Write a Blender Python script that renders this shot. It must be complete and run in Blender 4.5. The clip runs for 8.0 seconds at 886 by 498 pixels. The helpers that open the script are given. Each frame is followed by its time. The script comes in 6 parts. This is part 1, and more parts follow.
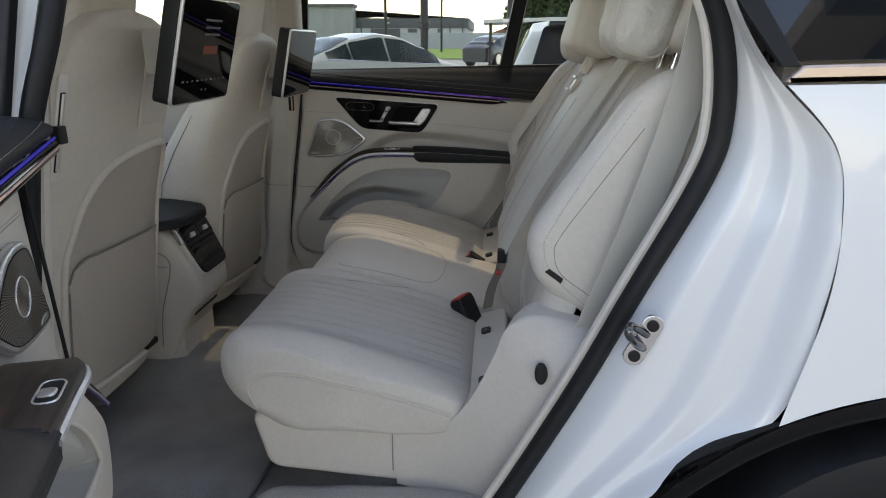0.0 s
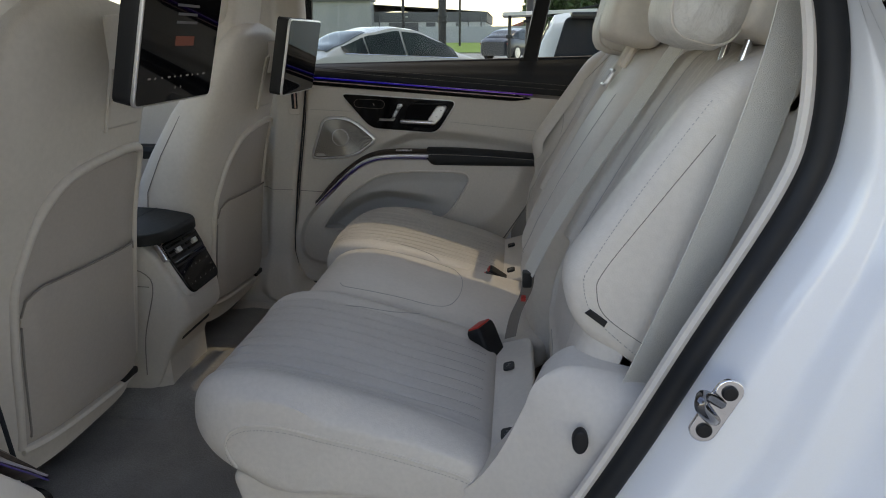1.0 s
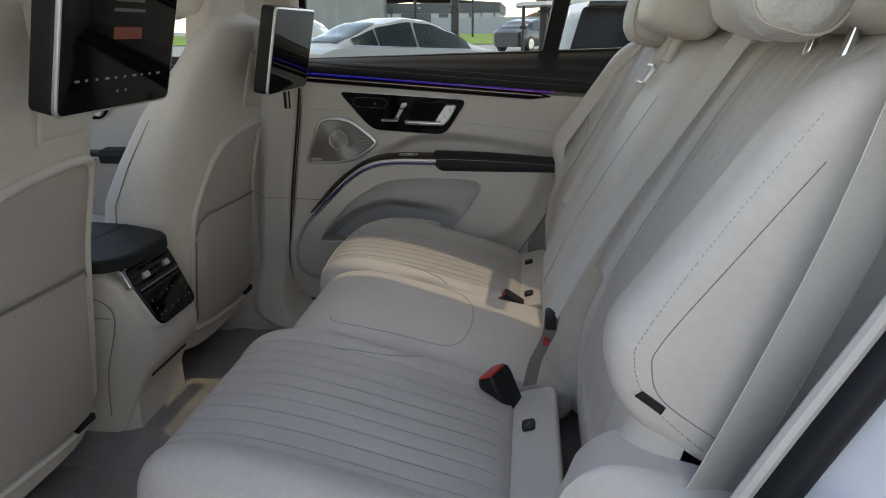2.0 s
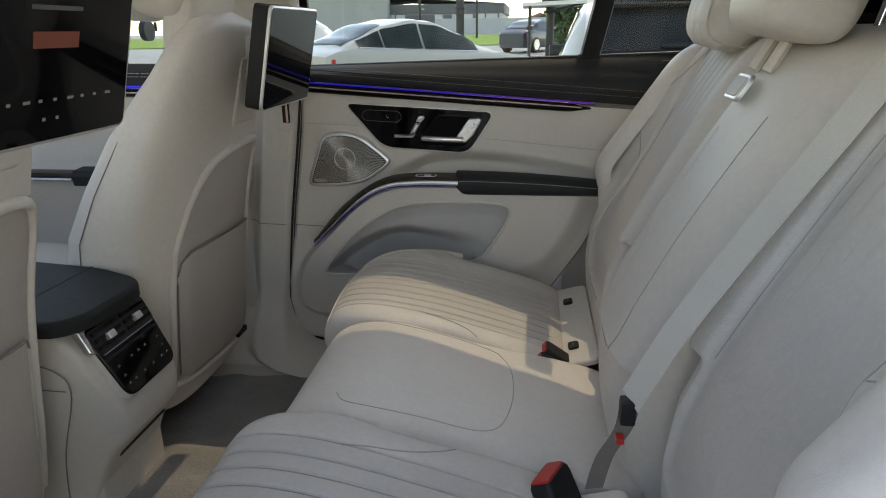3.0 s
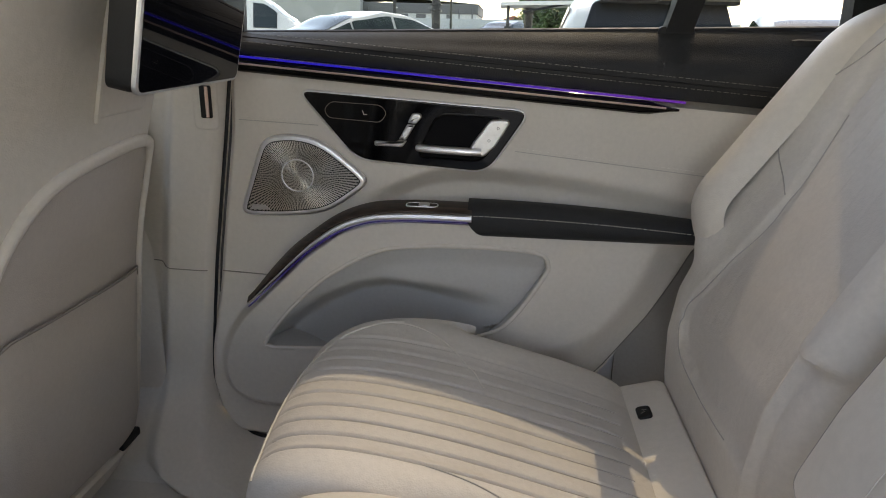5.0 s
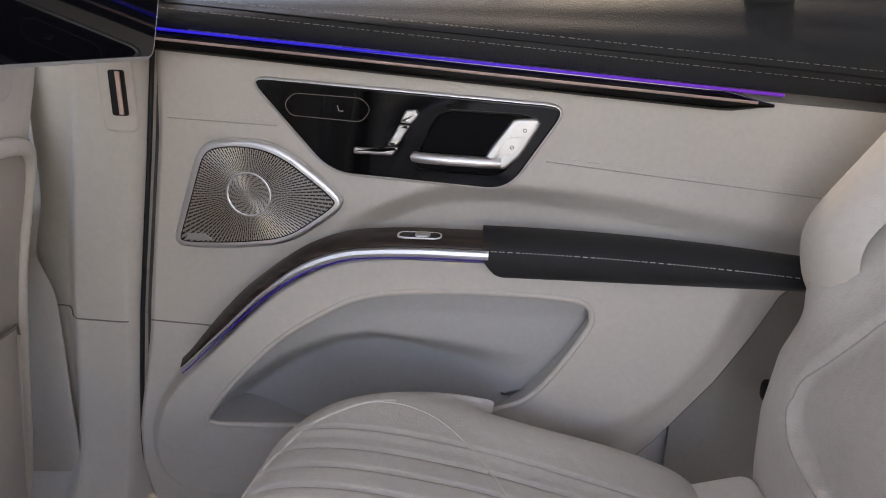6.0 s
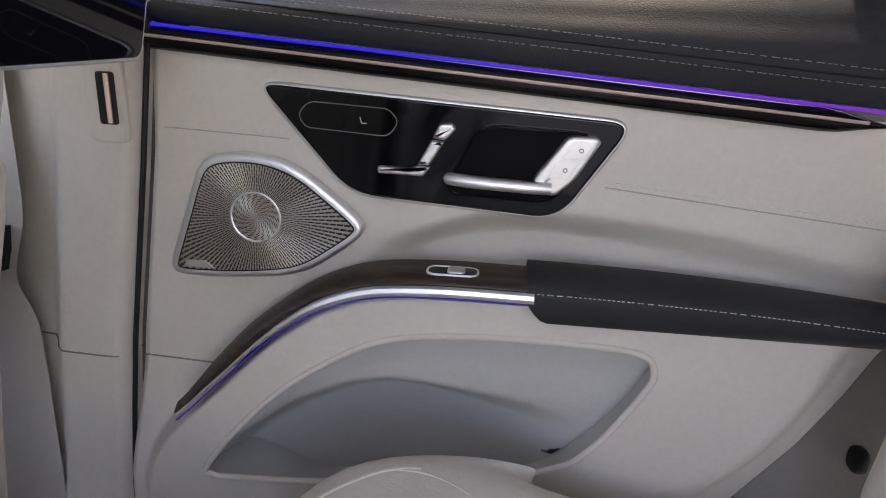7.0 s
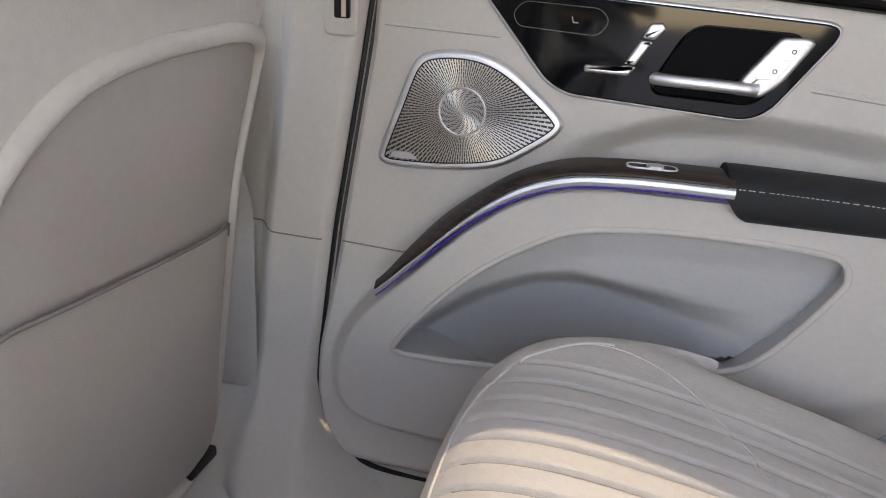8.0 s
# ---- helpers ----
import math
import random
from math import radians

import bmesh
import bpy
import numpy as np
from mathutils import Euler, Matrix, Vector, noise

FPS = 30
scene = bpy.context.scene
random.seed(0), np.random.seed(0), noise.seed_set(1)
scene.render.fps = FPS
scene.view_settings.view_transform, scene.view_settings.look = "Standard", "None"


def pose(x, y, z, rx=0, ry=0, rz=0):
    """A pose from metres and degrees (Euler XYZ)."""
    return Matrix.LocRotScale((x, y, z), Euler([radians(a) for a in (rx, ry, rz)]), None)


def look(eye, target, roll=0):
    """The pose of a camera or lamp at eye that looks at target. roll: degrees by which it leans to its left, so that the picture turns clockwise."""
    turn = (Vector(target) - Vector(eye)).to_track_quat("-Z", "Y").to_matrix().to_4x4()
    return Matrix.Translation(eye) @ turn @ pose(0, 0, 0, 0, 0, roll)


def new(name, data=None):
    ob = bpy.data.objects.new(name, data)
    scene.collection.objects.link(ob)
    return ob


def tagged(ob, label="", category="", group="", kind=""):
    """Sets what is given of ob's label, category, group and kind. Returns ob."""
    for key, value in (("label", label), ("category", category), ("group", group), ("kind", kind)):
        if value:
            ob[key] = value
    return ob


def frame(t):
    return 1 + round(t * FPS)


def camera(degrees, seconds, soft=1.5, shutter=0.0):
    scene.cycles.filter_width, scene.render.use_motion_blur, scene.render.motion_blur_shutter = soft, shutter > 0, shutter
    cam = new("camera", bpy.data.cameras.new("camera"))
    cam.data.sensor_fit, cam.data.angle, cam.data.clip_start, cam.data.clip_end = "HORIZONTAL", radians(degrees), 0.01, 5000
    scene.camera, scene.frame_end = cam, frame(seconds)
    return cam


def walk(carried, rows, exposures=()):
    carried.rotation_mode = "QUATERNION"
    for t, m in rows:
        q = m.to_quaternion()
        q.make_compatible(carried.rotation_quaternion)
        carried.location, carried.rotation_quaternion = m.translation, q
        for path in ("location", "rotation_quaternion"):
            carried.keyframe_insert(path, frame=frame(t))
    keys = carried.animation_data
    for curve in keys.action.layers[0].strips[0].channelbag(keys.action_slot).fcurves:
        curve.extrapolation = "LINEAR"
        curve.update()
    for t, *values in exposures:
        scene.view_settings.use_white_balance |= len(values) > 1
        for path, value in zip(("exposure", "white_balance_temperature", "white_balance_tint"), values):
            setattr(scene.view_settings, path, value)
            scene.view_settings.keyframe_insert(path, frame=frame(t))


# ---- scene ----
cam = camera(68.0, 8.0, soft=1.0)
PATH = [
    (0, (0.011, -1.879, 1.393), (-0.137, 0.025, 0.799), 0.2),
    (0.5, (0.004, -1.772, 1.399), (-0.168, 0.129, 0.802), -0.1),
    (1, (-0.004, -1.636, 1.382), (-0.206, 0.258, 0.772), -0.2),
    (2.5, (-0.053, -1.233, 1.38), (-0.301, 0.647, 0.744), -0.7),
    (3, (-0.112, -1.076, 1.383), (-0.364, 0.806, 0.753), -0.8),
    (3.5, (-0.147, -0.916, 1.374), (-0.391, 0.968, 0.749), -0.6),
    (4, (-0.181, -0.735, 1.366), (-0.405, 1.149, 0.735), -0.0),
    (4.5, (-0.224, -0.589, 1.338), (-0.417, 1.298, 0.706), 0.8),
    (6, (-0.323, -0.091, 1.25), (-0.432, 1.808, 0.631), 1.6),
    (6.5, (-0.336, 0.016, 1.258), (-0.462, 1.913, 0.637), 1.9),
    (7, (-0.349, 0.052, 1.255), (-0.529, 1.94, 0.621), 2.3),
    (7.5, (-0.368, 0.011, 1.238), (-0.647, 1.881, 0.587), 2.8),
    (8, (-0.471, -0.061, 1.153), (-0.886, 1.772, 0.47), 3.7),
]
walk(cam, [(t, look(eye, target, roll)) for t, eye, target, roll in PATH], exposures=[(0, 1.66, 8700, 18), (1, 1.54, 8500, 18), (2.5, 1.90, 8650, 19), (3.5, 2.13, 8750, 15), (4.5, 2.15, 8900, 17), (6, 2.90, 8300, 27), (7.5, 2.95, 8000, 27), (8, 3.18, 8050, 25)])

# ---- sky and sun ----
SUN_TO = Vector((0.29, 1.0, 1.38)).normalized()
world = bpy.data.worlds.new("sky")
scene.world = world
world.use_nodes = True
wn = world.node_tree
sky = wn.nodes.new("ShaderNodeTexSky")
sky.sky_type, sky.sun_disc = "NISHITA", False
sky.sun_elevation = math.asin(SUN_TO.z)
sky.sun_rotation = math.atan2(SUN_TO.x, SUN_TO.y)
sky.air_density, sky.dust_density, sky.ozone_density = 1.0, 0.4, 1.0
wn.links.new(sky.outputs[0], wn.nodes["Background"].inputs[0])
wn.nodes["Background"].inputs[1].default_value = 0.15
sun = new("sun", bpy.data.lights.new("sun", "SUN"))
sun.data.energy, sun.data.angle, sun.data.color = 0.23, radians(0.5), (1.0, 0.975, 0.74)
sun.matrix_world = look((0, 0, 8), Vector((0, 0, 8)) - SUN_TO)


# ---- materials ----
def material(name, color, rough=0.5, metal=0.0, spec=0.5, grain=0.0, scale=200.0, bump=0.0, bump_scale=600.0,
             stain=0.0, stain_scale=6.0, coat=0.0, crease=0.0, crease_scale=14.0):
    m = bpy.data.materials.new(name)
    m.use_nodes = True
    nt = m.node_tree
    p = nt.nodes["Principled BSDF"]
    p.inputs["Base Color"].default_value = (*color, 1)
    p.inputs["Roughness"].default_value = rough
    p.inputs["Metallic"].default_value = metal
    p.inputs["Specular IOR Level"].default_value = spec
    p.inputs["Coat Weight"].default_value = coat
    p.inputs["Coat Roughness"].default_value = 0.03
    co = nt.nodes.new("ShaderNodeTexCoord")
    if grain or stain:
        last = None
        for amount, s, detail in ((grain, scale, 3), (stain, stain_scale, 4)):
            if not amount:
                continue
            n = nt.nodes.new("ShaderNodeTexNoise")
            n.inputs["Scale"].default_value, n.inputs["Detail"].default_value = s, detail
            nt.links.new(co.outputs["Object"], n.inputs["Vector"])
            r = nt.nodes.new("ShaderNodeMapRange")
            r.inputs["From Min"].default_value, r.inputs["From Max"].default_value = 0.3, 0.7
            r.inputs["To Min"].default_value, r.inputs["To Max"].default_value = 1 - amount, 1 + amount
            nt.links.new(n.outputs["Fac"], r.inputs["Value"])
            if last is None:
                last = r.outputs[0]
            else:
                k = nt.nodes.new("ShaderNodeMath")
                k.operation = "MULTIPLY"
                nt.links.new(last, k.inputs[0])
                nt.links.new(r.outputs[0], k.inputs[1])
                last = k.outputs[0]
        v = nt.nodes.new("ShaderNodeVectorMath")
        v.operation = "SCALE"
        v.inputs[0].default_value = color
        nt.links.new(last, v.inputs["Scale"])
        nt.links.new(v.outputs[0], p.inputs["Base Color"])
        rr = nt.nodes.new("ShaderNodeMath")
        rr.operation = "MULTIPLY"
        rr.inputs[1].default_value = rough
        nt.links.new(last, rr.inputs[0])
        nt.links.new(rr.outputs[0], p.inputs["Roughness"])
    if bump:
        n = nt.nodes.new("ShaderNodeTexVoronoi")
        n.inputs["Scale"].default_value = bump_scale
        nt.links.new(co.outputs["Object"], n.inputs["Vector"])
        b = nt.nodes.new("ShaderNodeBump")
        b.inputs["Strength"].default_value, b.inputs["Distance"].default_value = bump, 0.002
        nt.links.new(n.outputs["Distance"], b.inputs["Height"])
        nt.links.new(b.outputs[0], p.inputs["Normal"])
        if crease:
            n2 = nt.nodes.new("ShaderNodeTexNoise")
            n2.inputs["Scale"].default_value, n2.inputs["Detail"].default_value = crease_scale, 5
            n2.inputs["Distortion"].default_value = 0.6
            nt.links.new(co.outputs["Object"], n2.inputs["Vector"])
            b2 = nt.nodes.new("ShaderNodeBump")
            b2.inputs["Strength"].default_value, b2.inputs["Distance"].default_value = crease, 0.012
            nt.links.new(n2.outputs["Fac"], b2.inputs["Height"])
            nt.links.new(b2.outputs[0], b.inputs["Normal"])
    return m


LEATHER = (0.655, 0.600, 0.532)
leather = material("beige_leather", LEATHER, 0.48, grain=0.03, scale=90, bump=0.12, bump_scale=420, stain=0.05, stain_scale=4, crease=0.28, crease_scale=9)
leather_seat = material("seat_leather", (0.615, 0.568, 0.512), 0.52, grain=0.035, scale=120, bump=0.14, bump_scale=400, stain=0.06, stain_scale=5, crease=0.35, crease_scale=11)


def add_field(m, tone):
    """Greyer leather where the mesh is marked as the ribbed field."""
    nt = m.node_tree
    p = nt.nodes["Principled BSDF"]
    old = p.inputs["Base Color"].links[0].from_socket
    at, mx, mul = nt.nodes.new("ShaderNodeAttribute"), nt.nodes.new("ShaderNodeMix"), nt.nodes.new("ShaderNodeVectorMath")
    at.attribute_name = "field"
    mul.operation = "MULTIPLY"
    mul.inputs[1].default_value = tone
    mx.data_type = "RGBA"
    nt.links.new(old, mul.inputs[0])
    nt.links.new(at.outputs["Fac"], mx.inputs["Factor"])
    nt.links.new(old, mx.inputs["A"])
    nt.links.new(mul.outputs[0], mx.inputs["B"])
    nt.links.new(mx.outputs["Result"], p.inputs["Base Color"])


add_field(leather_seat, (0.90, 0.90, 0.905))
leather_wrinkled = material("wrinkled_leather", (0.66, 0.63, 0.58), 0.5, grain=0.04, scale=30, bump=0.15, bump_scale=300, stain=0.06, stain_scale=12, crease=0.8, crease_scale=22)
soft_trim = material("beige_soft_trim", (0.63, 0.58, 0.522), 0.6, grain=0.03, scale=120, bump=0.12, bump_scale=700, stain=0.04, stain_scale=3)
seat_shell = material("taupe_back_cover", (0.47, 0.418, 0.370), 0.55, grain=0.03, scale=110, bump=0.14, bump_scale=500, stain=0.05, stain_scale=4)
lining = material("taupe_lining", (0.21, 0.19, 0.172), 0.7, grain=0.04, scale=140, bump=0.12, bump_scale=600, stain=0.06, stain_scale=4)
# Beige side trim with the shade behind the door put into its colour.
shaded_trim = material("shaded_side_trim", (0.33, 0.305, 0.275), 0.65, grain=0.04, scale=140, bump=0.12, bump_scale=600, stain=0.06, stain_scale=4)
pocket_liner = material("grey_pocket_liner", (0.50, 0.49, 0.475), 0.62, grain=0.03, scale=150, bump=0.1, bump_scale=700, stain=0.04)
seam_mat = material("seam_thread", (0.24, 0.215, 0.19), 0.8, grain=0.1, scale=400)
soft_seam = material("soft_seam", (0.42, 0.395, 0.36), 0.7, grain=0.06, scale=300)
grey_thread = material("grey_thread", (0.23, 0.22, 0.205), 0.7, grain=0.1, scale=500)
rib_thread = material("rib_thread", (0.40, 0.37, 0.335), 0.75, grain=0.08, scale=400)
thread = material("pale_thread", (0.66, 0.62, 0.56), 0.7, grain=0.1, scale=500)
dark_leather = material("charcoal_leather", (0.022, 0.023, 0.025), 0.55, spec=0.24, grain=0.08, scale=120, bump=0.18, bump_scale=450, stain=0.1, stain_scale=5)
lid_leather = material("black_lid_leather", (0.015, 0.016, 0.016), 0.6, spec=0.25, grain=0.08, scale=120, bump=0.2, bump_scale=450)
carpet = material("grey_carpet", (0.35, 0.338, 0.322), 0.95, spec=0.1, grain=0.22, scale=320, bump=0.8, bump_scale=900, stain=0.16, stain_scale=7, crease=0.8, crease_scale=7)
headliner = material("headliner_cloth", (0.62, 0.585, 0.53), 0.9, spec=0.1, grain=0.05, scale=400, bump=0.2, bump_scale=900)
black_gloss = material("gloss_black", (0.003, 0.003, 0.0035), 0.06, spec=0.28)
black_plastic = material("black_plastic", (0.010, 0.010, 0.011), 0.5, spec=0.35, grain=0.1, scale=300, bump=0.1, bump_scale=700)
recess_black = material("recess_black", (0.004, 0.004, 0.005), 0.75, spec=0.12, grain=0.1, scale=300)
rubber = material("black_rubber", (0.009, 0.010, 0.012), 0.55, spec=0.35, grain=0.15, scale=60, stain=0.2, stain_scale=8)
chrome = material("chrome", (0.80, 0.80, 0.81), 0.12, metal=1.0, grain=0.03, scale=80)
satin = material("satin_aluminium", (0.70, 0.69, 0.68), 0.44, metal=1.0, grain=0.05, scale=120)
bright_satin = material("bright_satin_metal", (0.92, 0.92, 0.94), 0.40, metal=1.0, grain=0.03, scale=120)
dark_steel = material("dark_polished_steel", (0.16, 0.16, 0.17), 0.18, metal=1.0, grain=0.04, scale=80)
rose = material("rose_metal", (0.62, 0.44, 0.38), 0.5, metal=0.6, grain=0.05, scale=90)
champagne = material("champagne_metal", (0.74, 0.58, 0.48), 0.38, metal=0.7, grain=0.04, scale=60)
red_plastic = material("red_plastic", (0.55, 0.03, 0.02), 0.35, grain=0.05, scale=200)
paint = material("white_paint", (0.86, 0.865, 0.87), 0.32, spec=0.5, grain=0.008, scale=500, coat=0.9)
webbing = material("beige_webbing", (0.68, 0.65, 0.58), 0.75, grain=0.08, scale=700, bump=0.5, bump_scale=1100)


def wood_material():
    m = material("dark_open_pore_wood", (0.05, 0.034, 0.026), 0.42)
    nt = m.node_tree
    p = nt.nodes["Principled BSDF"]
    co = nt.nodes.new("ShaderNodeTexCoord")
    mp = nt.nodes.new("ShaderNodeMapping")
    mp.inputs["Scale"].default_value = (6, 70, 220)
    nz = nt.nodes.new("ShaderNodeTexNoise")
    nz.inputs["Scale"].default_value, nz.inputs["Detail"].default_value = 1.0, 5
    ra = nt.nodes.new("ShaderNodeValToRGB")
    ra.color_ramp.elements[0].position, ra.color_ramp.elements[0].color = 0.35, (0.014, 0.009, 0.007, 1)
    ra.color_ramp.elements[1].position, ra.color_ramp.elements[1].color = 0.72, (0.065, 0.042, 0.031, 1)
    bp = nt.nodes.new("ShaderNodeBump")
    bp.inputs["Strength"].default_value, bp.inputs["Distance"].default_value = 0.3, 0.001
    nt.links.new(co.outputs["Object"], mp.inputs["Vector"])
    nt.links.new(mp.outputs[0], nz.inputs["Vector"])
    nt.links.new(nz.outputs["Fac"], ra.inputs[0])
    nt.links.new(ra.outputs[0], p.inputs["Base Color"])
    nt.links.new(nz.outputs["Fac"], bp.inputs["Height"])
    nt.links.new(bp.outputs[0], p.inputs["Normal"])
    return m


wood = wood_material()


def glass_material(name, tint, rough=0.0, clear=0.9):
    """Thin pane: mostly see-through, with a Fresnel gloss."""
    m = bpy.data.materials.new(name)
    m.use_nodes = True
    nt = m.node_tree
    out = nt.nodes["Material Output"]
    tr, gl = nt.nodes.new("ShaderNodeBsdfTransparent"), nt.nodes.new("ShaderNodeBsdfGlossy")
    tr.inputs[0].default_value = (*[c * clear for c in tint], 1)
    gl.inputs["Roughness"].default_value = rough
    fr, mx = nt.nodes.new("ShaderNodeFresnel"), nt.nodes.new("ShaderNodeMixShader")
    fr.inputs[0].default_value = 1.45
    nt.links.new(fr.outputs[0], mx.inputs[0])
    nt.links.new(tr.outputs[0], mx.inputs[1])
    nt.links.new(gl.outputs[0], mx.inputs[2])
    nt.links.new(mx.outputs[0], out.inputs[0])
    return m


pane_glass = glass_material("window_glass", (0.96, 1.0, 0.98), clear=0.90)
privacy_glass = material("privacy_glass", (0.010, 0.012, 0.014), 0.02, coat=1.0)
car_glass = material("far_car_glass", (0.020, 0.028, 0.026), 0.06, spec=0.35)
screen_glass = material("screen_glass", (0.003, 0.003, 0.004), 0.04, spec=0.35)


def glow(name, color, strength):
    m = bpy.data.materials.new(name)
    m.use_nodes = True
    p = m.node_tree.nodes["Principled BSDF"]
    p.inputs["Base Color"].default_value = (0.02, 0.02, 0.02, 1)
    p.inputs["Emission Color"].default_value = (*color, 1)
    p.inputs["Emission Strength"].default_value = strength
    return m


def ambient_material():
    """Light guide that shades from blue to violet towards the rear."""
    m = glow("ambient_light_guide", (0.1, 0.02, 1.0), 0.10)
    nt = m.node_tree
    p = nt.nodes["Principled BSDF"]
    co, sx = nt.nodes.new("ShaderNodeTexCoord"), nt.nodes.new("ShaderNodeSeparateXYZ")
    ra = nt.nodes.new("ShaderNodeValToRGB")
    mr = nt.nodes.new("ShaderNodeMapRange")
    mr.inputs["From Min"].default_value, mr.inputs["From Max"].default_value = -0.8, 0.08
    ra.color_ramp.elements[0].color = (0.012, 0.008, 0.95, 1)
    ra.color_ramp.elements[0].position = 0.35
    ra.color_ramp.elements[1].color = (0.20, 0.03, 0.72, 1)
    nt.links.new(co.outputs["Object"], sx.inputs[0])
    nt.links.new(sx.outputs[0], mr.inputs[0])
    nt.links.new(mr.outputs[0], ra.inputs[0])
    nt.links.new(ra.outputs[0], p.inputs["Emission Color"])
    return m


ambient = ambient_material()
dim_ambient = glow("dim_light_line", (0.05, 0.015, 0.9), 0.028)
icon_glow = glow("lit_icon", (0.75, 0.8, 0.85), 0.022)
orange_glow = glow("orange_button", (0.75, 0.13, 0.04), 0.020)


def grille_material(cx, cz):
    """Perforated metal grille: slots that run out from a centre in a slight swirl."""
    m = material("speaker_grille", (0.5, 0.48, 0.44), 0.22, metal=1.0)
    nt = m.node_tree
    p = nt.nodes["Principled BSDF"]
    co, sx = nt.nodes.new("ShaderNodeTexCoord"), nt.nodes.new("ShaderNodeSeparateXYZ")
    nt.links.new(co.outputs["Object"], sx.inputs[0])

    def op(kind, a, b=None, c=None):
        n = nt.nodes.new("ShaderNodeMath")
        n.operation = kind
        for i, v in enumerate((a, b, c)):
            if v is None:
                continue
            if isinstance(v, (int, float)):
                n.inputs[i].default_value = v
            else:
                nt.links.new(v, n.inputs[i])
        return n.outputs[0]

    dx, dz = op("SUBTRACT", sx.outputs[0], cx), op("SUBTRACT", sx.outputs[2], cz)
    r = op("SQRT", op("ADD", op("MULTIPLY", dx, dx), op("MULTIPLY", dz, dz)))
    a = op("ARCTAN2", dz, dx)
    inner = op("LESS_THAN", r, 0.031)
    swirl = op("ADD", a, op("MULTIPLY", op("MULTIPLY", r, 60.0), inner))
    count = op("ADD", 120.0, op("MULTIPLY", inner, -80.0))
    turn = op("MULTIPLY", swirl, op("DIVIDE", count, 6.28319))
    spokes = op("LESS_THAN", op("ABSOLUTE", op("SUBTRACT", op("FRACT", turn), 0.5)), 0.23)
    odd = op("MULTIPLY", op("GREATER_THAN", op("FRACT", op("MULTIPLY", turn, 0.5)), 0.5), 3.14159)
    dash = op("GREATER_THAN", op("SINE", op("ADD", op("MULTIPLY", r, 700.0), odd)), op("SUBTRACT", op("MULTIPLY", inner, 0.9), 0.93))
    hole = op("MULTIPLY", spokes, dash)
    mx = nt.nodes.new("ShaderNodeMix")
    mx.data_type = "RGBA"
    mx.inputs["A"].default_value = (0.66, 0.63, 0.585, 1)
    mx.inputs["B"].default_value = (0.06, 0.056, 0.05, 1)
    nt.links.new(hole, mx.inputs["Factor"])
    nt.links.new(mx.outputs["Result"], p.inputs["Base Color"])
    nt.links.new(op("SUBTRACT", 1.0, op("MULTIPLY", hole, 0.4)), p.inputs["Metallic"])
    tg = nt.nodes.new("ShaderNodeCombineXYZ")
    nt.links.new(op("MULTIPLY", dz, -1.0), tg.inputs[0])
    nt.links.new(dx, tg.inputs[2])
    nt.links.new(tg.outputs[0], p.inputs["Tangent"])
    p.inputs["Anisotropic"].default_value = 0.85
    p.inputs["Roughness"].default_value = 0.30
    return m


grille = grille_material(-0.652, 1.028)


# ---- mesh tools ----
def thing(name, at=(0, 0, 0), label="", category="", group="", kind=""):
    ob = new(name)
    ob.empty_display_size = 0.05
    ob.location = at
    return tagged(ob, label, category, group, kind)


def mesh_of(name, bm, mat, angle=40, smooth=True):
    bmesh.ops.recalc_face_normals(bm, faces=bm.faces)
    me = bpy.data.meshes.new(name)
    bm.to_mesh(me)
    bm.free()
    me.materials.append(mat)
    if smooth:
        me.shade_smooth()
        me.set_sharp_from_angle(angle=radians(angle))
    return me


def part(name, bm, mat, parent=None, label="", angle=40):
    ob = new(name, mesh_of(name, bm, mat, angle))
    if parent is not None:
        bpy.context.view_layer.update()
        ob.parent = parent
        ob.matrix_parent_inverse = parent.matrix_world.inverted()
    return tagged(ob, label)


def dress(ob, mask):
    """Mark the ribbed field: mask(co) gives 0 to 1 over the mesh."""
    at = ob.data.attributes.new("field", "FLOAT", "POINT")
    for v in ob.data.vertices:
        at.data[v.index].value = mask(v.co)


def solo(name, bm, mat, label, category, kind="", group="", angle=40):
    return tagged(part(name, bm, mat, None, "", angle), label, category, group, kind)


def spline(pts, n, closed=False):
    """n points on a Catmull-Rom curve through pts."""
    pts = [Vector(p) for p in pts]
    k = len(pts)
    out = []
    spans = k if closed else k - 1
    for i in range(n):
        s = spans * i / (n if closed else n - 1)
        j = min(int(s), spans - 1)
        f = s - j
        if closed:
            a, b, c, d = (pts[(j + o) % k] for o in (-1, 0, 1, 2))
        else:
            a, b, c, d = (pts[min(max(j + o, 0), k - 1)] for o in (-1, 0, 1, 2))
        out.append(0.5 * ((2 * b) + (c - a) * f + (2 * a - 5 * b + 4 * c - d) * f * f + (3 * b - a - 3 * c + d) * f ** 3))
    return out


def lerp_table(table, s):
    """Piecewise smooth value at s from (s, value) pairs."""
    if s <= table[0][0]:
        return table[0][1]
    for (a, va), (b, vb) in zip(table, table[1:]):
        if s <= b:
            f = (s - a) / (b - a)
            return va + (vb - va) * f
    return table[-1][1]


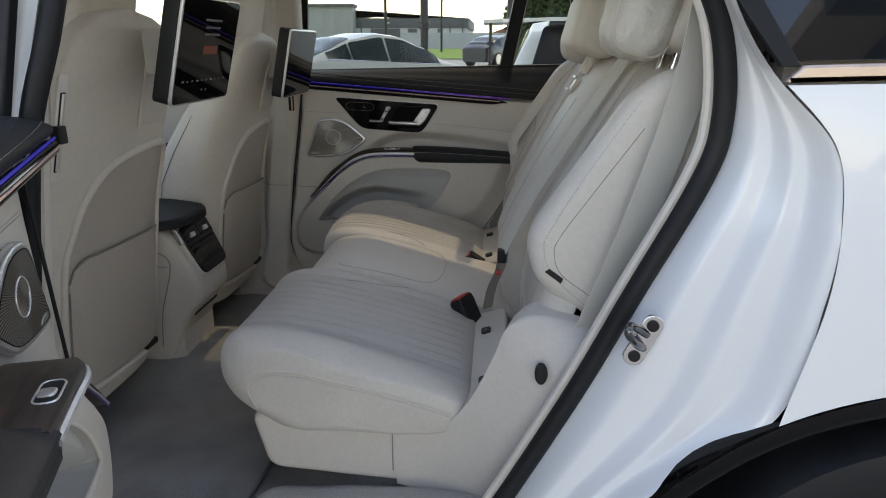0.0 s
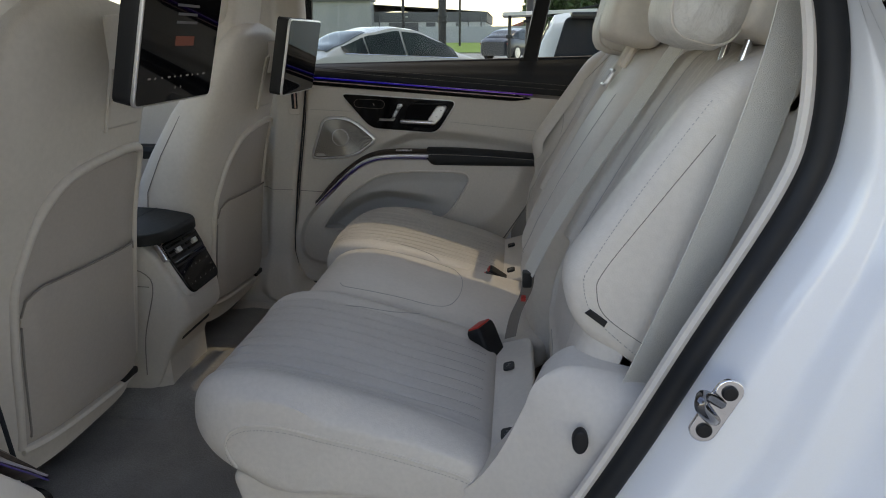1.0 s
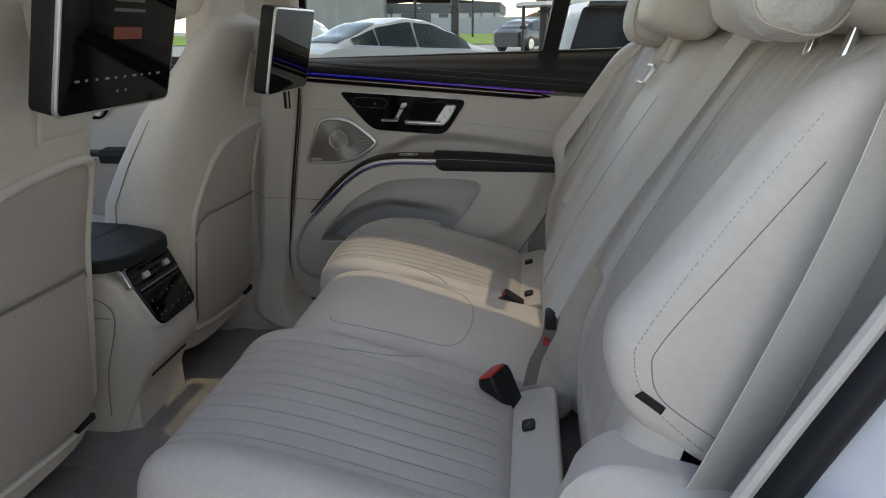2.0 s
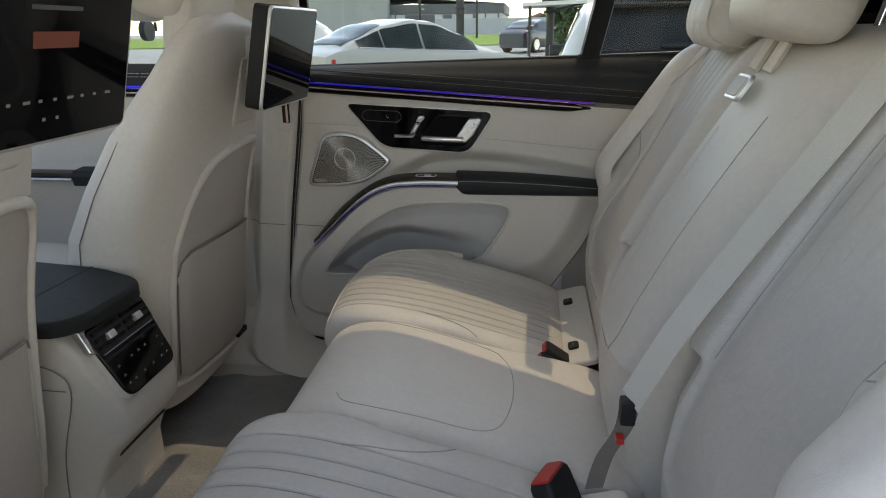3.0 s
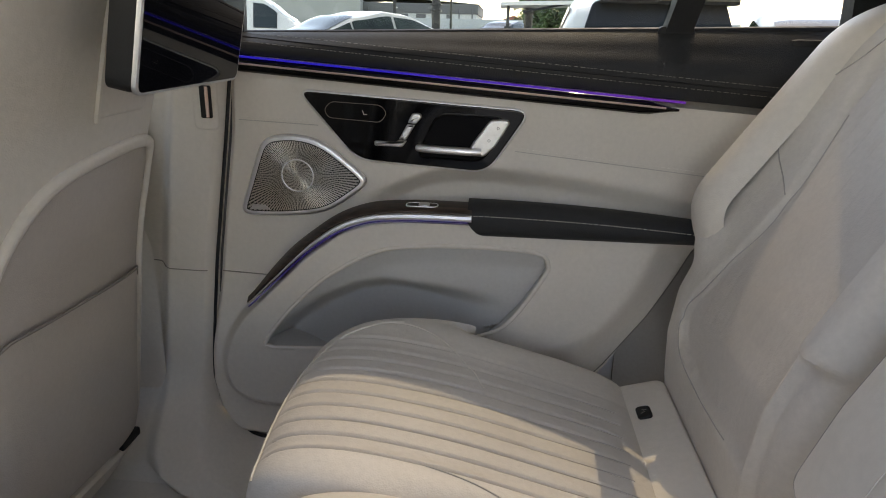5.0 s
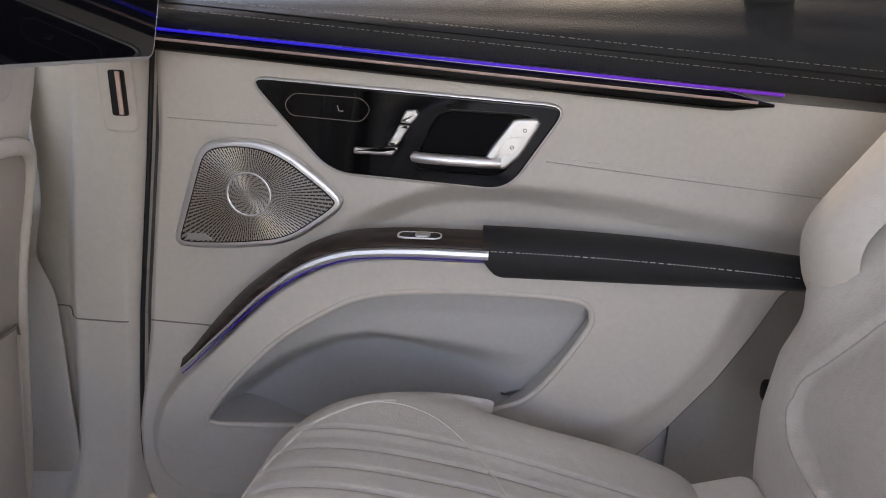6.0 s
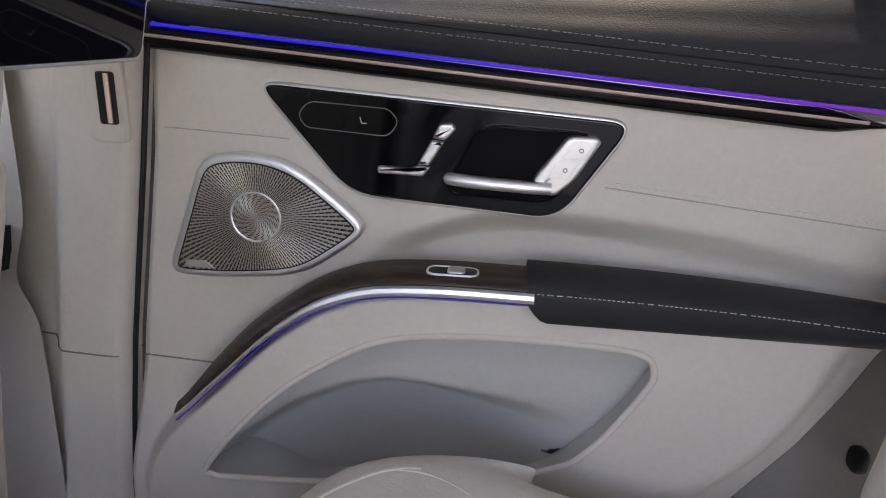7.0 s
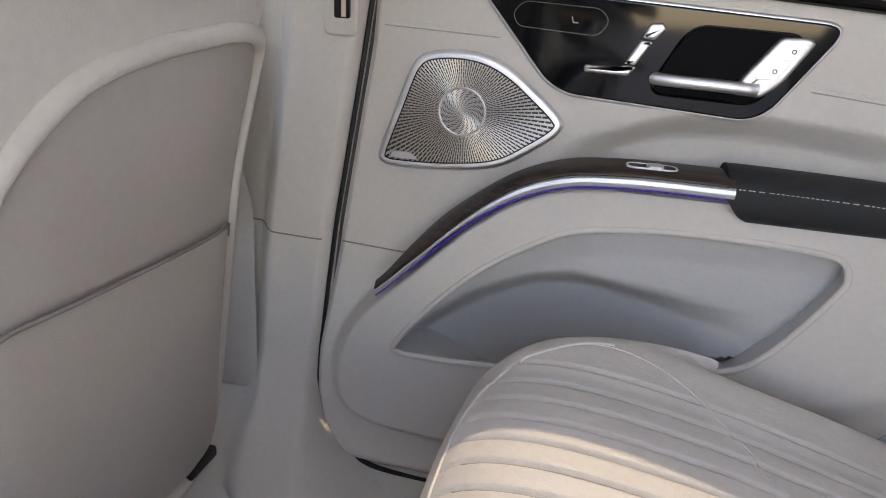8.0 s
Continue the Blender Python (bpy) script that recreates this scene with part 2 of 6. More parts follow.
def smooth_table(table, s):
    """Value at s on a smooth curve through (s, value) pairs."""
    if s <= table[0][0]:
        return table[0][1]
    n = len(table)
    for i in range(n - 1):
        (a, va), (b, vb) = table[i], table[i + 1]
        if s <= b:
            h = b - a
            m = (vb - va) / h
            d0 = m if i == 0 else 0.5 * (m + (va - table[i - 1][1]) / (a - table[i - 1][0]))
            d1 = m if i == n - 2 else 0.5 * (m + (table[i + 2][1] - vb) / (table[i + 2][0] - b))
            f = (s - a) / h
            return (va * (1 + 2 * f) * (1 - f) ** 2 + d0 * h * f * (1 - f) ** 2 + vb * f * f * (3 - 2 * f) + d1 * h * f * f * (f - 1))
    return table[-1][1]


def step(a, b, s):
    f = min(max((s - a) / (b - a), 0), 1)
    return f * f * (3 - 2 * f)


def grid_mesh(fn, nu, nv, thick=0.0, bm=None):
    """Sheet from fn(u, v), u and v in 0..1; thick gives it a back along the sheet's normal."""
    bm = bm or bmesh.new()
    pts = [[Vector(fn(i / nu, j / nv)) for j in range(nv + 1)] for i in range(nu + 1)]
    rows = [[bm.verts.new(p) for p in r] for r in pts]
    for i in range(nu):
        for j in range(nv):
            bm.faces.new((rows[i][j], rows[i + 1][j], rows[i + 1][j + 1], rows[i][j + 1]))
    if thick:
        back = []
        for i in range(nu + 1):
            r = []
            for j in range(nv + 1):
                a = pts[min(i + 1, nu)][j] - pts[max(i - 1, 0)][j]
                b = pts[i][min(j + 1, nv)] - pts[i][max(j - 1, 0)]
                nrm = a.cross(b)
                nrm = nrm.normalized() if nrm.length > 1e-12 else Vector((0, 0, 1))
                r.append(bm.verts.new(pts[i][j] - nrm * thick))
            back.append(r)
        for i in range(nu):
            for j in range(nv):
                bm.faces.new((back[i][j], back[i][j + 1], back[i + 1][j + 1], back[i + 1][j]))
        for i in range(nu):
            bm.faces.new((rows[i][0], back[i][0], back[i + 1][0], rows[i + 1][0]))
            bm.faces.new((rows[i][nv], rows[i + 1][nv], back[i + 1][nv], back[i][nv]))
        for j in range(nv):
            bm.faces.new((rows[0][j], rows[0][j + 1], back[0][j + 1], back[0][j]))
            bm.faces.new((rows[nu][j], back[nu][j], back[nu][j + 1], rows[nu][j + 1]))
    return bm


def loft(rings, caps=True, bm=None, closed=True):
    bm = bm or bmesh.new()
    vs = [[bm.verts.new(p) for p in r] for r in rings]
    n = len(rings[0])
    for a, b in zip(vs, vs[1:]):
        for i in range(n if closed else n - 1):
            j = (i + 1) % n
            bm.faces.new((a[i], a[j], b[j], b[i]))
    if caps:
        bm.faces.new(list(reversed(vs[0])))
        bm.faces.new(vs[-1])
    return bm


def tube(path, radius, sides=8, bm=None, flat=1.0):
    """Round bar along a path; flat squeezes it across the side."""
    path = [Vector(p) for p in path]
    rings = []
    side = None
    for i, p in enumerate(path):
        d = (path[min(i + 1, len(path) - 1)] - path[max(i - 1, 0)]).normalized()
        if side is None:
            side = d.cross(Vector((0, 0, 1)))
            if side.length < 0.05:
                side = d.cross(Vector((1, 0, 0)))
        side = (side - d * side.dot(d)).normalized()
        up = side.cross(d)
        r = radius(i / (len(path) - 1)) if callable(radius) else radius
        rings.append([p + side * (r * math.cos(6.28319 * k / sides)) + up * (r * flat * math.sin(6.28319 * k / sides)) for k in range(sides)])
    return loft(rings, True, bm)


def inset(poly, d):
    """Polygon of 2D points (counter-clockwise) moved inwards by d."""
    n = len(poly)
    out = []
    for i in range(n):
        a, b, c = Vector(poly[i - 1]), Vector(poly[i]), Vector(poly[(i + 1) % n])
        e, f = (b - a), (c - b)
        ne, nf = Vector((-e.y, e.x)), Vector((-f.y, f.x))
        if ne.length > 1e-9:
            ne.normalize()
        if nf.length > 1e-9:
            nf.normalize()
        m = ne + nf
        if m.length < 1e-6:
            m = nf
        m.normalize()
        out.append(b + m * (d / max(0.5, m.dot(nf))))
    return out


def ccw(poly):
    s = sum(a[0] * b[1] - b[0] * a[1] for a, b in zip(poly, list(poly[1:]) + [poly[0]]))
    return list(poly) if s > 0 else list(reversed(poly))


def round_poly(pts, r, n=5):
    """Polygon with rounded corners of radius about r."""
    out = []
    k = len(pts)
    for i in range(k):
        a, b, c = Vector(pts[i - 1]), Vector(pts[i]), Vector(pts[(i + 1) % k])
        ra = min(r, (a - b).length * 0.45, (c - b).length * 0.45)
        p, q = b + (a - b).normalized() * ra, b + (c - b).normalized() * ra
        for j in range(n + 1):
            f = j / n
            out.append((1 - f) ** 2 * p + 2 * f * (1 - f) * b + f * f * q)
    return out


def plate(poly, to_world, depth, bevel, rounds=3, bm=None):
    """Solid plate: poly is its 2D outline, to_world(u, w, h) places it, h is the height above its back."""
    poly = ccw(poly)
    rings = [[to_world(p[0], p[1], 0) for p in poly]]
    for k in range(rounds + 1):
        a = math.pi / 2 * k / rounds
        q = inset(poly, bevel * (1 - math.cos(a))) if k else poly
        rings.append([to_world(p[0], p[1], depth - bevel + bevel * math.sin(a)) for p in q])
    flat = inset(poly, bevel + min(0.002, bevel * 0.4))
    rings.append([to_world(p[0], p[1], depth) for p in flat])
    mid = sum((Vector((p[0], p[1])) for p in flat), Vector((0, 0))) / len(flat)
    star = sum((Vector(a) - mid).cross(Vector(b) - mid) < -1e-9 for a, b in zip(flat, flat[1:] + flat[:1])) < 0.2 * len(flat)
    if not star:
        return loft(rings, True, bm)
    bm = bm or bmesh.new()
    vs = [[bm.verts.new(p) for p in r] for r in rings]
    n = len(flat)
    for a, b in zip(vs, vs[1:]):
        for i in range(n):
            bm.faces.new((a[i], a[(i + 1) % n], b[(i + 1) % n], b[i]))
    bm.faces.new(list(reversed(vs[0])))
    hub = bm.verts.new(to_world(mid.x, mid.y, depth))
    for i in range(n):
        bm.faces.new((vs[-1][i], vs[-1][(i + 1) % n], hub))
    return bm


def box(lo, hi, bevel=0.0, bm=None, segments=2):
    own = bmesh.new()
    bmesh.ops.create_cube(own, size=1.0)
    lo, hi = Vector(lo), Vector(hi)
    for v in own.verts:
        v.co = Vector([(a + b) / 2 + c * (b - a) for a, b, c in zip(lo, hi, v.co)])
    if bevel:
        bmesh.ops.bevel(own, geom=list(own.edges), offset=bevel, segments=segments, profile=0.7, affect="EDGES")
    if bm is None:
        return own
    me = bpy.data.meshes.new("tmp")
    own.to_mesh(me)
    own.free()
    bm.from_mesh(me)
    bpy.data.meshes.remove(me)
    return bm


def stitches(path, length=0.005, gap=0.003, r=0.0007, lift=(0, 0, 0)):
    """Row of thread stitches along a path."""
    bm = bmesh.new()
    path = [Vector(p) + Vector(lift) for p in path]
    run, at = 0.0, 0.0
    for a, b in zip(path, path[1:]):
        d = b - a
        long = d.length
        if long < 1e-9:
            continue
        d.normalize()
        while at + length < run + long:
            s = a + d * max(at - run, 0)
            e = s + d * length
            side = d.cross(Vector((0.3, 0.5, 0.8))).normalized() * r
            up = side.cross(d).normalized() * r
            q = [[bm.verts.new(p + o) for o in (side, up, -side, -up)] for p in (s, e)]
            for i in range(4):
                j = (i + 1) % 4
                bm.faces.new((q[0][i], q[0][j], q[1][j], q[1][i]))
            bm.faces.new(q[0][::-1])
            bm.faces.new(q[1])
            at += length + gap
        run += long
    return bm


def poly_dist(poly, x, z):
    """Signed distance to a 2D polygon, negative inside."""
    best, inside = 1e9, False
    n = len(poly)
    for i in range(n):
        ax, az = poly[i - 1]
        bx, bz = poly[i]
        ex, ez = bx - ax, bz - az
        f = min(max(((x - ax) * ex + (z - az) * ez) / (ex * ex + ez * ez + 1e-12), 0), 1)
        best = min(best, math.hypot(x - ax - f * ex, z - az - f * ez))
        if (az > z) != (bz > z) and x < ax + (z - az) / (bz - az) * ex:
            inside = not inside
    return -best if inside else best


# ---- ground and lot ----
def ground_z(y):
    return 0.012 * max(y - 1.5, 0.0) if y < 90 else 1.062


concrete = material("pale_concrete", (0.38, 0.35, 0.30), 0.85, spec=0.3, grain=0.10, scale=25, bump=0.3, bump_scale=60, stain=0.14, stain_scale=0.5)
grass_mat = material("sunlit_grass", (0.20, 0.30, 0.035), 0.9, spec=0.2, grain=0.3, scale=14, stain=0.2, stain_scale=1.2)


def lot_point(u, v):
    x, y = -400 + 800 * u, -300 + 900 * v
    return (x, y, ground_z(y))


solo("ground", grid_mesh(lot_point, 20, 180), concrete, "pale sunlit concrete lot that rises gently", "ground", "structure")


def strip(x0, x1, y0, y1, lift, n=8):
    return grid_mesh(lambda u, v: (x0 + (x1 - x0) * u, y0 + (y1 - y0) * v, ground_z(y0 + (y1 - y0) * v) + lift), 2, n, 0.0)


solo("lawn", strip(-60, 30, 42, 76, 0.05), grass_mat, "bright mown grass strip in front of a grey wall", "grass", "stuff")


# ---- rear door with its trim (right-hand side, closed) ----
def seam_curve_z(x):
    return smooth_table([(-0.87, 0.50), (-0.85, 0.63), (-0.833, 0.698), (-0.787, 0.75), (-0.745, 0.777), (-0.69, 0.832), (-0.64, 0.882),
                       (-0.6, 0.915), (-0.56, 0.941), (-0.507, 0.961), (-0.454, 0.968), (-0.31, 0.970), (0.3, 0.962)], x)


POCKET = [tuple(p) for p in spline([(-0.719, 0.694), (-0.670, 0.761), (-0.606, 0.827), (-0.541, 0.872), (-0.480, 0.900), (-0.389, 0.911),
                                    (-0.279, 0.913), (-0.205, 0.910), (-0.174, 0.903), (-0.163, 0.886), (-0.169, 0.859), (-0.226, 0.766),
                                    (-0.277, 0.728), (-0.40, 0.695), (-0.556, 0.683), (-0.685, 0.680), (-0.712, 0.682)], 84, True)]


def pocket_dist(x, z):
    if x < -0.74 or x > -0.15 or z < 0.66 or z > 0.94:
        return 1.0
    return poly_dist(POCKET, x, z)


RAISED = [(0.5, 0.962), (-0.31, 0.970)] + [tuple(p) for p in spline([(-0.454, 0.968), (-0.507, 0.961), (-0.56, 0.941), (-0.6, 0.915), (-0.64, 0.882), (-0.69, 0.832), (-0.745, 0.777),
          (-0.775, 0.745), (-0.803, 0.710), (-0.822, 0.671), (-0.831, 0.619), (-0.816, 0.560), (-0.762, 0.527), (-0.658, 0.519)], 40)] + [(0.5, 0.519)]


# swollen part of the lower trim; past its rounded rear edge the panel falls away
SWELL = [tuple(p) for p in spline([(-0.45, 0.615), (-0.30, 0.650), (-0.168, 0.693), (-0.090, 0.732), (-0.037, 0.780), (0.000, 0.832), (0.018, 0.880), (0.028, 0.925), (0.034, 0.970)], 40)] + [(-0.9, 0.970), (-0.9, 0.40), (-0.45, 0.40)]


def door_flat(x, z):
    """Depth of the door trim without its pocket."""
    y = 0.816 - 0.030 * step(0.82, 0.62, z)
    d = -poly_dist(RAISED, x, z) if z < 1.0 else -1.0
    inner = 0.757 - 0.018 * step(-0.35, -0.72, x) + 0.02 * step(0.85, 0.55, z)
    y += (inner - y) * step(-0.003, 0.014 + 0.012 * step(0.76, 0.66, z), d)
    brow = smooth_table([(-0.54, 0.980), (-0.49, 0.998), (-0.451, 1.013), (-0.415, 1.028), (-0.379, 1.038), (-0.33, 1.043), (-0.286, 1.044),
                       (-0.13, 1.032), (0.027, 1.006), (0.136, 0.985)], x)
    y += (0.034 - 0.022 * step(-0.36, -0.02, x)) * step(brow + 0.014, brow - 0.028, z) * step(0.955, 0.968, z) * step(-0.55, -0.44, x)
    y -= 0.005 * math.exp(-((z - brow - 0.018) / 0.022) ** 2) * step(-0.55, -0.40, x)
    if x > -0.45 and z < 0.965:
        y += 0.026 * step(-0.006, 0.055, poly_dist(SWELL, x, z)) * step(0.965, 0.935, z)
    y += 0.04 * step(0.10, 0.0, door_right(z) - x) * step(0.955, 0.90, z)
    return y


def door_left(z):
    return lerp_table([(0.43, -0.755), (0.45, -0.80), (0.475, -0.826), (0.51, -0.845), (0.57, -0.856), (0.64, -0.853), (0.847, -0.827), (1.08, -0.790), (1.26, -0.764)], z)


def door_right(z):
    return lerp_table([(0.43, -0.20), (0.55, -0.10), (0.64, -0.03), (0.76, 0.045), (0.85, 0.09), (0.94, 0.13), (1.05, 0.20), (1.26, 0.34)], z)


def build_rear_door(proud=0.0):
    """proud: how far the shoulder pad and the armrest stand out beyond those of the flatter trim."""
    door = thing("rear_door", (-0.86, 0.90, 0.43), "closed rear car door with beige leather trim, dark wood armrest and door pocket", "car door")

    def skin(u, v):
        z = 0.43 + (1.176 - 0.43) * v
        a, b = door_left(z), door_right(z)
        x = a + (b - a) * u
        edge = 0.008 * (1 - step(0, 0.008, x - a)) + 0.02 * (1 - step(0, 0.03, z - 0.43))
        return (x, door_flat(x, z) + edge, z + (0.010 - 0.055 * ((x + 0.78) / 0.86)) * step(1.10, 1.176, z) + 0.045 * step(1.10, 1.176, z))

    panel = grid_mesh(skin, 320, 230)
    inside = []
    for f in panel.faces:
        c = f.calc_center_median()
        if pocket_dist(c.x, c.z) < -0.002:
            inside.append(f)
    bmesh.ops.delete(panel, geom=inside, context="FACES")
    part("trim_panel", panel, soft_trim, door, "beige leather door trim", 60)
    rim_top = [(-0.726, 0.690), (-0.670, 0.761), (-0.606, 0.827), (-0.541, 0.872), (-0.480, 0.900), (-0.389, 0.911), (-0.279, 0.913), (-0.10, 0.910)]
    crest = [(-0.72, 0.006), (-0.601, 0.042), (-0.537, 0.056), (-0.477, 0.074), (-0.389, 0.096), (-0.2, 0.120)]

    def sunk(x, z):
        """Depth of the pocket: a shallow band under the rim, then a bowl that is deepest towards its tip."""
        below = max(lerp_table(rim_top, x) - z, 0.0)
        edge = lerp_table(crest, x)
        bowl = step(edge - 0.010, edge + 0.040, below) * step(-0.20, -0.46, x)
        return 0.020 + 0.012 * step(0.0, 0.05, below) + 0.062 * bowl + 0.010 * step(0.05, 0.18, below)

    def back_sheet(u, v):
        x, z = -0.730 + 0.576 * u, 0.625 + 0.297 * v
        return (x, door_flat(x, z) + sunk(x, z), z)

    bin_back = grid_mesh(back_sheet, 120, 70)
    gone = []
    for f in bin_back.faces:
        c = f.calc_center_median()
        if pocket_dist(c.x, c.z) > 0.006 and (c.z > 0.72 or pocket_dist(c.x, c.z + 0.05) > 0.008):
            gone.append(f)
    bmesh.ops.delete(bin_back, geom=gone, context="FACES")
    pouch_back = part("door_pocket", bin_back, pocket_liner, door, "grey lined door pocket", 60)
    rings = [[Vector((px, door_flat(px, pz) + 0.001 + k * (sunk(px, pz) + 0.004), pz - 0.055 * k ** 0.6 * step(0.76, 0.69, pz) * step(-0.70, -0.58, px))) for px, pz in POCKET] for k in (0, 0.15, 0.4, 0.7, 1.0)]
    part("pocket_wall", loft(rings, False), pocket_liner, pouch_back)
    lip = [Vector((px, door_flat(px, pz) + 0.0015, pz)) for px, pz in POCKET]
    part("pocket_lip", tube(lip + lip[:1], 0.0046, 10), soft_trim, door, "rolled pocket lip")
    part("pocket_tab", box((-0.198, 0.772, 0.795), (-0.190, 0.785, 0.808), 0.002), pocket_liner, door)
    part("door_shell", box((-0.80, 0.885, 0.47), (0.30, 0.93, 1.27), 0.01), paint, door, "white painted door shell")
    part("door_gasket", tube([(door_left(z) - 0.0045, 0.806, z) for z in [0.44 + 0.02 * i for i in range(42)]], 0.0036, 8), rubber, door, "black rubber door seal")
    part("lower_gasket", tube(spline([(door_left(0.455) - 0.004, 0.804, 0.455), (-0.785, 0.796, 0.444), (-0.735, 0.790, 0.437), (-0.60, 0.788, 0.434), (-0.2, 0.788, 0.434)], 40), 0.0045, 8), rubber, door, "black rubber door seal")

    part("seal_flange", grid_mesh(lambda u, v: (door_left(0.44 + 0.84 * v) - 0.03 + 0.05 * u, 0.838, 0.44 + 0.84 * v), 4, 44, 0.02), rubber, door, "black rubber flange")

    part("rear_gap", tube([(door_right(z) + 0.003, door_flat(door_right(z), z) + 0.006, z) for z in [0.44 + 0.02 * i for i in range(37)]], 0.0026, 8), lining, door, "dark rubber edge")
    part("jamb_flange", grid_mesh(lambda u, v: (door_right(0.50 + 0.26 * v) + 0.004 + 0.030 * (1 - v) * u, door_flat(door_right(0.50 + 0.26 * v), 0.50 + 0.26 * v) + 0.010 + 0.010 * u, 0.50 + 0.26 * v), 6, 20, 0.004), soft_trim, door, "beige flange behind the door edge")
    # belt of dark leather under the glass
    def belt_low(x):
        return 1.252 - 0.063 * (x + 0.775) / 0.86

    def belt_top(x):
        return 1.292 + 0.030 * (x + 0.74) / 1.07

    def belt(u, v):
        x = -0.772 + 1.15 * u
        lo, hi = belt_low(x), belt_top(x)
        z = lo + (hi - lo) * v + 0.004 * math.sin(math.pi * v)
        return (x, 0.812 + 0.012 * v + 0.05 * v ** 3 - 0.012 * math.sin(math.pi * min(v * 1.6, 1)) - proud * (1 - v ** 4), z)

    part("belt_pad", grid_mesh(belt, 60, 14), dark_leather, door, "charcoal leather belt pad with double stitching", 60)
    def belt_row(u, rise):
        x = -0.772 + 1.15 * u
        return Vector(belt(u, min(rise / (belt_top(x) - belt_low(x)), 0.95)))

    for rise in (0.0195, 0.0355):
        path = [belt_row(i / 100, rise) + Vector((0, -0.0012, 0.0006)) for i in range(101)]
        part("belt_stitching", stitches(path, 0.0042, 0.0024, 0.00055), grey_thread, door)
    part("belt_seam", tube([belt_row(i / 60, 0.0275) + Vector((0, -0.0002, 0)) for i in range(61)], 0.0014, 5), black_plastic, door)
    part("glass_seal", tube([(x, 0.874, belt_top(x) - 0.006) for x in [-0.78 + 0.02 * i for i in range(58)]], 0.008, 8), rubber, door)

    def along(y, dz, x0=-0.775, x1=0.062, n=48):
        return [(x0 + (x1 - x0) * i / n, y - proud, belt_low(x0 + (x1 - x0) * i / n) + dz) for i in range(n + 1)]

    part("ambient_strip", tube(along(0.806, -0.003), 0.0023, 6), ambient, door, "glowing blue to violet ambient light strip")
    tail = lambda f: 1.0 if f < 0.93 else max(0.15, 1 - (f - 0.93) / 0.075)
    part("gloss_inlay", tube(along(0.814, -0.018, -0.777, 0.055), lambda f: 0.0135 * tail(f), 10, None, 1.0), black_gloss, door, "gloss black inlay strip")
    part("rose_strip", tube(along(0.7995, -0.0155, -0.775, 0.028), 0.0019, 8), rose, door, "rose metal trim strip")

    # seams pressed into the leather
    def on_skin(x, z, out=0.0006):
        return (x, door_flat(x, z) - out, z)

    for a, b in (((-0.768, 1.130), (-0.612, 1.124)), ((-0.236, 1.088), (0.20, 1.046))):
        pts = [on_skin(a[0] + (b[0] - a[0]) * i / 40, a[1] + (b[1] - a[1]) * i / 40) for i in range(41)]
        part("trim_seam", tube(pts, 0.0008, 5), soft_seam, door)
        part("trim_stitching", stitches(pts, 0.0045, 0.003, 0.0008, (0, -0.0006, 0.0065)), thread, door)
    part("trim_seam", tube([on_skin(-0.826 + 0.1 * i / 20, 0.817 - 0.004 * i / 20) for i in range(21)], 0.0012, 5), seam_mat, door)

    # armrest: wood, light, chrome and pad
    arm_x = [-0.742 + 0.432 * i / 110 for i in range(111)]

    def wood_ring(x):
        f = step(-0.745, -0.60, x)
        z = seam_curve_z(x)
        slope = (seam_curve_z(x + 0.012) - seam_curve_z(x - 0.012)) / 0.024
        n = Vector((-slope, 0, 1)).normalized()
        out = proud * step(-0.66, -0.45, x)
        w = 0.018 + 0.042 * f + out
        y0 = 0.728 + 0.012 * f - out
        c = Vector((x, y0, z + 0.006))
        t = 0.35 + 0.65 * step(-0.745, -0.64, x)
        return [c - n * 0.004 * t + Vector((0, 0.004, 0)), c + n * 0.006 * t, c + n * 0.012 * t + Vector((0, 0.006, 0)),
                c + n * (0.014 + 0.010 * (1 - f)) * t + Vector((0, w, 0)), c - n * 0.012 * t + Vector((0, w + 0.01, 0))]

    part("wood_armrest", loft([wood_ring(x) for x in arm_x]), wood, door, "dark open-pore wood armrest", 50)
    edge = lambda dz, dy: [wood_ring(x)[0] + Vector((0, dy, dz)) for x in arm_x]
    part("chrome_edge", tube(edge(0.0005, -0.004), lambda f: 0.0018 + 0.0048 * step(0.12, 0.5, f), 8), bright_satin, door, "satin chrome edge")
    part("ambient_line", tube(edge(-0.0072, -0.0045), 0.0011, 6), dim_ambient, door, "faint violet light line")
    pad_x = [-0.318 + 0.44 * i / 40 for i in range(41)]

    def pad_ring(x):
        f = (x + 0.318) / 0.44
        drop = 0.026 * f * f
        lead = 0.018 * (1 - step(0, 0.07, f))
        z = 0.002 - drop * 0.75
        return spline([(x + lead * 2.0, 0.768, 0.936), (x + lead, 0.744 - proud, 0.944), (x, 0.738 - proud, 0.966 + z), (x, 0.744 - proud, 0.984 + z),
                       (x, 0.775, 0.996 + z), (x, 0.815, 0.992 - drop), (x, 0.83, 0.95)], 20, True)

    part("armrest_pad", loft([pad_ring(x) for x in pad_x]), dark_leather, door, "charcoal leather armrest pad", 60)
    part("pad_stitching", stitches([Vector((x, 0.7385 - proud, 0.979 - 0.0195 * ((x + 0.318) / 0.44) ** 2)) for x in pad_x], 0.0030, 0.0022, 0.00055), thread, door)

    # window switch in the wood
    def on_wood(u, w, h):
        return (u, w - proud, 0.9855 + h)

    slot = round_poly([(-0.434, 0.752), (-0.375, 0.752), (-0.375, 0.780), (-0.434, 0.780)], 0.0125, 7)
    part("switch_well", plate(slot, on_wood, 0.0035, 0.0005), black_plastic, door, "black switch well")
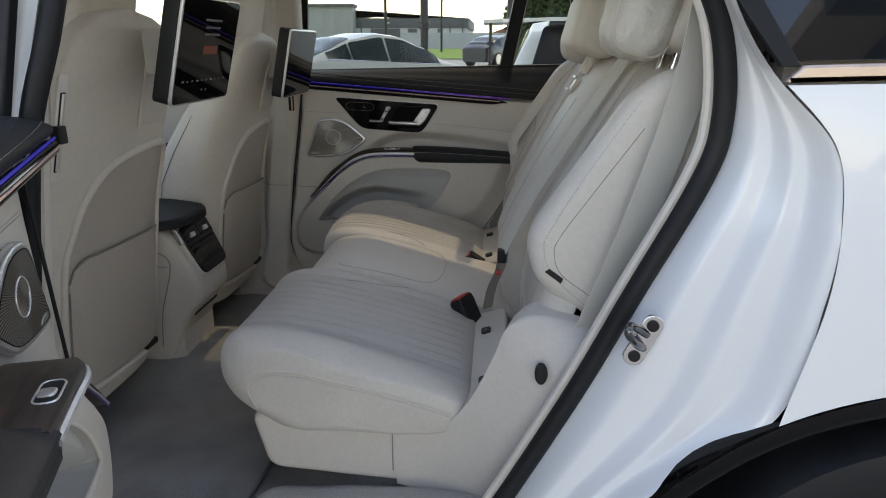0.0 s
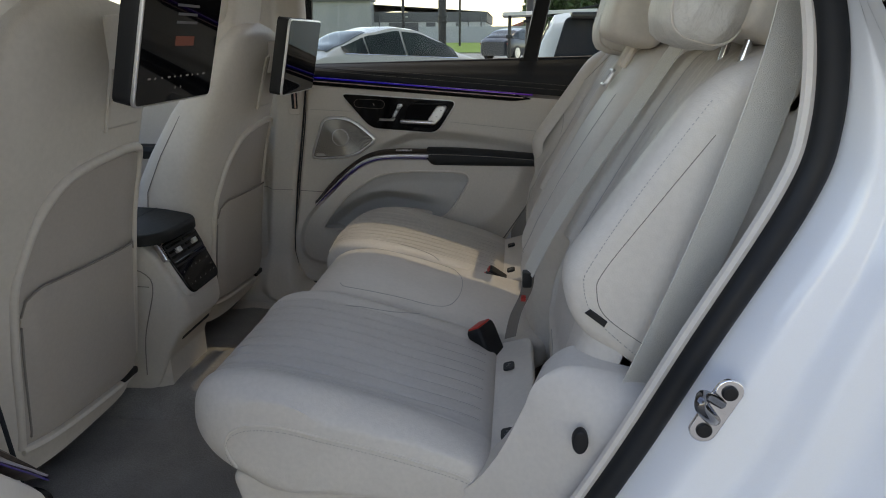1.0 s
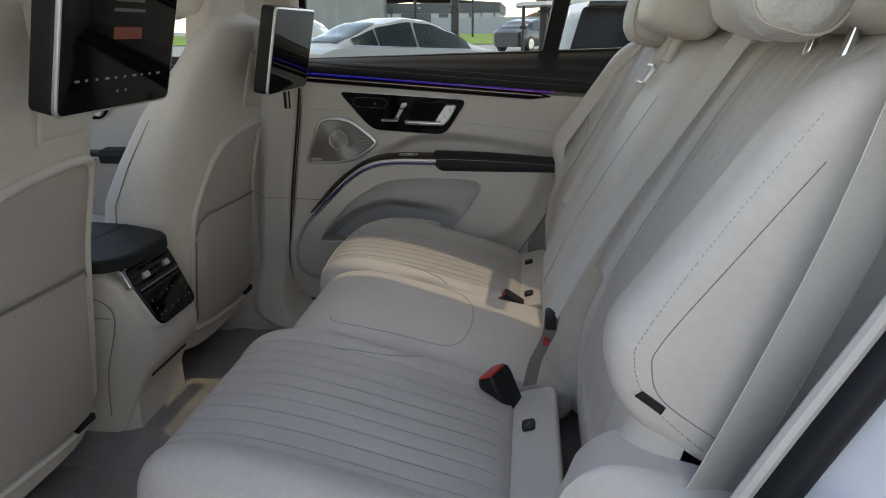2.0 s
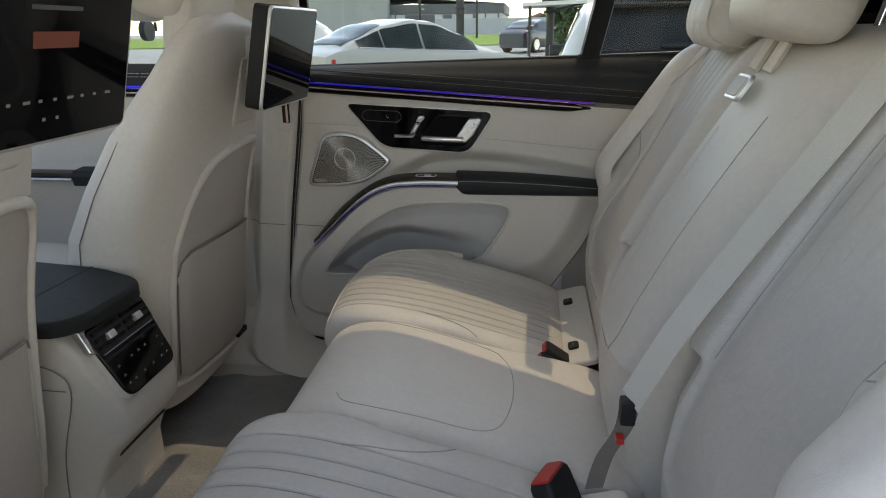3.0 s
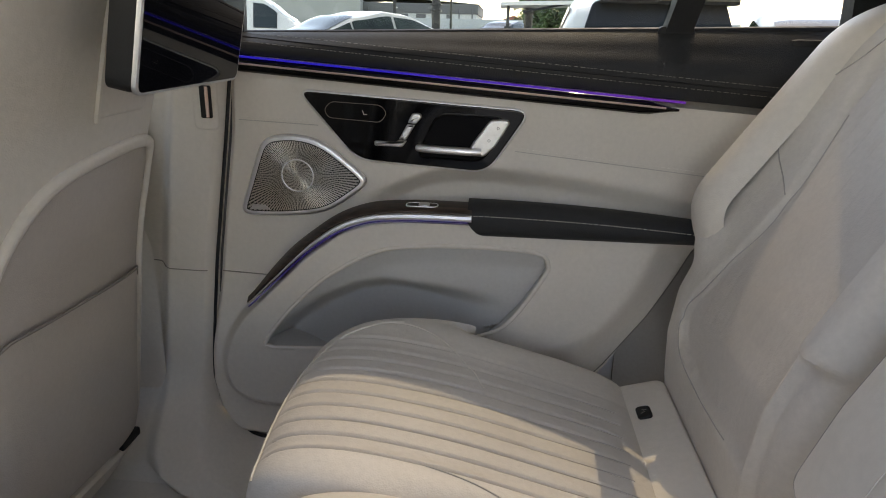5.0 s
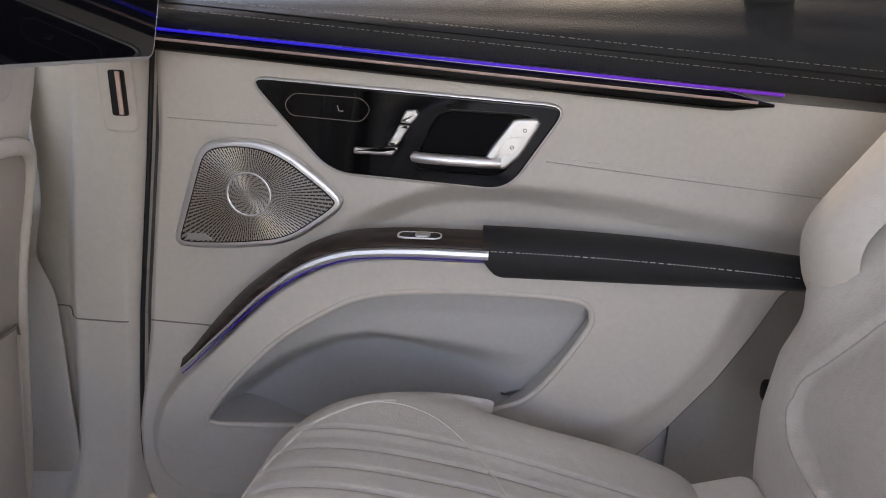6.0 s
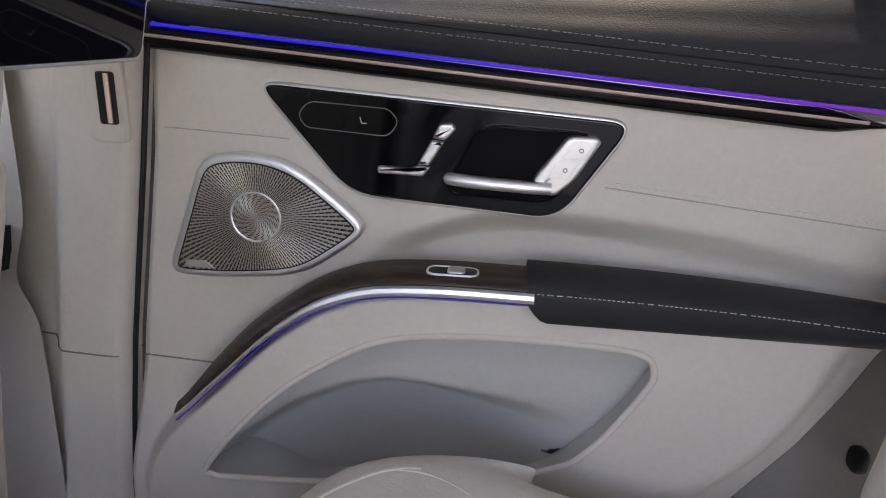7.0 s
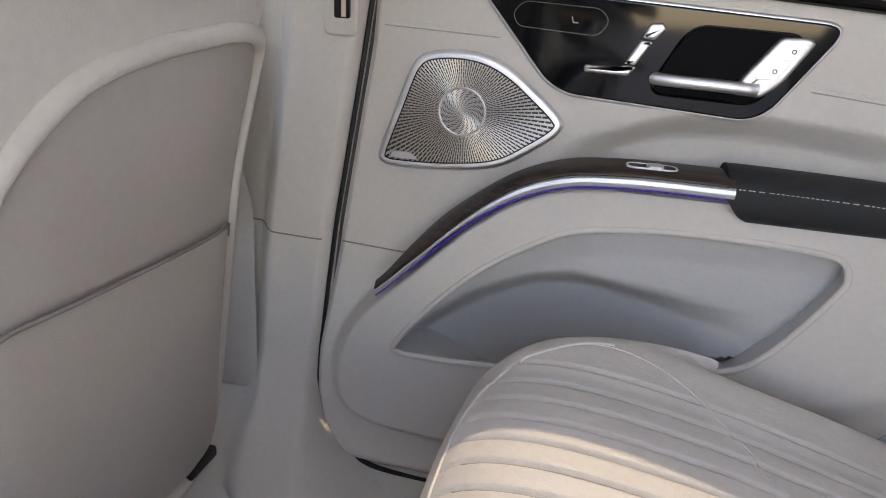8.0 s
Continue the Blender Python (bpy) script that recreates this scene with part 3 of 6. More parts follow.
    part("switch_frame", tube([Vector(on_wood(p[0], p[1], 0.0030)) for p in slot + slot[:1]], 0.0017, 6), bright_satin, door, "satin switch frame")
    part("window_switch", plate(round_poly([(-0.411, 0.757), (-0.390, 0.757), (-0.390, 0.778), (-0.411, 0.778)], 0.007), on_wood, 0.0065, 0.0025), satin, door, "satin window switch")

    # speaker
    spk = [(-0.767, 0.966), (-0.758, 0.992), (-0.745, 1.028), (-0.733, 1.062), (-0.724, 1.083), (-0.711, 1.097), (-0.690, 1.104), (-0.655, 1.106), (-0.620, 1.100),
           (-0.590, 1.086), (-0.560, 1.064), (-0.528, 1.037), (-0.519, 1.022), (-0.527, 1.006), (-0.558, 0.982), (-0.588, 0.963), (-0.622, 0.952), (-0.680, 0.945),
           (-0.735, 0.943), (-0.757, 0.945), (-0.767, 0.953)]
    spk = [Vector((p[0], p[1])) for p in spline(spk, 105, True)]
    up = lambda base: (lambda u, w, h: (u, base - h, w))
    part("speaker_rim", plate(spk, up(0.812), 0.0125, 0.006), bright_satin, door, "satin aluminium speaker rim")
    part("speaker_grille", plate(inset(ccw(spk), 0.0115), up(0.812), 0.0134, 0.0005, 1), grille, door, "perforated metal speaker grille")
    groove = inset(ccw(spk), 0.0112)
    part("rim_groove", tube([Vector((p[0], 0.7990, p[1])) for p in groove + groove[:1]], 0.0011, 5), black_plastic, door)
    part("speaker_ring", tube([(-0.652 + 0.031 * math.cos(a), 0.7985, 1.028 + 0.031 * math.sin(a)) for a in [6.28319 * i / 40 for i in range(41)]], 0.0015, 6), bright_satin, door)
    part("speaker_badge", plate(round_poly([(-0.750, 0.957), (-0.708, 0.957), (-0.720, 0.967), (-0.746, 0.967)], 0.004), up(0.7992), 0.002, 0.0006), satin, door, "small metal badge plate")

    # control panel
    pan = round_poly([(-0.653, 1.192), (-0.207, 1.166), (-0.285, 1.044), (-0.538, 1.060)], 0.034, 8)
    part("panel_rim", plate(pan, up(0.822), 0.012, 0.003), satin, door, "thin satin panel rim")
    part("control_panel", plate(inset(ccw(pan), 0.0035), up(0.822), 0.0135, 0.002), black_gloss, door, "gloss black control panel")
    cup = round_poly([(-0.424, 1.072), (-0.383, 1.154), (-0.254, 1.150), (-0.294, 1.068)], 0.022, 6)
    part("handle_recess", plate(cup, up(0.8115), 0.0038, 0.001), recess_black, door, "dark recess behind the handle")
    part("recess_rim", tube([Vector((p[0], 0.8072, p[1])) for p in cup + cup[:1]], 0.0022, 6), black_gloss, door)
    part("door_pull", tube(spline([(-0.419, 0.806, 1.090), (-0.410, 0.800, 1.090), (-0.385, 0.794, 1.0895), (-0.345, 0.792, 1.0885), (-0.318, 0.793, 1.0875), (-0.300, 0.796, 1.087)], 36), lambda f: 0.0088 - 0.002 * (1 - step(0.0, 0.1, f)), 14, None, 0.85), bright_satin, door, "polished metal door pull")
    part("pull_blade", plate(round_poly([(-0.326, 1.079), (-0.293, 1.078), (-0.273, 1.097), (-0.247, 1.142), (-0.253, 1.148), (-0.284, 1.147), (-0.316, 1.102)], 0.006), up(0.811), 0.016, 0.004), satin, door, "satin metal handle blade")
    for x, z in ((-0.272, 1.132), (-0.288, 1.109)):
        part("lock_button", plate(round_poly([(x - 0.018, z - 0.010), (x + 0.007, z - 0.010), (x + 0.019, z + 0.011), (x - 0.005, z + 0.011)], 0.003), up(0.797), 0.0022, 0.0008), satin, door)
        part("lock_icon", tube([(x + 0.003 + 0.0022 * math.cos(a), 0.7945, z + 0.0022 * math.sin(a)) for a in [6.28319 * i / 12 for i in range(13)]], 0.0005, 5), black_plastic, door)
    part("seat_switch_base", plate(round_poly([(-0.502, 1.091), (-0.448, 1.090), (-0.439, 1.102), (-0.455, 1.103), (-0.461, 1.099), (-0.502, 1.100)], 0.0035), up(0.812), 0.010, 0.003), satin, door, "satin seat switch")
    part("seat_switch_back", plate(round_poly([(-0.455, 1.104), (-0.441, 1.104), (-0.424, 1.132), (-0.439, 1.133)], 0.002), up(0.812), 0.010, 0.003), satin, door, "satin seat switch")
    part("seat_switch_head", plate(round_poly([(-0.438, 1.136), (-0.423, 1.134), (-0.411, 1.147), (-0.415, 1.154), (-0.430, 1.153)], 0.003), up(0.812), 0.011, 0.003), satin, door, "satin seat switch")
    mem = round_poly([(-0.590, 1.140), (-0.490, 1.134), (-0.478, 1.152), (-0.490, 1.166), (-0.585, 1.170), (-0.598, 1.155)], 0.014)
    part("memory_buttons", tube([Vector((p[0], 0.8086, p[1])) for p in mem + mem[:1]], 0.0006, 4), seam_mat, door, "faint button outline")
    part("seat_icon", tube([(-0.524, 0.8083, 1.155), (-0.522, 0.8083, 1.148), (-0.516, 0.8083, 1.148)], 0.0006, 5), thread, door)
    return door


rear_door = build_rear_door()
hinge = Vector((-0.86, -0.85, 0.0))
swing = Matrix.Translation(hinge) @ Matrix.Rotation(radians(-69), 4, "Z") @ Matrix.Translation((0.86, 0.90, 0)) @ Matrix.Diagonal((1, -1, 1, 1))
open_door = build_rear_door(0.055)
open_door.matrix_basis = swing @ open_door.matrix_basis
open_door["label"] = "open rear car door with beige trim, dark wood armrest and speaker"


# ---- rear seats ----
def seat_line(z):
    """Front face of the rear backrests in side view."""
    return lerp_table([(0.62, 0.065), (0.72, 0.055), (0.80, 0.052), (0.88, 0.062), (0.96, 0.092), (1.05, 0.136), (1.15, 0.188), (1.25, 0.242), (1.32, 0.284), (1.40, 0.34)], z)


CUSHION = [(-0.44, 0.600), (-0.50, 0.625), (-0.555, 0.665), (-0.580, 0.715), (-0.572, 0.762), (-0.535, 0.797), (-0.46, 0.806), (-0.36, 0.792),
           (-0.24, 0.763), (-0.12, 0.728), (-0.045, 0.698), (-0.025, 0.672), (-0.03, 0.630), (-0.10, 0.605), (-0.27, 0.595)]


def build_cushion(y0, y1, side, ribs, crown=0.0, x_shift=0.0, z_shift=0.0, corner=1.0, bolster_up=0.014, rear=0.0, bow=0.0):
    """side: -1 or 1 for the outboard face with its boxed panel, 0 for none; ribs: y of the channels' limits."""
    base = spline(CUSHION, 84, True)
    cx, cz = -0.30, 0.69
    wide = y1 - y0
    ys = []
    n = 230
    for i in range(n + 1):
        f = i / n
        ys.append(y0 + wide * (0.5 - 0.5 * math.cos(math.pi * f)) * 0.35 + wide * f * 0.65)
    rings = []
    for y in ys:
        d0, d1 = y - y0, y1 - y
        e = min(d0, d1)
        rnd = 0.05
        k = 1.0 if e >= rnd else math.sqrt(max(1 - ((rnd - e) / rnd) ** 2, 0.0))
        shrink = 0.035 * (1 - k)
        ring = []
        for p in base:
            x, z = p.x, p.y
            top = step(0.70, 0.76, z) * step(0.02, -0.06, x)
            v = Vector((x - cx, z - cz))
            q = v - v.normalized() * shrink
            bolster = 0.0
            if side:
                out = (y - y0) if side < 0 else (y1 - y)
                bolster = bolster_up * math.exp(-((out - 0.055) / 0.035) ** 2) * top
            zz = q.y + bolster + crown * top * math.sin(math.pi * (y - y0) / wide) * step(-0.6, -0.4, x)
            if ribs and top > 0:
                a, b, count = ribs
                if a - 0.004 < y < b + 0.004:
                    s = (y - a) / (b - a) * count
                    g = abs(s - round(s)) * (b - a) / count
                    zz -= 0.0048 * math.exp(-(g / 0.0027) ** 2) * top * step(-0.585, -0.53, x)
                    zz -= 0.004 * top * step(a, a + 0.02, y) * step(b, b - 0.02, y)
            radius = 0.13 if (side and ((side < 0) == (d0 < d1))) else (0.035 if side > 0 else 0.07)
            turn = 0.0
            if e < radius:
                turn = radius * (1 - math.sqrt(max(1 - ((radius - e) / radius) ** 2, 0.0))) * step(-0.30, -0.50, x) * corner
            ring.append(Vector((cx + q.x + x_shift + turn + rear * step(-0.25, -0.05, x) - bow * math.sin(math.pi * (y - y0) / wide) * step(-0.30, -0.50, x), y, cz + zz + z_shift)))
        rings.append(ring)
    return loft(rings)


def drape(ob, pts, lift=0.0006, top=1.2):
    """Points (x, y) dropped on to a mesh from above."""
    bpy.context.view_layer.update()
    out = []
    for p in pts:
        ok, co, nrm, i = ob.ray_cast(Vector((p[0], p[1], top)), Vector((0, 0, -1)))
        if ok:
            out.append(co + nrm * lift)
    return out


def side_seam(y, side):
    """Piping round the boxed outer face of a cushion."""
    return [Vector((p[0], y, p[1])) for p in spline([(-0.545, 0.66), (-0.562, 0.70), (-0.545, 0.735), (-0.49, 0.748), (-0.36, 0.738), (-0.22, 0.712), (-0.10, 0.680), (-0.055, 0.660), (-0.05, 0.63)], 50)]


def build_bench():
    bench = thing("rear_bench", (-0.25, 0, 0.45), "beige leather rear bench with three seats and ribbed cushions", "car seat")
    near = part("seat_cushion", build_cushion(-0.690, -0.172, -1, (-0.60, -0.255, 9), corner=0.55), leather_seat, bench, "ribbed beige leather seat cushion", 60)
    far = part("seat_cushion", build_cushion(0.212, 0.708, 1, (0.275, 0.595, 9), 0.0, 0.018, -0.012, 1.0, 0.004, 0.0, 0.026), leather_seat, bench, "ribbed beige leather seat cushion", 60)
    dress(near, lambda c: step(-0.607, -0.601, c.y) * step(-0.25, -0.256, c.y) * step(-0.566, -0.555, c.x) * step(0.655, 0.67, c.z))
    dress(far, lambda c: step(0.270, 0.276, c.y) * step(0.601, 0.595, c.y) * step(-0.556, -0.545, c.x) * step(0.655, 0.67, c.z))
    mid = part("middle_cushion", build_cushion(-0.180, 0.220, 0, None, 0.012, 0.045, -0.018, 0.4, 0.0, 0.075), leather, bench, "smooth beige middle cushion", 60)
    for y, side, parent, turn, dx, dz in ((-0.6905, -1, near, 0.0715, 0, 0), (0.7085, 1, far, 0.13, 0.014, -0.012)):
        path = [p + Vector((dx + turn * step(-0.30, -0.50, p.x), 0, dz)) for p in side_seam(y, side)]
        part("piping", tube(path, 0.0022, 6), leather, parent)
        part("stitching", stitches([p + Vector((0, side * 0.001, -0.009)) for p in path], 0.0032, 0.003, 0.0007), soft_seam, parent)
    line = spline([(-0.558, 0.25, 0), (-0.570, 0.36, 0), (-0.566, 0.50, 0), (-0.532, 0.585, 0), (-0.480, 0.632, 0), (-0.434, 0.651, 0), (-0.36, 0.656, 0), (-0.22, 0.656, 0), (-0.05, 0.655, 0)], 70)
    part("piping", tube(drape(far, line[:46], 0.0008), 0.0019, 6), thread, far, "pale edge piping")
    line = spline([(-0.45, 0.648, 0), (-0.40, 0.645, 0), (-0.35, 0.622, 0), (-0.294, 0.555, 0), (-0.272, 0.505, 0)], 30)
    part("bolster_seam", tube(drape(far, line, 0.0003), 0.0012, 6), leather, far)
    # rounded seam that closes the ribbed field and the inner bolster
    for y0, y1, parent in ((-0.255, -0.19, near), (0.275, 0.232, far)):
        pts = spline([(-0.545, y0, 0), (-0.40, y0, 0), (-0.30, y0 + (y1 - y0) * 0.2, 0), (-0.24, y0 + (y1 - y0) * 0.6, 0), (-0.215, y1, 0)], 30)
        part("bolster_seam", tube(drape(parent, pts, 0.0003), 0.0013, 5), soft_seam, parent)
    for parent, a, b in ((near, -0.60, -0.255), (far, 0.275, 0.595)):
        for k in range(1, 9):
            y = a + (b - a) * k / 9
            part("rib_seam", tube(drape(parent, [(-0.550 + 0.50 * i / 40, y) for i in range(41)], 0.0002), 0.0011, 5), rib_thread, parent)
    # armrest outline in the middle cushion
    pts = spline([(-0.43, -0.11, 0), (-0.40, -0.135, 0), (-0.28, -0.135, 0), (-0.17, -0.125, 0), (-0.135, -0.06, 0), (-0.13, 0.05, 0), (-0.15, 0.13, 0), (-0.20, 0.17, 0), (-0.40, 0.19, 0)], 60)
    part("armrest_seam", tube(drape(mid, pts, 0.0001), 0.0010, 6), soft_seam, mid)
    part("seat_base", plate(round_poly([(-0.50, 0.635), (-0.465, 0.50), (-0.02, 0.47), (0.05, 0.62)], 0.03), lambda u, w, h: (u, 0.66 - h, w), 1.33, 0.012), soft_trim, bench, "beige seat base trim")
    part("base_joint", tube([(-0.19, -0.671, 0.51), (-0.19, -0.671, 0.61)], 0.0012, 5), seam_mat, bench)
    for y0, y1 in ((-0.665, -0.19), (0.235, 0.68)):
        panel = part("anchor_panel", plate(round_poly([(y0, 0.0), (y1, 0.0), (y1, 0.115), (y0, 0.115)], 0.025),
                     lambda u, w, h: (-0.040 + 0.85 * w - 0.3 * h, u, 0.676 + 0.25 * w + 0.9 * h - 0.012), 0.013, 0.006), leather, bench, "leather panel with child-seat anchors")
        for y in ((-0.585, -0.322) if y0 < 0 else (0.318, 0.577)):
            slot = part("anchor_cover", plate(round_poly([(y - 0.017, 0.036), (y + 0.017, 0.036), (y + 0.017, 0.064), (y - 0.017, 0.064)], 0.009),
                        lambda u, w, h: (-0.040 + 0.85 * w - 0.3 * h, u, 0.676 + 0.25 * w + 0.9 * h), 0.006, 0.002), black_plastic, panel, "small black anchor cover")
            part("cover_mark", tube([Vector((-0.040 + 0.85 * w - 0.3 * 0.0064, yy, 0.676 + 0.25 * w + 0.9 * 0.0064)) for yy, w in ((y - 0.006, 0.044), (y - 0.002, 0.052), (y + 0.005, 0.048), (y + 0.003, 0.056))], 0.0007, 4), grey_thread, slot)
    # backrests
    FIELD = [(0.785, 0.30), (0.795, 0.20), (0.815, 0.115), (0.85, 0.090), (0.90, 0.105), (0.975, 0.150), (1.075, 0.180), (1.19, 0.150), (1.30, 0.118), (1.40, 0.11)]

    def face_of(y0, y1, wing, lo, hi, puff, fwd):
        """Front face of a backrest: x over (y, z)."""
        def face(y, z):
            e = min(y - y0, y1 - y)
            rnd = 0.045
            k = 1.0 if e >= rnd else math.sqrt(max(1 - ((rnd - max(e, 0)) / rnd) ** 2, 0.0))
            out = (y - y0) if wing < 0 else (y1 - y)
            inn = (y1 - y) if wing < 0 else (y - y0)
            f = (z - lo) / (hi - lo)
            x = seat_line(z) - fwd - puff * k * math.sin(math.pi * min(max(f, 0), 1)) ** 0.6 + 0.05 * (1 - k)
            if not wing:
                x += 0.045 * abs((y - (y0 + y1) / 2) / ((y1 - y0) / 2)) ** 3
                x += 0.006 * step(0.875, 0.86, z)
            else:
                x -= 0.030 * math.exp(-((out - 0.05) / 0.05) ** 2) * step(0.92, 1.0, z) * step(1.36, 1.28, z)
                if inn < 0.074:
                    x -= 0.018 * math.sqrt(max(1 - ((inn - 0.037) / 0.037) ** 2, 0.0)) * step(0.955, 0.972, z)
                    x += 0.012 * step(0.972, 0.950, z) * step(0.074, 0.055, inn)
                b = lerp_table(FIELD, z)
                m = step(b - 0.010, b + 0.010, out) * step(0.070, 0.088, inn) * step(0.784, 0.80, z)
                x += 0.011 * m
                if out > b and inn > 0.08:
                    s = (out - 0.11) / 0.038
                    g = abs(s - round(s)) * 0.038
                    x += (0.0004 + 0.0026 * step(1.05, 1.25, z)) * math.exp(-(g / 0.0028) ** 2) * step(0.83, 0.92, z) * step(1.40, 1.35, z)
            return x + 0.045 * max(0, (f - 0.94) / 0.06) ** 2 + 0.03 * max(0, (0.05 - f) / 0.05) ** 2
        return face

    def backrest(y0, y1, face, lo, hi):
        rings = []
        n, m = 150, 100
        for i in range(n + 1):
            y = y0 + (y1 - y0) * i / n
            k = 1.0 if min(y - y0, y1 - y) >= 0.045 else math.sqrt(max(1 - ((0.045 - min(y - y0, y1 - y)) / 0.045) ** 2, 0.0))
            zs = [lo + (hi - lo) * j / m for j in range(m + 1)]
            front = [Vector((face(y, z), y, z)) for z in zs]
            back = [Vector((seat_line(z) + 0.13 - 0.03 * (1 - k), y, z - 0.005)) for z in reversed(zs[::10])]
            rings.append(front + back)
        return loft(rings)

    near_face = face_of(-0.690, -0.182, -1, 0.60, 1.385, 0.006, -0.040)
    far_face = face_of(0.212, 0.715, 1, 0.60, 1.385, 0.008, -0.004)
    mid_face = face_of(-0.176, 0.206, 0, 0.60, 1.385, 0.03, 0.006)
    nb = part("backrest", backrest(-0.690, -0.182, near_face, 0.60, 1.385), leather_seat, bench, "ribbed beige leather backrest", 60)
    fb = part("backrest", backrest(0.212, 0.715, far_face, 0.60, 1.385), leather_seat, bench, "ribbed beige leather backrest", 60)
    mb = part("middle_backrest", backrest(-0.176, 0.206, mid_face, 0.60, 1.385), leather, bench, "smooth beige middle backrest", 60)
    for ob, y0, y1, wing in ((nb, -0.690, -0.182, -1), (fb, 0.212, 0.715, 1)):
        def in_field(c, y0=y0, y1=y1, wing=wing):
            out, inn = ((c.y - y0), (y1 - c.y)) if wing < 0 else ((y1 - c.y), (c.y - y0))
            b = lerp_table(FIELD, c.z)
            return step(0.786, 0.796, c.z) * step(0.074, 0.084, inn) * step(b - 0.004, b + 0.004, out)
        dress(ob, in_field)
    for s, parent, face in ((-1, nb, near_face), (1, fb, far_face)):
        place = lambda y: y if s > 0 else 0.025 - y
        for line in ([(0.597, 1.354), (0.604, 1.290), (0.632, 1.240), (0.650, 1.185), (0.613, 1.125), (0.545, 1.085)],
                     [(0.56, 1.20), (0.535, 1.075), (0.566, 0.975), (0.622, 0.87), (0.615, 0.82), (0.56, 0.793), (0.44, 0.787), (0.36, 0.789)],
                     [(0.287, 1.36), (0.288, 1.10), (0.288, 0.97)]):
            pts = [(place(p.x), p.y) for p in spline([(y, z, 0) for y, z in line], 60)]
            part("field_seam", tube([Vector((face(y, z) - 0.0002, y, z)) for y, z in pts], 0.0011, 5), soft_seam, parent)
    # outer wings
    wing_poly = round_poly([(0.072, 1.045), (0.262, 1.330), (0.43, 1.40), (0.46, 1.02), (0.215, 0.865), (0.095, 0.955)], 0.05, 7)
    for s, parent in ((-1, nb), (1, fb)):
        lift = 0.022 if s > 0 else 0.0
        fore = 0.016 if s > 0 else 0.0
        shape = ccw(wing_poly)
        rings = []
        for h, d in ((0.0, 0.034), (0.006, 0.020), (0.016, 0.009), (0.030, 0.002), (0.046, 0.0), (0.063, 0.0), (0.075, 0.0022), (0.085, 0.008), (0.092, 0.016), (0.0965, 0.026), (0.098, 0.037)):
            rings.append([Vector((p[0] - fore, s * (0.600 + h) + lift, p[1])) for p in (inset(shape, d) if d else shape)])
        bm = loft(rings, False)
        bm.verts.ensure_lookup_table()
        k = len(shape)
        hub = bm.verts.new(sum((p for p in rings[-1]), Vector()) / k)
        last = list(bm.verts)[-1 - k:-1]
        for i in range(k):
            bm.faces.new((last[i], last[(i + 1) % k], hub))
        w = part("side_wing", bm, leather, parent, "smooth leather side wing", 60)
        off = 0.022 if s > 0 else 0.0
        line = spline([(0.262, 1.302, 0), (0.18, 1.175, 0), (0.118, 1.065, 0), (0.108, 1.03, 0), (0.122, 0.985, 0), (0.16, 0.945, 0), (0.215, 0.90, 0)], 50)
        part("wing_stitching", stitches([Vector((p.x - fore, s * 0.6977 + off, p.y)) for p in line], 0.0032, 0.0030, 0.0008), soft_seam, w)
        line = spline([(0.272, 1.255, 0), (0.195, 1.142, 0), (0.136, 1.052, 0), (0.128, 1.018, 0), (0.145, 0.978, 0), (0.215, 0.928, 0)], 40)
        part("wing_seam", tube([Vector((p.x - fore, s * 0.6978 + off, p.y)) for p in line], 0.0009, 5), seam_mat, w)
        part("fabric_tag", plate([(0, 0), (0.038, 0), (0.036, 0.010), (0.003, 0.010)],
             lambda u, v, h: (0.112 - fore + 0.80 * u + 0.58 * v, s * (0.698 + h) + (0.022 if s > 0 else 0), 0.985 - 0.58 * u + 0.80 * v), 0.004, 0.001), black_plastic, w, "small black fabric tag")
    # fold strap, release and seams of the middle back
    def on_back(y, z, lift=0.0):
        return Vector((seat_line(z) - 0.036 - lift, y, z))
    part("armrest_outline", tube([Vector((mid_face(p.x, p.y) - 0.0002, p.x, p.y)) for p in spline([(-0.070, 1.26, 0), (-0.072, 1.10, 0), (-0.076, 0.95, 0), (-0.060, 0.882, 0), (-0.02, 0.860, 0), (0.05, 0.857, 0), (0.14, 0.862, 0), (0.168, 0.885, 0), (0.172, 0.95, 0), (0.172, 1.10, 0), (0.170, 1.24, 0)], 90)], 0.0011, 5), soft_seam, mb)
    for y in (0.055,):
        part("panel_crease", tube([on_back(y, z, 0.0002) for z in [0.93 + 0.03 * i for i in range(11)]], 0.0007, 5), leather, mb)
    release = part("release_plate", plate(round_poly([(-0.035, 0), (0.035, 0), (0.035, 0.045), (-0.035, 0.045)], 0.012),
         lambda u, v, h: tuple(on_back(0.08 + u, 1.268 + v * 0.9) + Vector((-h, 0, h * 0.5))), 0.007, 0.003), satin, mb, "satin metal release latch")
    part("release_button", plate(round_poly([(-0.028, 0.006), (0.028, 0.006), (0.028, 0.039), (-0.028, 0.039)], 0.008),
         lambda u, v, h: tuple(on_back(0.08 + u, 1.268 + v * 0.9) + Vector((-h, 0, h * 0.5))), 0.009, 0.001), pocket_liner, release)
    part("top_loop", tube(spline([on_back(0.045, 1.315, -0.01), on_back(0.05, 1.37, 0.0), on_back(0.08, 1.385, 0.004), on_back(0.11, 1.37, 0), on_back(0.115, 1.315, -0.01)], 20), 0.010, 8), leather, mb, "leather pull loop")
    return bench


bench = build_bench()


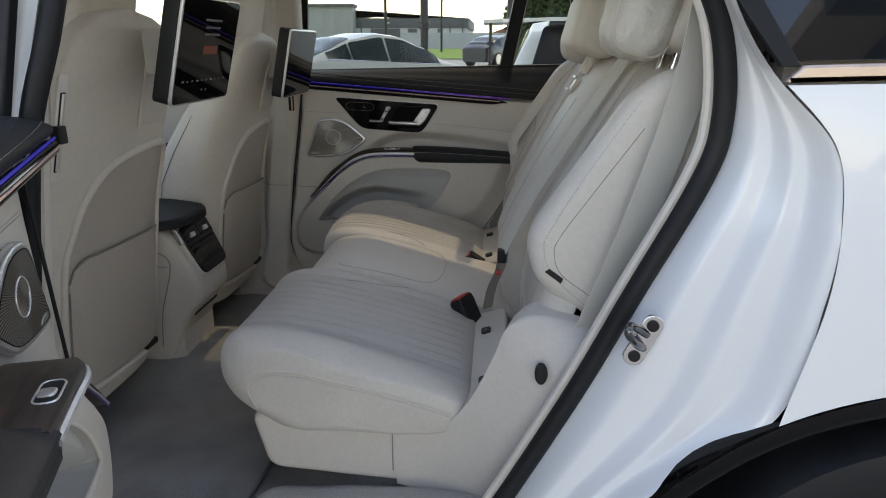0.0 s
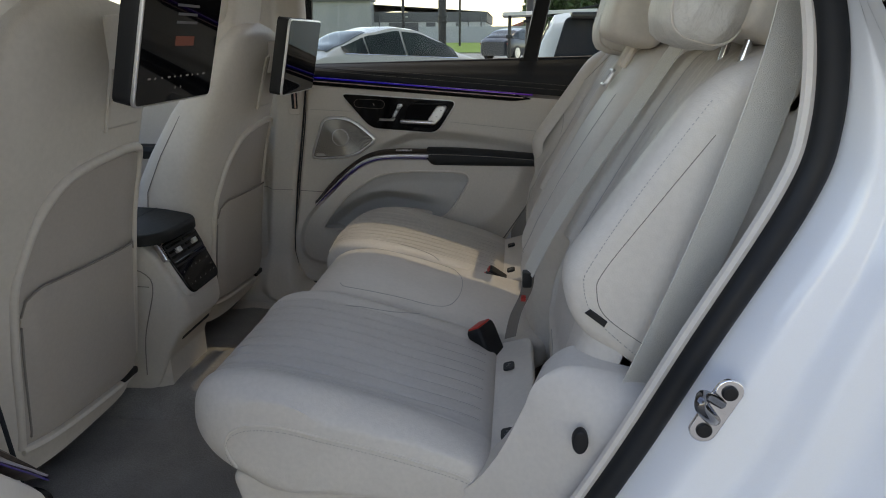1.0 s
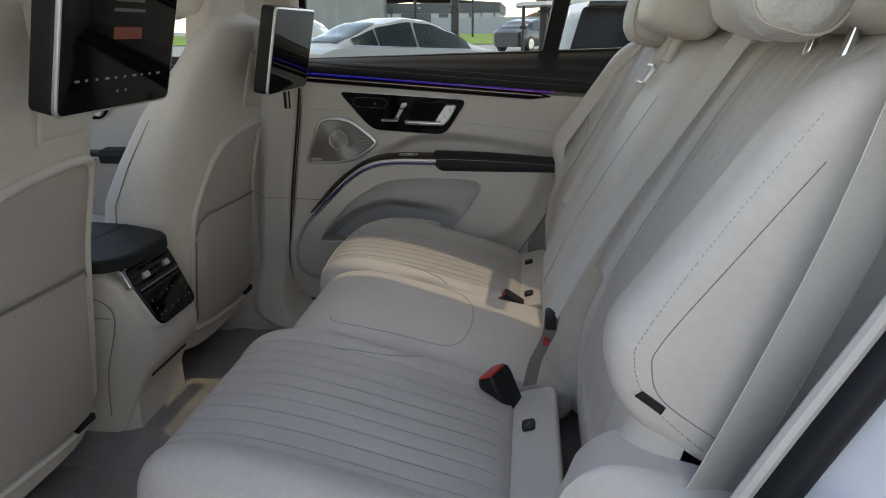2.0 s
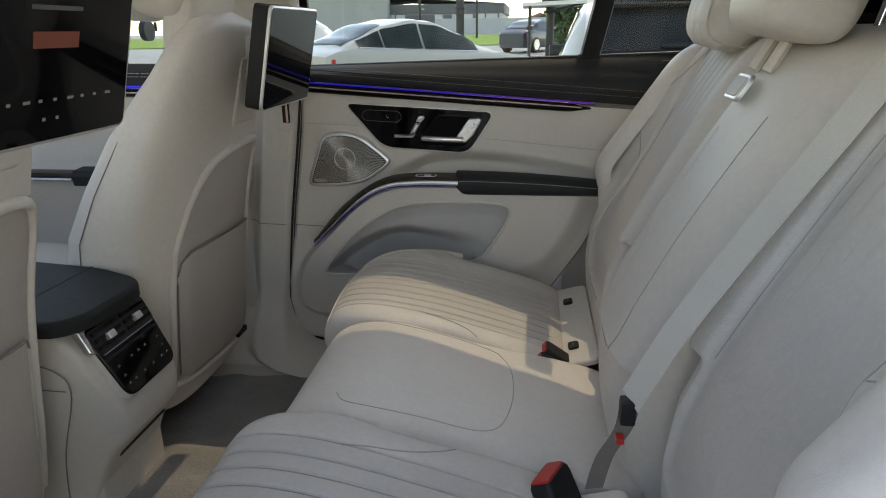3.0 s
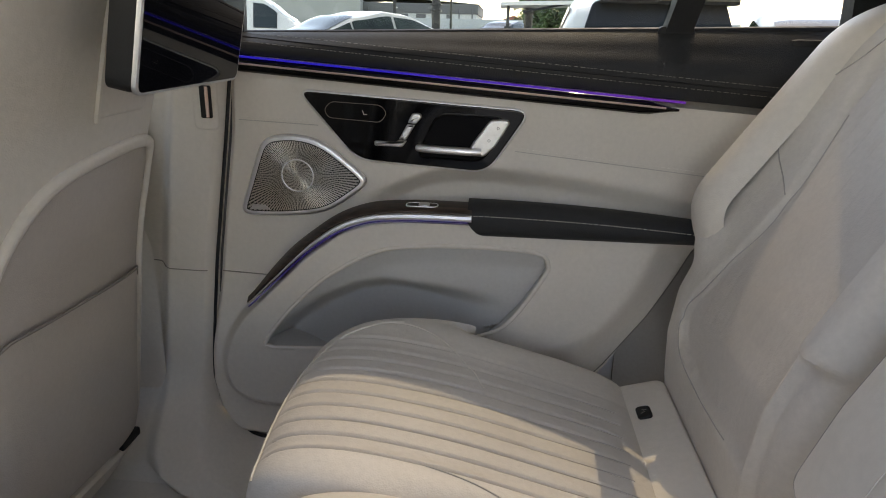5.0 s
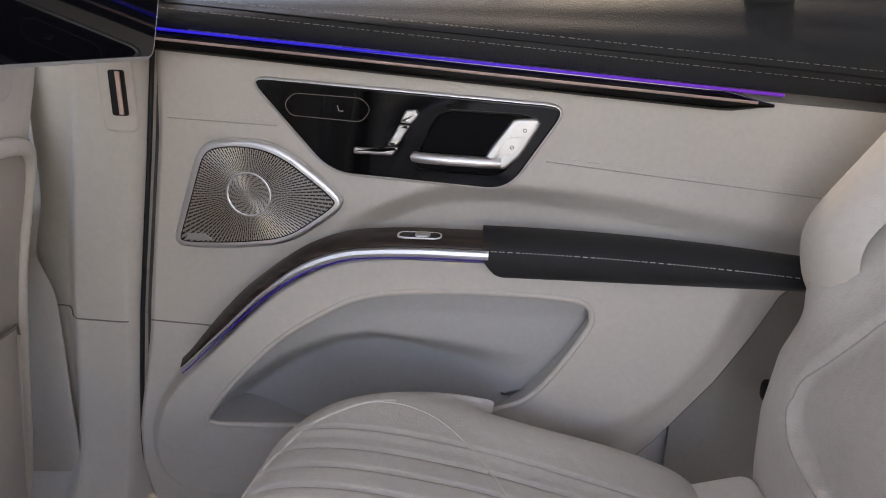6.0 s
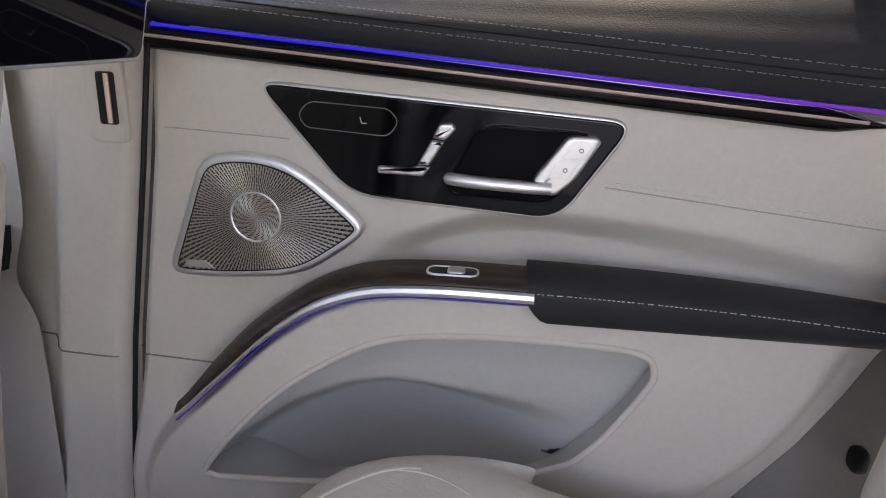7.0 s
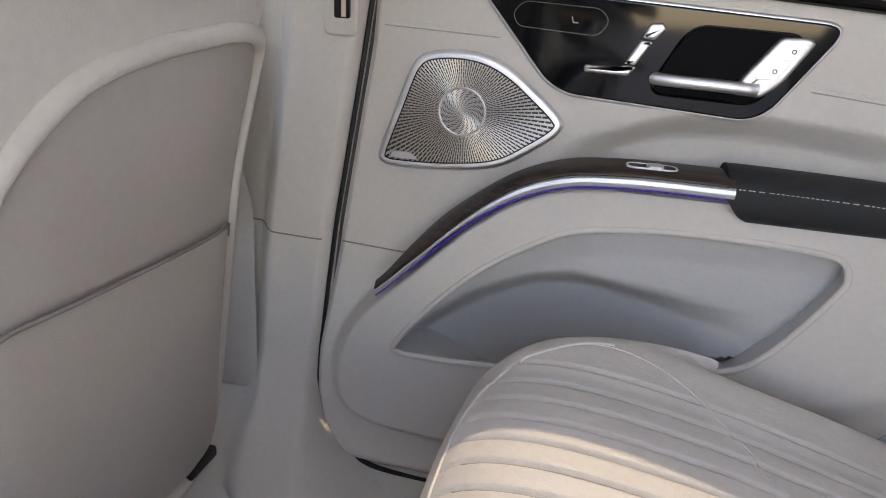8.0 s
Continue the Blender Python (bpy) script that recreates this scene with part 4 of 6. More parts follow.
def soft_block(c, size, power=3.0, wrinkle=0.0, n=26, seed=0):
    """Padded block: a super-ellipsoid with slight creases."""
    rings = []
    for i in range(n + 1):
        a = -math.pi / 2 + math.pi * i / n
        ring = []
        for j in range(2 * n):
            b = 2 * math.pi * j / (2 * n)
            sp = lambda s: math.copysign(abs(s) ** (2 / power), s)
            d = Vector((sp(math.cos(a)) * sp(math.cos(b)), sp(math.cos(a)) * sp(math.sin(b)), sp(math.sin(a))))
            w = 1 + wrinkle * (noise.noise(Vector((d.x * 2.2, d.y * 2.2, d.z * 2.2 + seed))) + 0.5 * noise.noise(Vector((d.x * 6, d.y * 6, d.z * 3 + seed))))
            ring.append(Vector(c) + Vector((d.x * size[0] / 2, d.y * size[1] / 2, d.z * size[2] / 2)) * w)
        rings.append(ring)
    return loft(rings)


def lean(bm, at, degrees):
    m = Matrix.Translation(at) @ Matrix.Rotation(radians(degrees), 4, "Y") @ Matrix.Translation(-Vector(at))
    bmesh.ops.transform(bm, matrix=m, verts=bm.verts)
    return bm


def build_headrest(y, pillow):
    h = thing("headrest", (0.33, y, 1.38), "beige leather rear headrest" + (" with a soft creased pillow" if pillow else " with a round-cornered block shape"), "headrest", "rear headrests")
    wide = 0.26 if pillow else 0.235
    if pillow:
        part("headrest_core", lean(soft_block((0.375, y, 1.50), (0.10, wide, 0.24), 5.0), (0.36, y, 1.4), 18), leather, h, "leather headrest core", 60)
        p = part("pillow", lean(soft_block((0.285, y, 1.475), (0.13, wide * 0.98, 0.225), 3.6, 0.045, 30, y), (0.30, y, 1.4), 14), leather_wrinkled, h, "creased soft leather pillow", 60)
        for k in (-0.72, 0.72):
            r = (1 - abs(k) ** 3.6) ** (1 / 3.6) * 1.012
            sp = lambda v: math.copysign(abs(v) ** (2 / 3.6), v)
            ring = [Vector((0.285 + r * sp(math.cos(t)) * 0.065, y + k * wide * 0.49, 1.475 + r * sp(math.sin(t)) * 0.1125)) for t in [6.28319 * i / 60 for i in range(61)]]
            part("pillow_seam", lean(tube(ring, 0.0022, 6), (0.30, y, 1.4), 14), leather, p)
    else:
        part("headrest_core", lean(soft_block((0.262, y, 1.475), (0.135, wide, 0.225), 5.0), (0.27, y, 1.4), 14), leather, h, "leather headrest block", 60)
        part("release_button", plate(round_poly([(-0.014, -0.022), (0.014, -0.022), (0.014, 0.022), (-0.014, 0.022)], 0.008),
             lambda u, v, hh: (0.285 + u + 0.22 * v, y - wide / 2 + 0.004 - hh, 1.48 + v), 0.006, 0.002), leather, h)
    for dy in (-0.055, 0.055):
        part("post", tube([(0.355, y + dy, 1.33), (0.375, y + dy, 1.42)], 0.007, 10), chrome, h, "chrome post")
    return h


for y, soft, drop in ((-0.44, True, 0.0), (0.015, False, 0.0), (0.46, True, -0.028)):
    build_headrest(y, soft).location.z += drop


def build_buckles(at, turn, twin, size=1.0):
    b = thing("belt_buckle", at, "black seat belt buckle with red button on the seat", "seat belt buckle", "seat belt buckles")

    def block(dy, dx, up):
        m = Matrix.Translation(at) @ Matrix.Rotation(radians(turn), 4, "Z") @ Matrix.Translation((dx, dy, 0)) @ Matrix.Rotation(radians(up), 4, "Y") @ Matrix.Scale(size, 4)
        bm = loft([[Vector((x, y, z)) for x, y in round_poly([(-0.015 * k, -0.027 * k), (0.015 * k, -0.027 * k), (0.015 * k, 0.027 * k), (-0.015 * k, 0.027 * k)], 0.007, 4)]
                   for z, k in ((-0.045, 0.80), (-0.02, 0.94), (0.03, 1.0), (0.038, 0.97), (0.042, 0.88))])
        bmesh.ops.transform(bm, matrix=m, verts=bm.verts)
        body = part("housing", bm, black_plastic, b, "black plastic housing")
        bm = box((-0.0115, -0.022, 0.024), (0.0115, 0.022, 0.0455), 0.005)
        bmesh.ops.transform(bm, matrix=m, verts=bm.verts)
        part("release_button", bm, red_plastic, body, "red release button")

    block(0, 0, -62 if twin else -28)
    if twin:
        block(0.050, 0.010, -58)
    return b


build_buckles((-0.046, -0.232, 0.690), -25, False, 1.35)
build_buckles((-0.042, 0.215, 0.682), 0, True)


# centre belt, from the shoulder of one backrest down to the middle seat
def build_belt():
    belt = thing("seat_belt", (0.06, -0.21, 0.88), "beige seat belt lying over the rear backrest", "seat belt")
    path = [(0.356, -0.246, 1.404), (0.322, -0.245, 1.380), (0.240, -0.247, 1.250), (0.162, -0.247, 1.124), (0.092, -0.243, 1.000), (0.040, -0.234, 0.882)]
    path = spline(path, 40)
    rings = []
    for i, p in enumerate(path):
        d = (path[min(i + 1, 39)] - path[max(i - 1, 0)]).normalized()
        side = Vector((0.42, -0.91, 0.0))
        side = (side - d * side.dot(d)).normalized()
        n = side.cross(d).normalized() * 0.0008
        rings.append([p + side * 0.023 + n, p - side * 0.023 + n, p - side * 0.023 - n, p + side * 0.023 - n])
    part("webbing", loft(rings), webbing, belt, "beige belt webbing", 30)
    for k in (0, 1):
        part("woven_edge", tube([(r[k] + r[3 - k]) / 2 for r in rings], 0.0012, 5), webbing, belt)
    lower = spline([path[-1], Vector((0.036, -0.222, 0.83)), Vector((0.014, -0.205, 0.765)), Vector((0.003, -0.195, 0.70))], 16)
    rings = []
    for i, p in enumerate(lower):
        side = Vector((0.75, -0.3, 0.4)).normalized() * 0.016
        n = Vector((0.3, 0.9, 0.1)).normalized() * 0.0008
        rings.append([p + side + n, p - side + n, p - side - n, p + side - n])
    part("lower_webbing", loft(rings), material("taupe_webbing", (0.22, 0.19, 0.165), 0.8, grain=0.1, scale=600, bump=0.4, bump_scale=900), belt, "taupe belt webbing", 30)
    part("tongue", box((0.026, -0.248, 0.848), (0.048, -0.220, 0.884), 0.006), black_plastic, belt, "black belt tongue")
    part("red_tab", box((0.024, -0.240, 0.812), (0.036, -0.222, 0.822), 0.003), red_plastic, belt, "small red tab")
    return belt


build_belt()


def build_outer_belt():
    belt = thing("seat_belt", (0.25, -0.70, 0.92), "pale beige shoulder belt hanging beside the backrest wing", "seat belt")
    path = spline([(0.352, -0.715, 1.46), (0.338, -0.722, 1.36), (0.300, -0.727, 1.20), (0.252, -0.727, 1.04), (0.205, -0.725, 0.90), (0.175, -0.722, 0.82)], 40)
    rings = []
    for i, p in enumerate(path):
        d = (path[min(i + 1, 39)] - path[max(i - 1, 0)]).normalized()
        side = Vector((0.9, 0.25, 0.0))
        side = (side - d * side.dot(d)).normalized()
        n = side.cross(d).normalized() * 0.0008
        rings.append([p + side * 0.032 + n, p - side * 0.030 + n, p - side * 0.030 - n, p + side * 0.032 - n])
    part("webbing", loft(rings), webbing, belt, "pale belt webbing", 30)
    for k in (0, 1):
        part("woven_edge", tube([(r[k] + r[3 - k]) / 2 for r in rings], 0.0012, 5), webbing, belt)


build_outer_belt()


# ---- front seats ----
def build_front_seat(cy, dx=0.0, dz=0.0, flip=1, lab="", mount=0.08):
    """Backrest of a front seat, seen from behind; flip mirrors its back panel."""
    seat = thing("front_seat", (-1.1 + dx, cy, 0.42), lab, "car seat", "front seats")

    def back_x(z):
        return dx + lerp_table([(0.50, -0.955), (0.60, -0.932), (0.75, -0.918), (0.90, -0.900), (1.0, -0.882), (1.13, -0.850), (1.25, -0.814), (1.33, -0.790), (1.40, -0.785), (1.43, -0.80)], z - dz)

    def front_x(z):
        return dx + lerp_table([(0.50, -1.22), (0.70, -1.22), (0.95, -1.165), (1.06, -1.10), (1.18, -1.02), (1.30, -0.92), (1.38, -0.87), (1.42, -0.85), (1.43, -0.84)], z - dz)

    def half(z):
        return lerp_table([(0.50, 0.235), (0.60, 0.262), (0.80, 0.276), (1.05, 0.276), (1.18, 0.262), (1.28, 0.238), (1.35, 0.205), (1.39, 0.17), (1.415, 0.12), (1.43, 0.03)], z - dz)

    rings = []
    zs = [0.50 + 0.90 * i / 60 for i in range(61)] + [1.408, 1.415, 1.421, 1.426, 1.43]
    for z in zs:
        z += dz
        b, f, w = back_x(z), front_x(z), half(z)
        ring = []
        for k in range(56):
            a = 2 * math.pi * k / 56
            sp = lambda s, p: math.copysign(abs(s) ** (2 / p), s)
            x = (b + f) / 2 + (b - f) / 2 * sp(math.cos(a), 3.2)
            y = cy + w * sp(math.sin(a), 3.6)
            ring.append(Vector((x, y, z)))
        rings.append(ring)
    back = part("backrest", loft(rings), leather, seat, "beige leather backrest", 60)

    def at(y, z, lift=0.0):
        """Point on the back face."""
        w = half(z)
        s = min(abs(y) / w, 0.999)
        fall = (1 - (1 - s ** 3.6) ** (1 / 3.2)) * (back_x(z) - front_x(z)) / 2
        return Vector((back_x(z) - fall + lift, cy + flip * y, z))

    # recessed taupe panel with an arched top
    top = [(-0.190, 0.90), (-0.168, 0.965), (-0.143, 1.020), (-0.108, 1.062), (-0.060, 1.090), (0.010, 1.106), (0.090, 1.115), (0.15, 1.118), (0.222, 1.112)]

    def left_y(z):
        return lerp_table([(0.55, -0.196), (0.82, -0.196), (0.90, -0.190), (0.965, -0.168), (1.020, -0.143), (1.062, -0.108), (1.090, -0.060), (1.106, 0.010), (1.118, 0.15)], z)

    def right_y(z):
        return lerp_table([(0.55, 0.215), (0.75, 0.222), (0.90, 0.220), (1.118, 0.240)], z)

    def shell(u, v):
        z = 0.565 + 0.552 * v
        y = left_y(z) + (right_y(z) - left_y(z)) * u
        return at(y, z + dz, 0.002)

    part("back_panel", grid_mesh(shell, 30, 46), seat_shell, seat, "taupe back panel", 60)
    roll = [(-0.199, 0.57), (-0.199, 0.68), (-0.198, 0.80)] + top[:-2] + [(0.135, 1.118), (0.190, 1.114), (0.222, 1.096), (0.232, 1.05), (0.227, 0.95), (0.222, 0.86), (0.224, 0.75), (0.226, 0.68), (0.216, 0.58)]
    part("back_piping", tube(spline([at(y, z + dz, 0.0005 + 0.003 * step(0.1, 0.2, y)) for y, z in roll], 140), lambda f: 0.0080 + 0.0028 * step(0.2, 0.35, f) * step(0.72, 0.6, f), 12), leather, seat, "raised leather piping")

    def pouch(u, v):
        lo = 0.585 - 0.03 * u
        hi = 0.898 - 0.012 * u
        for e, r in ((u, 0.13), (1 - u, 0.06)):
            if e < r:
                hi -= 0.05 * (r / 0.13) * (1 - math.sqrt(max(1 - (1 - e / r) ** 2, 0.0)))
        z = lo + (hi - lo) * v
        y = -0.186 + 0.390 * u
        e = min(u, 1 - u) * 0.4
        bulge = 0.008 * step(0, 0.03, e)
        return at(y, z + dz, 0.004 + bulge)

    pocket = part("map_pocket", grid_mesh(pouch, 40, 30, 0.004), seat_shell, seat, "taupe map pocket", 50)
    part("pocket_rim", tube([pouch(i / 40, 1.0) + Vector((0.001, 0, 0.001)) for i in range(41)], 0.0022, 6), seam_mat, pocket)
    # Dark seam tube draws the shadow line down the pocket's left edge.
    part("pocket_edge", tube([pouch(0.002, 0.90 - 0.02 * i) + Vector((0.0, -0.001, 0)) for i in range(45)], 0.0022, 6), seam_mat, pocket)
    edge = [pouch(0.985, 0.96 - 0.02 * i) for i in range(48)]
    part("pocket_piping", tube(edge, 0.0034, 6), leather, pocket, "leather pocket piping")
    # lower edge and side seams
    part("lower_fold", tube([at(-0.20 + 0.41 * i / 20, 0.565 - 0.03 * i / 20 + dz, 0.004) for i in range(21)], 0.011, 8), leather, seat)
    part("pocket_clip", box(at(0.14, 0.555 + dz, -0.004) - Vector((0.006, 0.03, 0.008)), at(0.14, 0.555 + dz, 0.012) + Vector((0.006, 0.03, 0.008)), 0.004), black_plastic, seat, "black plastic clip")
    flank = []
    for i in range(36):
        z = 0.62 + 0.77 * i / 35 + dz
        flank.append(Vector((front_x(z) + 0.115 * (1 - i / 60), cy - flip * (half(z) - 0.001 - 0.010 * (i / 35) ** 6), z)))
    part("flank_seam", tube(flank, 0.0014, 5), seam_mat, seat)
    # bracket and screen
    part("screen_bracket", plate(round_poly([(mount - 0.06, 1.17), (mount + 0.08, 1.17), (mount + 0.085, 1.33), (mount - 0.055, 1.335)], 0.015),
         lambda u, w, h: tuple(at(u, w + dz) + Vector((h - 0.014, 0, 0))), 0.020, 0.006), soft_trim, seat, "beige screen bracket")
    part("bracket_seam", tube([at(p[0], p[1] + dz, 0.003) for p in spline([(mount - 0.058, 1.165), (mount - 0.064, 1.25), (mount - 0.066, 1.318), (mount - 0.05, 1.326), (mount + 0.08, 1.332)], 40)], 0.0040, 6), leather, seat)
    # headrest of the front seat
    hx = -0.93 + dx
    hr = part("headrest", lean(soft_block((hx, cy, 1.535 + dz), (0.16, 0.275, 0.24), 4.2), (hx, cy, 1.42 + dz), 12), leather, seat, "beige leather headrest", 60)
    part("headrest_shell", lean(soft_block((hx + 0.055, cy, 1.490 + dz), (0.08, 0.22, 0.31), 6.0), (hx, cy, 1.42 + dz), 12), soft_trim, hr, "headrest back cover", 60)
    part("headrest_pillow", lean(soft_block((hx - 0.085, cy, 1.51 + dz), (0.12, 0.27, 0.22), 3.4, 0.05, 26, cy), (hx, cy, 1.42 + dz), 12), leather_wrinkled, hr, "soft leather pillow", 60)
    btn = [Vector((hx + 0.02 + u, cy - flip * 0.1375, 1.51 + dz + w)) for u, w in round_poly([(-0.028, -0.03), (0.028, -0.03), (0.034, 0.04), (-0.028, 0.04)], 0.014)]
    part("button_outline", tube(btn + btn[:1], 0.002, 6), seam_mat, hr)
    # cushion of the seat in front
    part("seat_cushion", lean(soft_block((-1.42 + dx, cy, 0.68 + dz), (0.56, 0.52, 0.20), 5.0), (-1.4 + dx, cy, 0.68 + dz), 6), leather_seat, seat, "beige leather cushion", 60)
    part("seat_foot", box((-1.24 + dx, cy - 0.20, 0.40), (-1.12 + dx, cy - 0.13, 0.46), 0.008), black_plastic, seat, "black seat rail end")
    part("seat_foot", box((-1.24 + dx, cy + 0.13, 0.40), (-1.12 + dx, cy + 0.20, 0.46), 0.008), black_plastic, seat, "black seat rail end")
    if cy < 0:
        part("rail_cover", loft([[Vector((x + dx, cy - 0.205 + y, z)) for y, z in ((0, 0.405), (0.075, 0.405), (0.068, 0.405 + h), (0.007, 0.405 + h))] for x, h in ((-1.06, 0.045), (-0.99, 0.04), (-0.955, 0.018))]), soft_trim, seat, "beige seat rail cover")
        part("rail_hook", tube(spline([(-1.03 + dx, cy - 0.17, 0.455), (-0.985 + dx, cy - 0.17, 0.482), (-0.955 + dx, cy - 0.168, 0.47), (-0.952 + dx, cy - 0.168, 0.445)], 14), 0.009, 6, None, 0.6), black_plastic, seat, "black rail end hook")
    part("seat_frame", box((-1.65 + dx, cy - 0.22, 0.45), (-1.05 + dx, cy + 0.22, 0.60), 0.03), black_plastic, seat, "black seat frame")
    return seat


seat_r = build_front_seat(0.447, 0.0, 0.0, 1, "beige leather front seat with taupe back panel")
seat_l = build_front_seat(-0.405, 0.0, 0.035, 1, "beige leather front seat with taupe back panel", 0.105)


def build_screen(c, yaw, tilt, on, W):
    """Rear seat display; c is the middle of its glass."""
    s = thing("rear_screen", c, "black rear display in a slim satin frame, " + ("showing a dim menu" if on else "switched off"), "screen", "rear seat screens")
    m = Matrix.Translation(c) @ Matrix.Rotation(radians(yaw), 4, "Z") @ Matrix.Rotation(radians(tilt), 4, "Y")

    def to(u, w, h):
        return tuple(m @ Vector((h, u, w)))

    H = 0.1145
    poly = round_poly([(-W, -H), (W, -H), (W, H), (-W, H)], 0.016, 6)
    part("housing", plate(poly, lambda u, w, h: to(u, w, h - 0.040), 0.036, 0.010), black_plastic, s, "black plastic housing")
    part("frame", plate(inset(ccw(poly), -0.0012), lambda u, w, h: to(u, w, h - 0.006), 0.007, 0.003), satin, s, "satin metal frame")
    face = part("glass", plate(inset(ccw(poly), 0.003), lambda u, w, h: to(u, w, h - 0.003), 0.0045, 0.0008), screen_glass, s, "gloss black glass")
    part("arm", box(Vector(c) + Vector((-0.13, -0.045, -0.05)), Vector(c) + Vector((-0.03, 0.045, 0.05)), 0.012), soft_trim, s, "beige mounting arm")
    if on:
        def bar(u0, u1, w0, w1, mat, name):
            part(name, plate([(u0, w0), (u1, w0), (u1, w1), (u0, w1)], lambda u, w, h: to(u, w, h + 0.0012), 0.0006, 0.0001, 1), mat, face)
        bar(-0.030, 0.045, -0.006, 0.012, orange_glow, "orange_key")
        for k, (u0, u1, w) in enumerate(((-0.035, 0.052, 0.066), (-0.030, 0.047, 0.050), (-0.033, 0.050, 0.035))):
            bar(u0, u1, w, w + 0.005, material("dim_text", (0.10, 0.10, 0.11), 0.6), "text_bar")
        for k in range(10):
            u = -0.115 + 0.024 * k
            bar(u, u + (0.006 if k % 3 else 0.011), -0.066, -0.0625, icon_glow, "menu_icon")
        for u in (-0.012, 0.010):
            bar(u, u + 0.005, -0.088, -0.084, icon_glow, "menu_icon")
    return s


build_screen((-0.693, 0.529, 1.327), 0, 11.7, False, 0.161)
build_screen((-0.640, -0.376, 1.377), 0, 14.7, True, 0.150)


# ---- centre console ----
def build_console():
    c = thing("centre_console", (-1.1, 0.02, 0.42), "beige centre console with black vent panel and dark padded lid", "console")
    rings = []
    for x, w, top, bot in ((-1.75, 0.13, 0.86, 0.40), (-1.2, 0.13, 0.872, 0.40), (-1.00, 0.126, 0.876, 0.42), (-0.960, 0.122, 0.872, 0.46), (-0.925, 0.118, 0.838, 0.55), (-0.893, 0.110, 0.775, 0.61), (-0.868, 0.100, 0.722, 0.635), (-0.860, 0.088, 0.700, 0.645)):
        p = round_poly([(0.02 - w, bot), (0.02 + w, bot), (0.02 + w * 1.02, top), (0.02 - w * 1.02, top)], 0.025, 5)
        rings.append([Vector((x, q[0], q[1])) for q in p])
    part("body", loft(rings), soft_trim, c, "beige console body", 60)
    rings = []
    for x, w, top, bot in ((-1.12, 0.125, 0.55, 0.40), (-0.96, 0.118, 0.58, 0.40), (-0.93, 0.105, 0.60, 0.40)):
        p = round_poly([(0.02 - w, bot), (0.02 + w, bot), (0.02 + w, top), (0.02 - w, top)], 0.02, 4)
        rings.append([Vector((x, q[0], q[1])) for q in p])
    part("foot", loft(rings), soft_trim, c, "beige console foot", 60)
    lid = round_poly([(-1.6, -0.14), (-0.93, -0.130), (-0.893, -0.085), (-0.885, 0.065), (-0.915, 0.115), (-1.03, 0.165), (-1.25, 0.195), (-1.6, 0.195)], 0.04, 6)
    part("lid", plate(lid, lambda u, w, h: (u, w, 0.878 + h), 0.028, 0.012, 5), lid_leather, c, "charcoal leather lid", 60)
    part("lid_seam", tube([(-1.05, -0.13 + 0.29 * i / 10, 0.9058) for i in range(11)], 0.0015, 5), black_plastic, c)
    # vent and climate panel, leaning back at the top
    o = Vector((-0.893, 0.020, 0.794))
    m = Matrix.Translation(o) @ Matrix.Rotation(radians(-27), 4, "Y")
    to = lambda u, w, h: tuple(m @ Vector((h, u * 0.78, w * 0.83)))
    poly = round_poly([(-0.108, -0.095), (0.108, -0.095), (0.122, 0.092), (-0.122, 0.092)], 0.034, 8)
    part("panel_frame", plate(inset(ccw(poly), -0.005), lambda u, w, h: to(u, w, h - 0.012), 0.016, 0.005), soft_trim, c)
    pan = part("climate_panel", plate(poly, lambda u, w, h: to(u, w, h - 0.010), 0.020, 0.004), black_gloss, c, "gloss black climate panel")
    vent = round_poly([(-0.113, 0.020), (0.113, 0.020), (0.117, 0.086), (-0.117, 0.086)], 0.012, 5)
    part("vent_rim", tube([Vector(to(p[0], p[1], 0.010)) for p in vent + vent[:1]], 0.0017, 6), black_gloss, pan, "gloss black vent rim")
    part("vent_shadow", plate(vent, lambda u, w, h: to(u, w, h + 0.0085), 0.0025, 0.0005), black_plastic, pan)
    for k in range(3):
        w = 0.034 + 0.018 * k
        for s in (-1, 1):
            part("vent_slat", plate([(s * 0.008, w), (s * 0.106, w), (s * 0.106, w + 0.008), (s * 0.008, w + 0.008)], lambda u, v, h: to(u, v, h + 0.010), 0.006, 0.001), black_gloss, pan)
    for s in (-1, 1):
        part("vent_slider", plate(round_poly([(s * 0.057 - 0.014, 0.043), (s * 0.057 + 0.014, 0.043), (s * 0.057 + 0.014, 0.060), (s * 0.057 - 0.014, 0.060)], 0.003),
             lambda u, w, h: to(u, w, h + 0.012), 0.010, 0.002), satin, pan, "satin vent slider")
    part("silver_bar", plate(round_poly([(-0.112, 0.004), (0.112, 0.004), (0.112, 0.010), (-0.112, 0.010)], 0.002), lambda u, w, h: to(u, w, h + 0.008), 0.004, 0.001), black_plastic, pan)
    for u, w in ((-0.085, -0.02), (-0.03, -0.018), (0.0, -0.018), (0.03, -0.018), (0.085, -0.02), (-0.085, -0.045), (0.085, -0.045), (-0.06, -0.066), (-0.02, -0.066), (0.02, -0.066), (0.06, -0.066), (-0.085, -0.066), (0.085, -0.066)):
        part("climate_icon", tube([Vector(to(u - 0.004, w - 0.002, 0.0105)), Vector(to(u, w + 0.003, 0.0105)), Vector(to(u + 0.004, w - 0.002, 0.0105))], 0.0007, 4), icon_glow, pan)
    part("chrome_corner", plate(round_poly([(-0.134, 0.040), (-0.120, 0.030), (-0.108, 0.098), (-0.132, 0.104)], 0.005), lambda u, w, h: to(u, w, h - 0.004), 0.014, 0.004), chrome, c, "bright chrome corner")
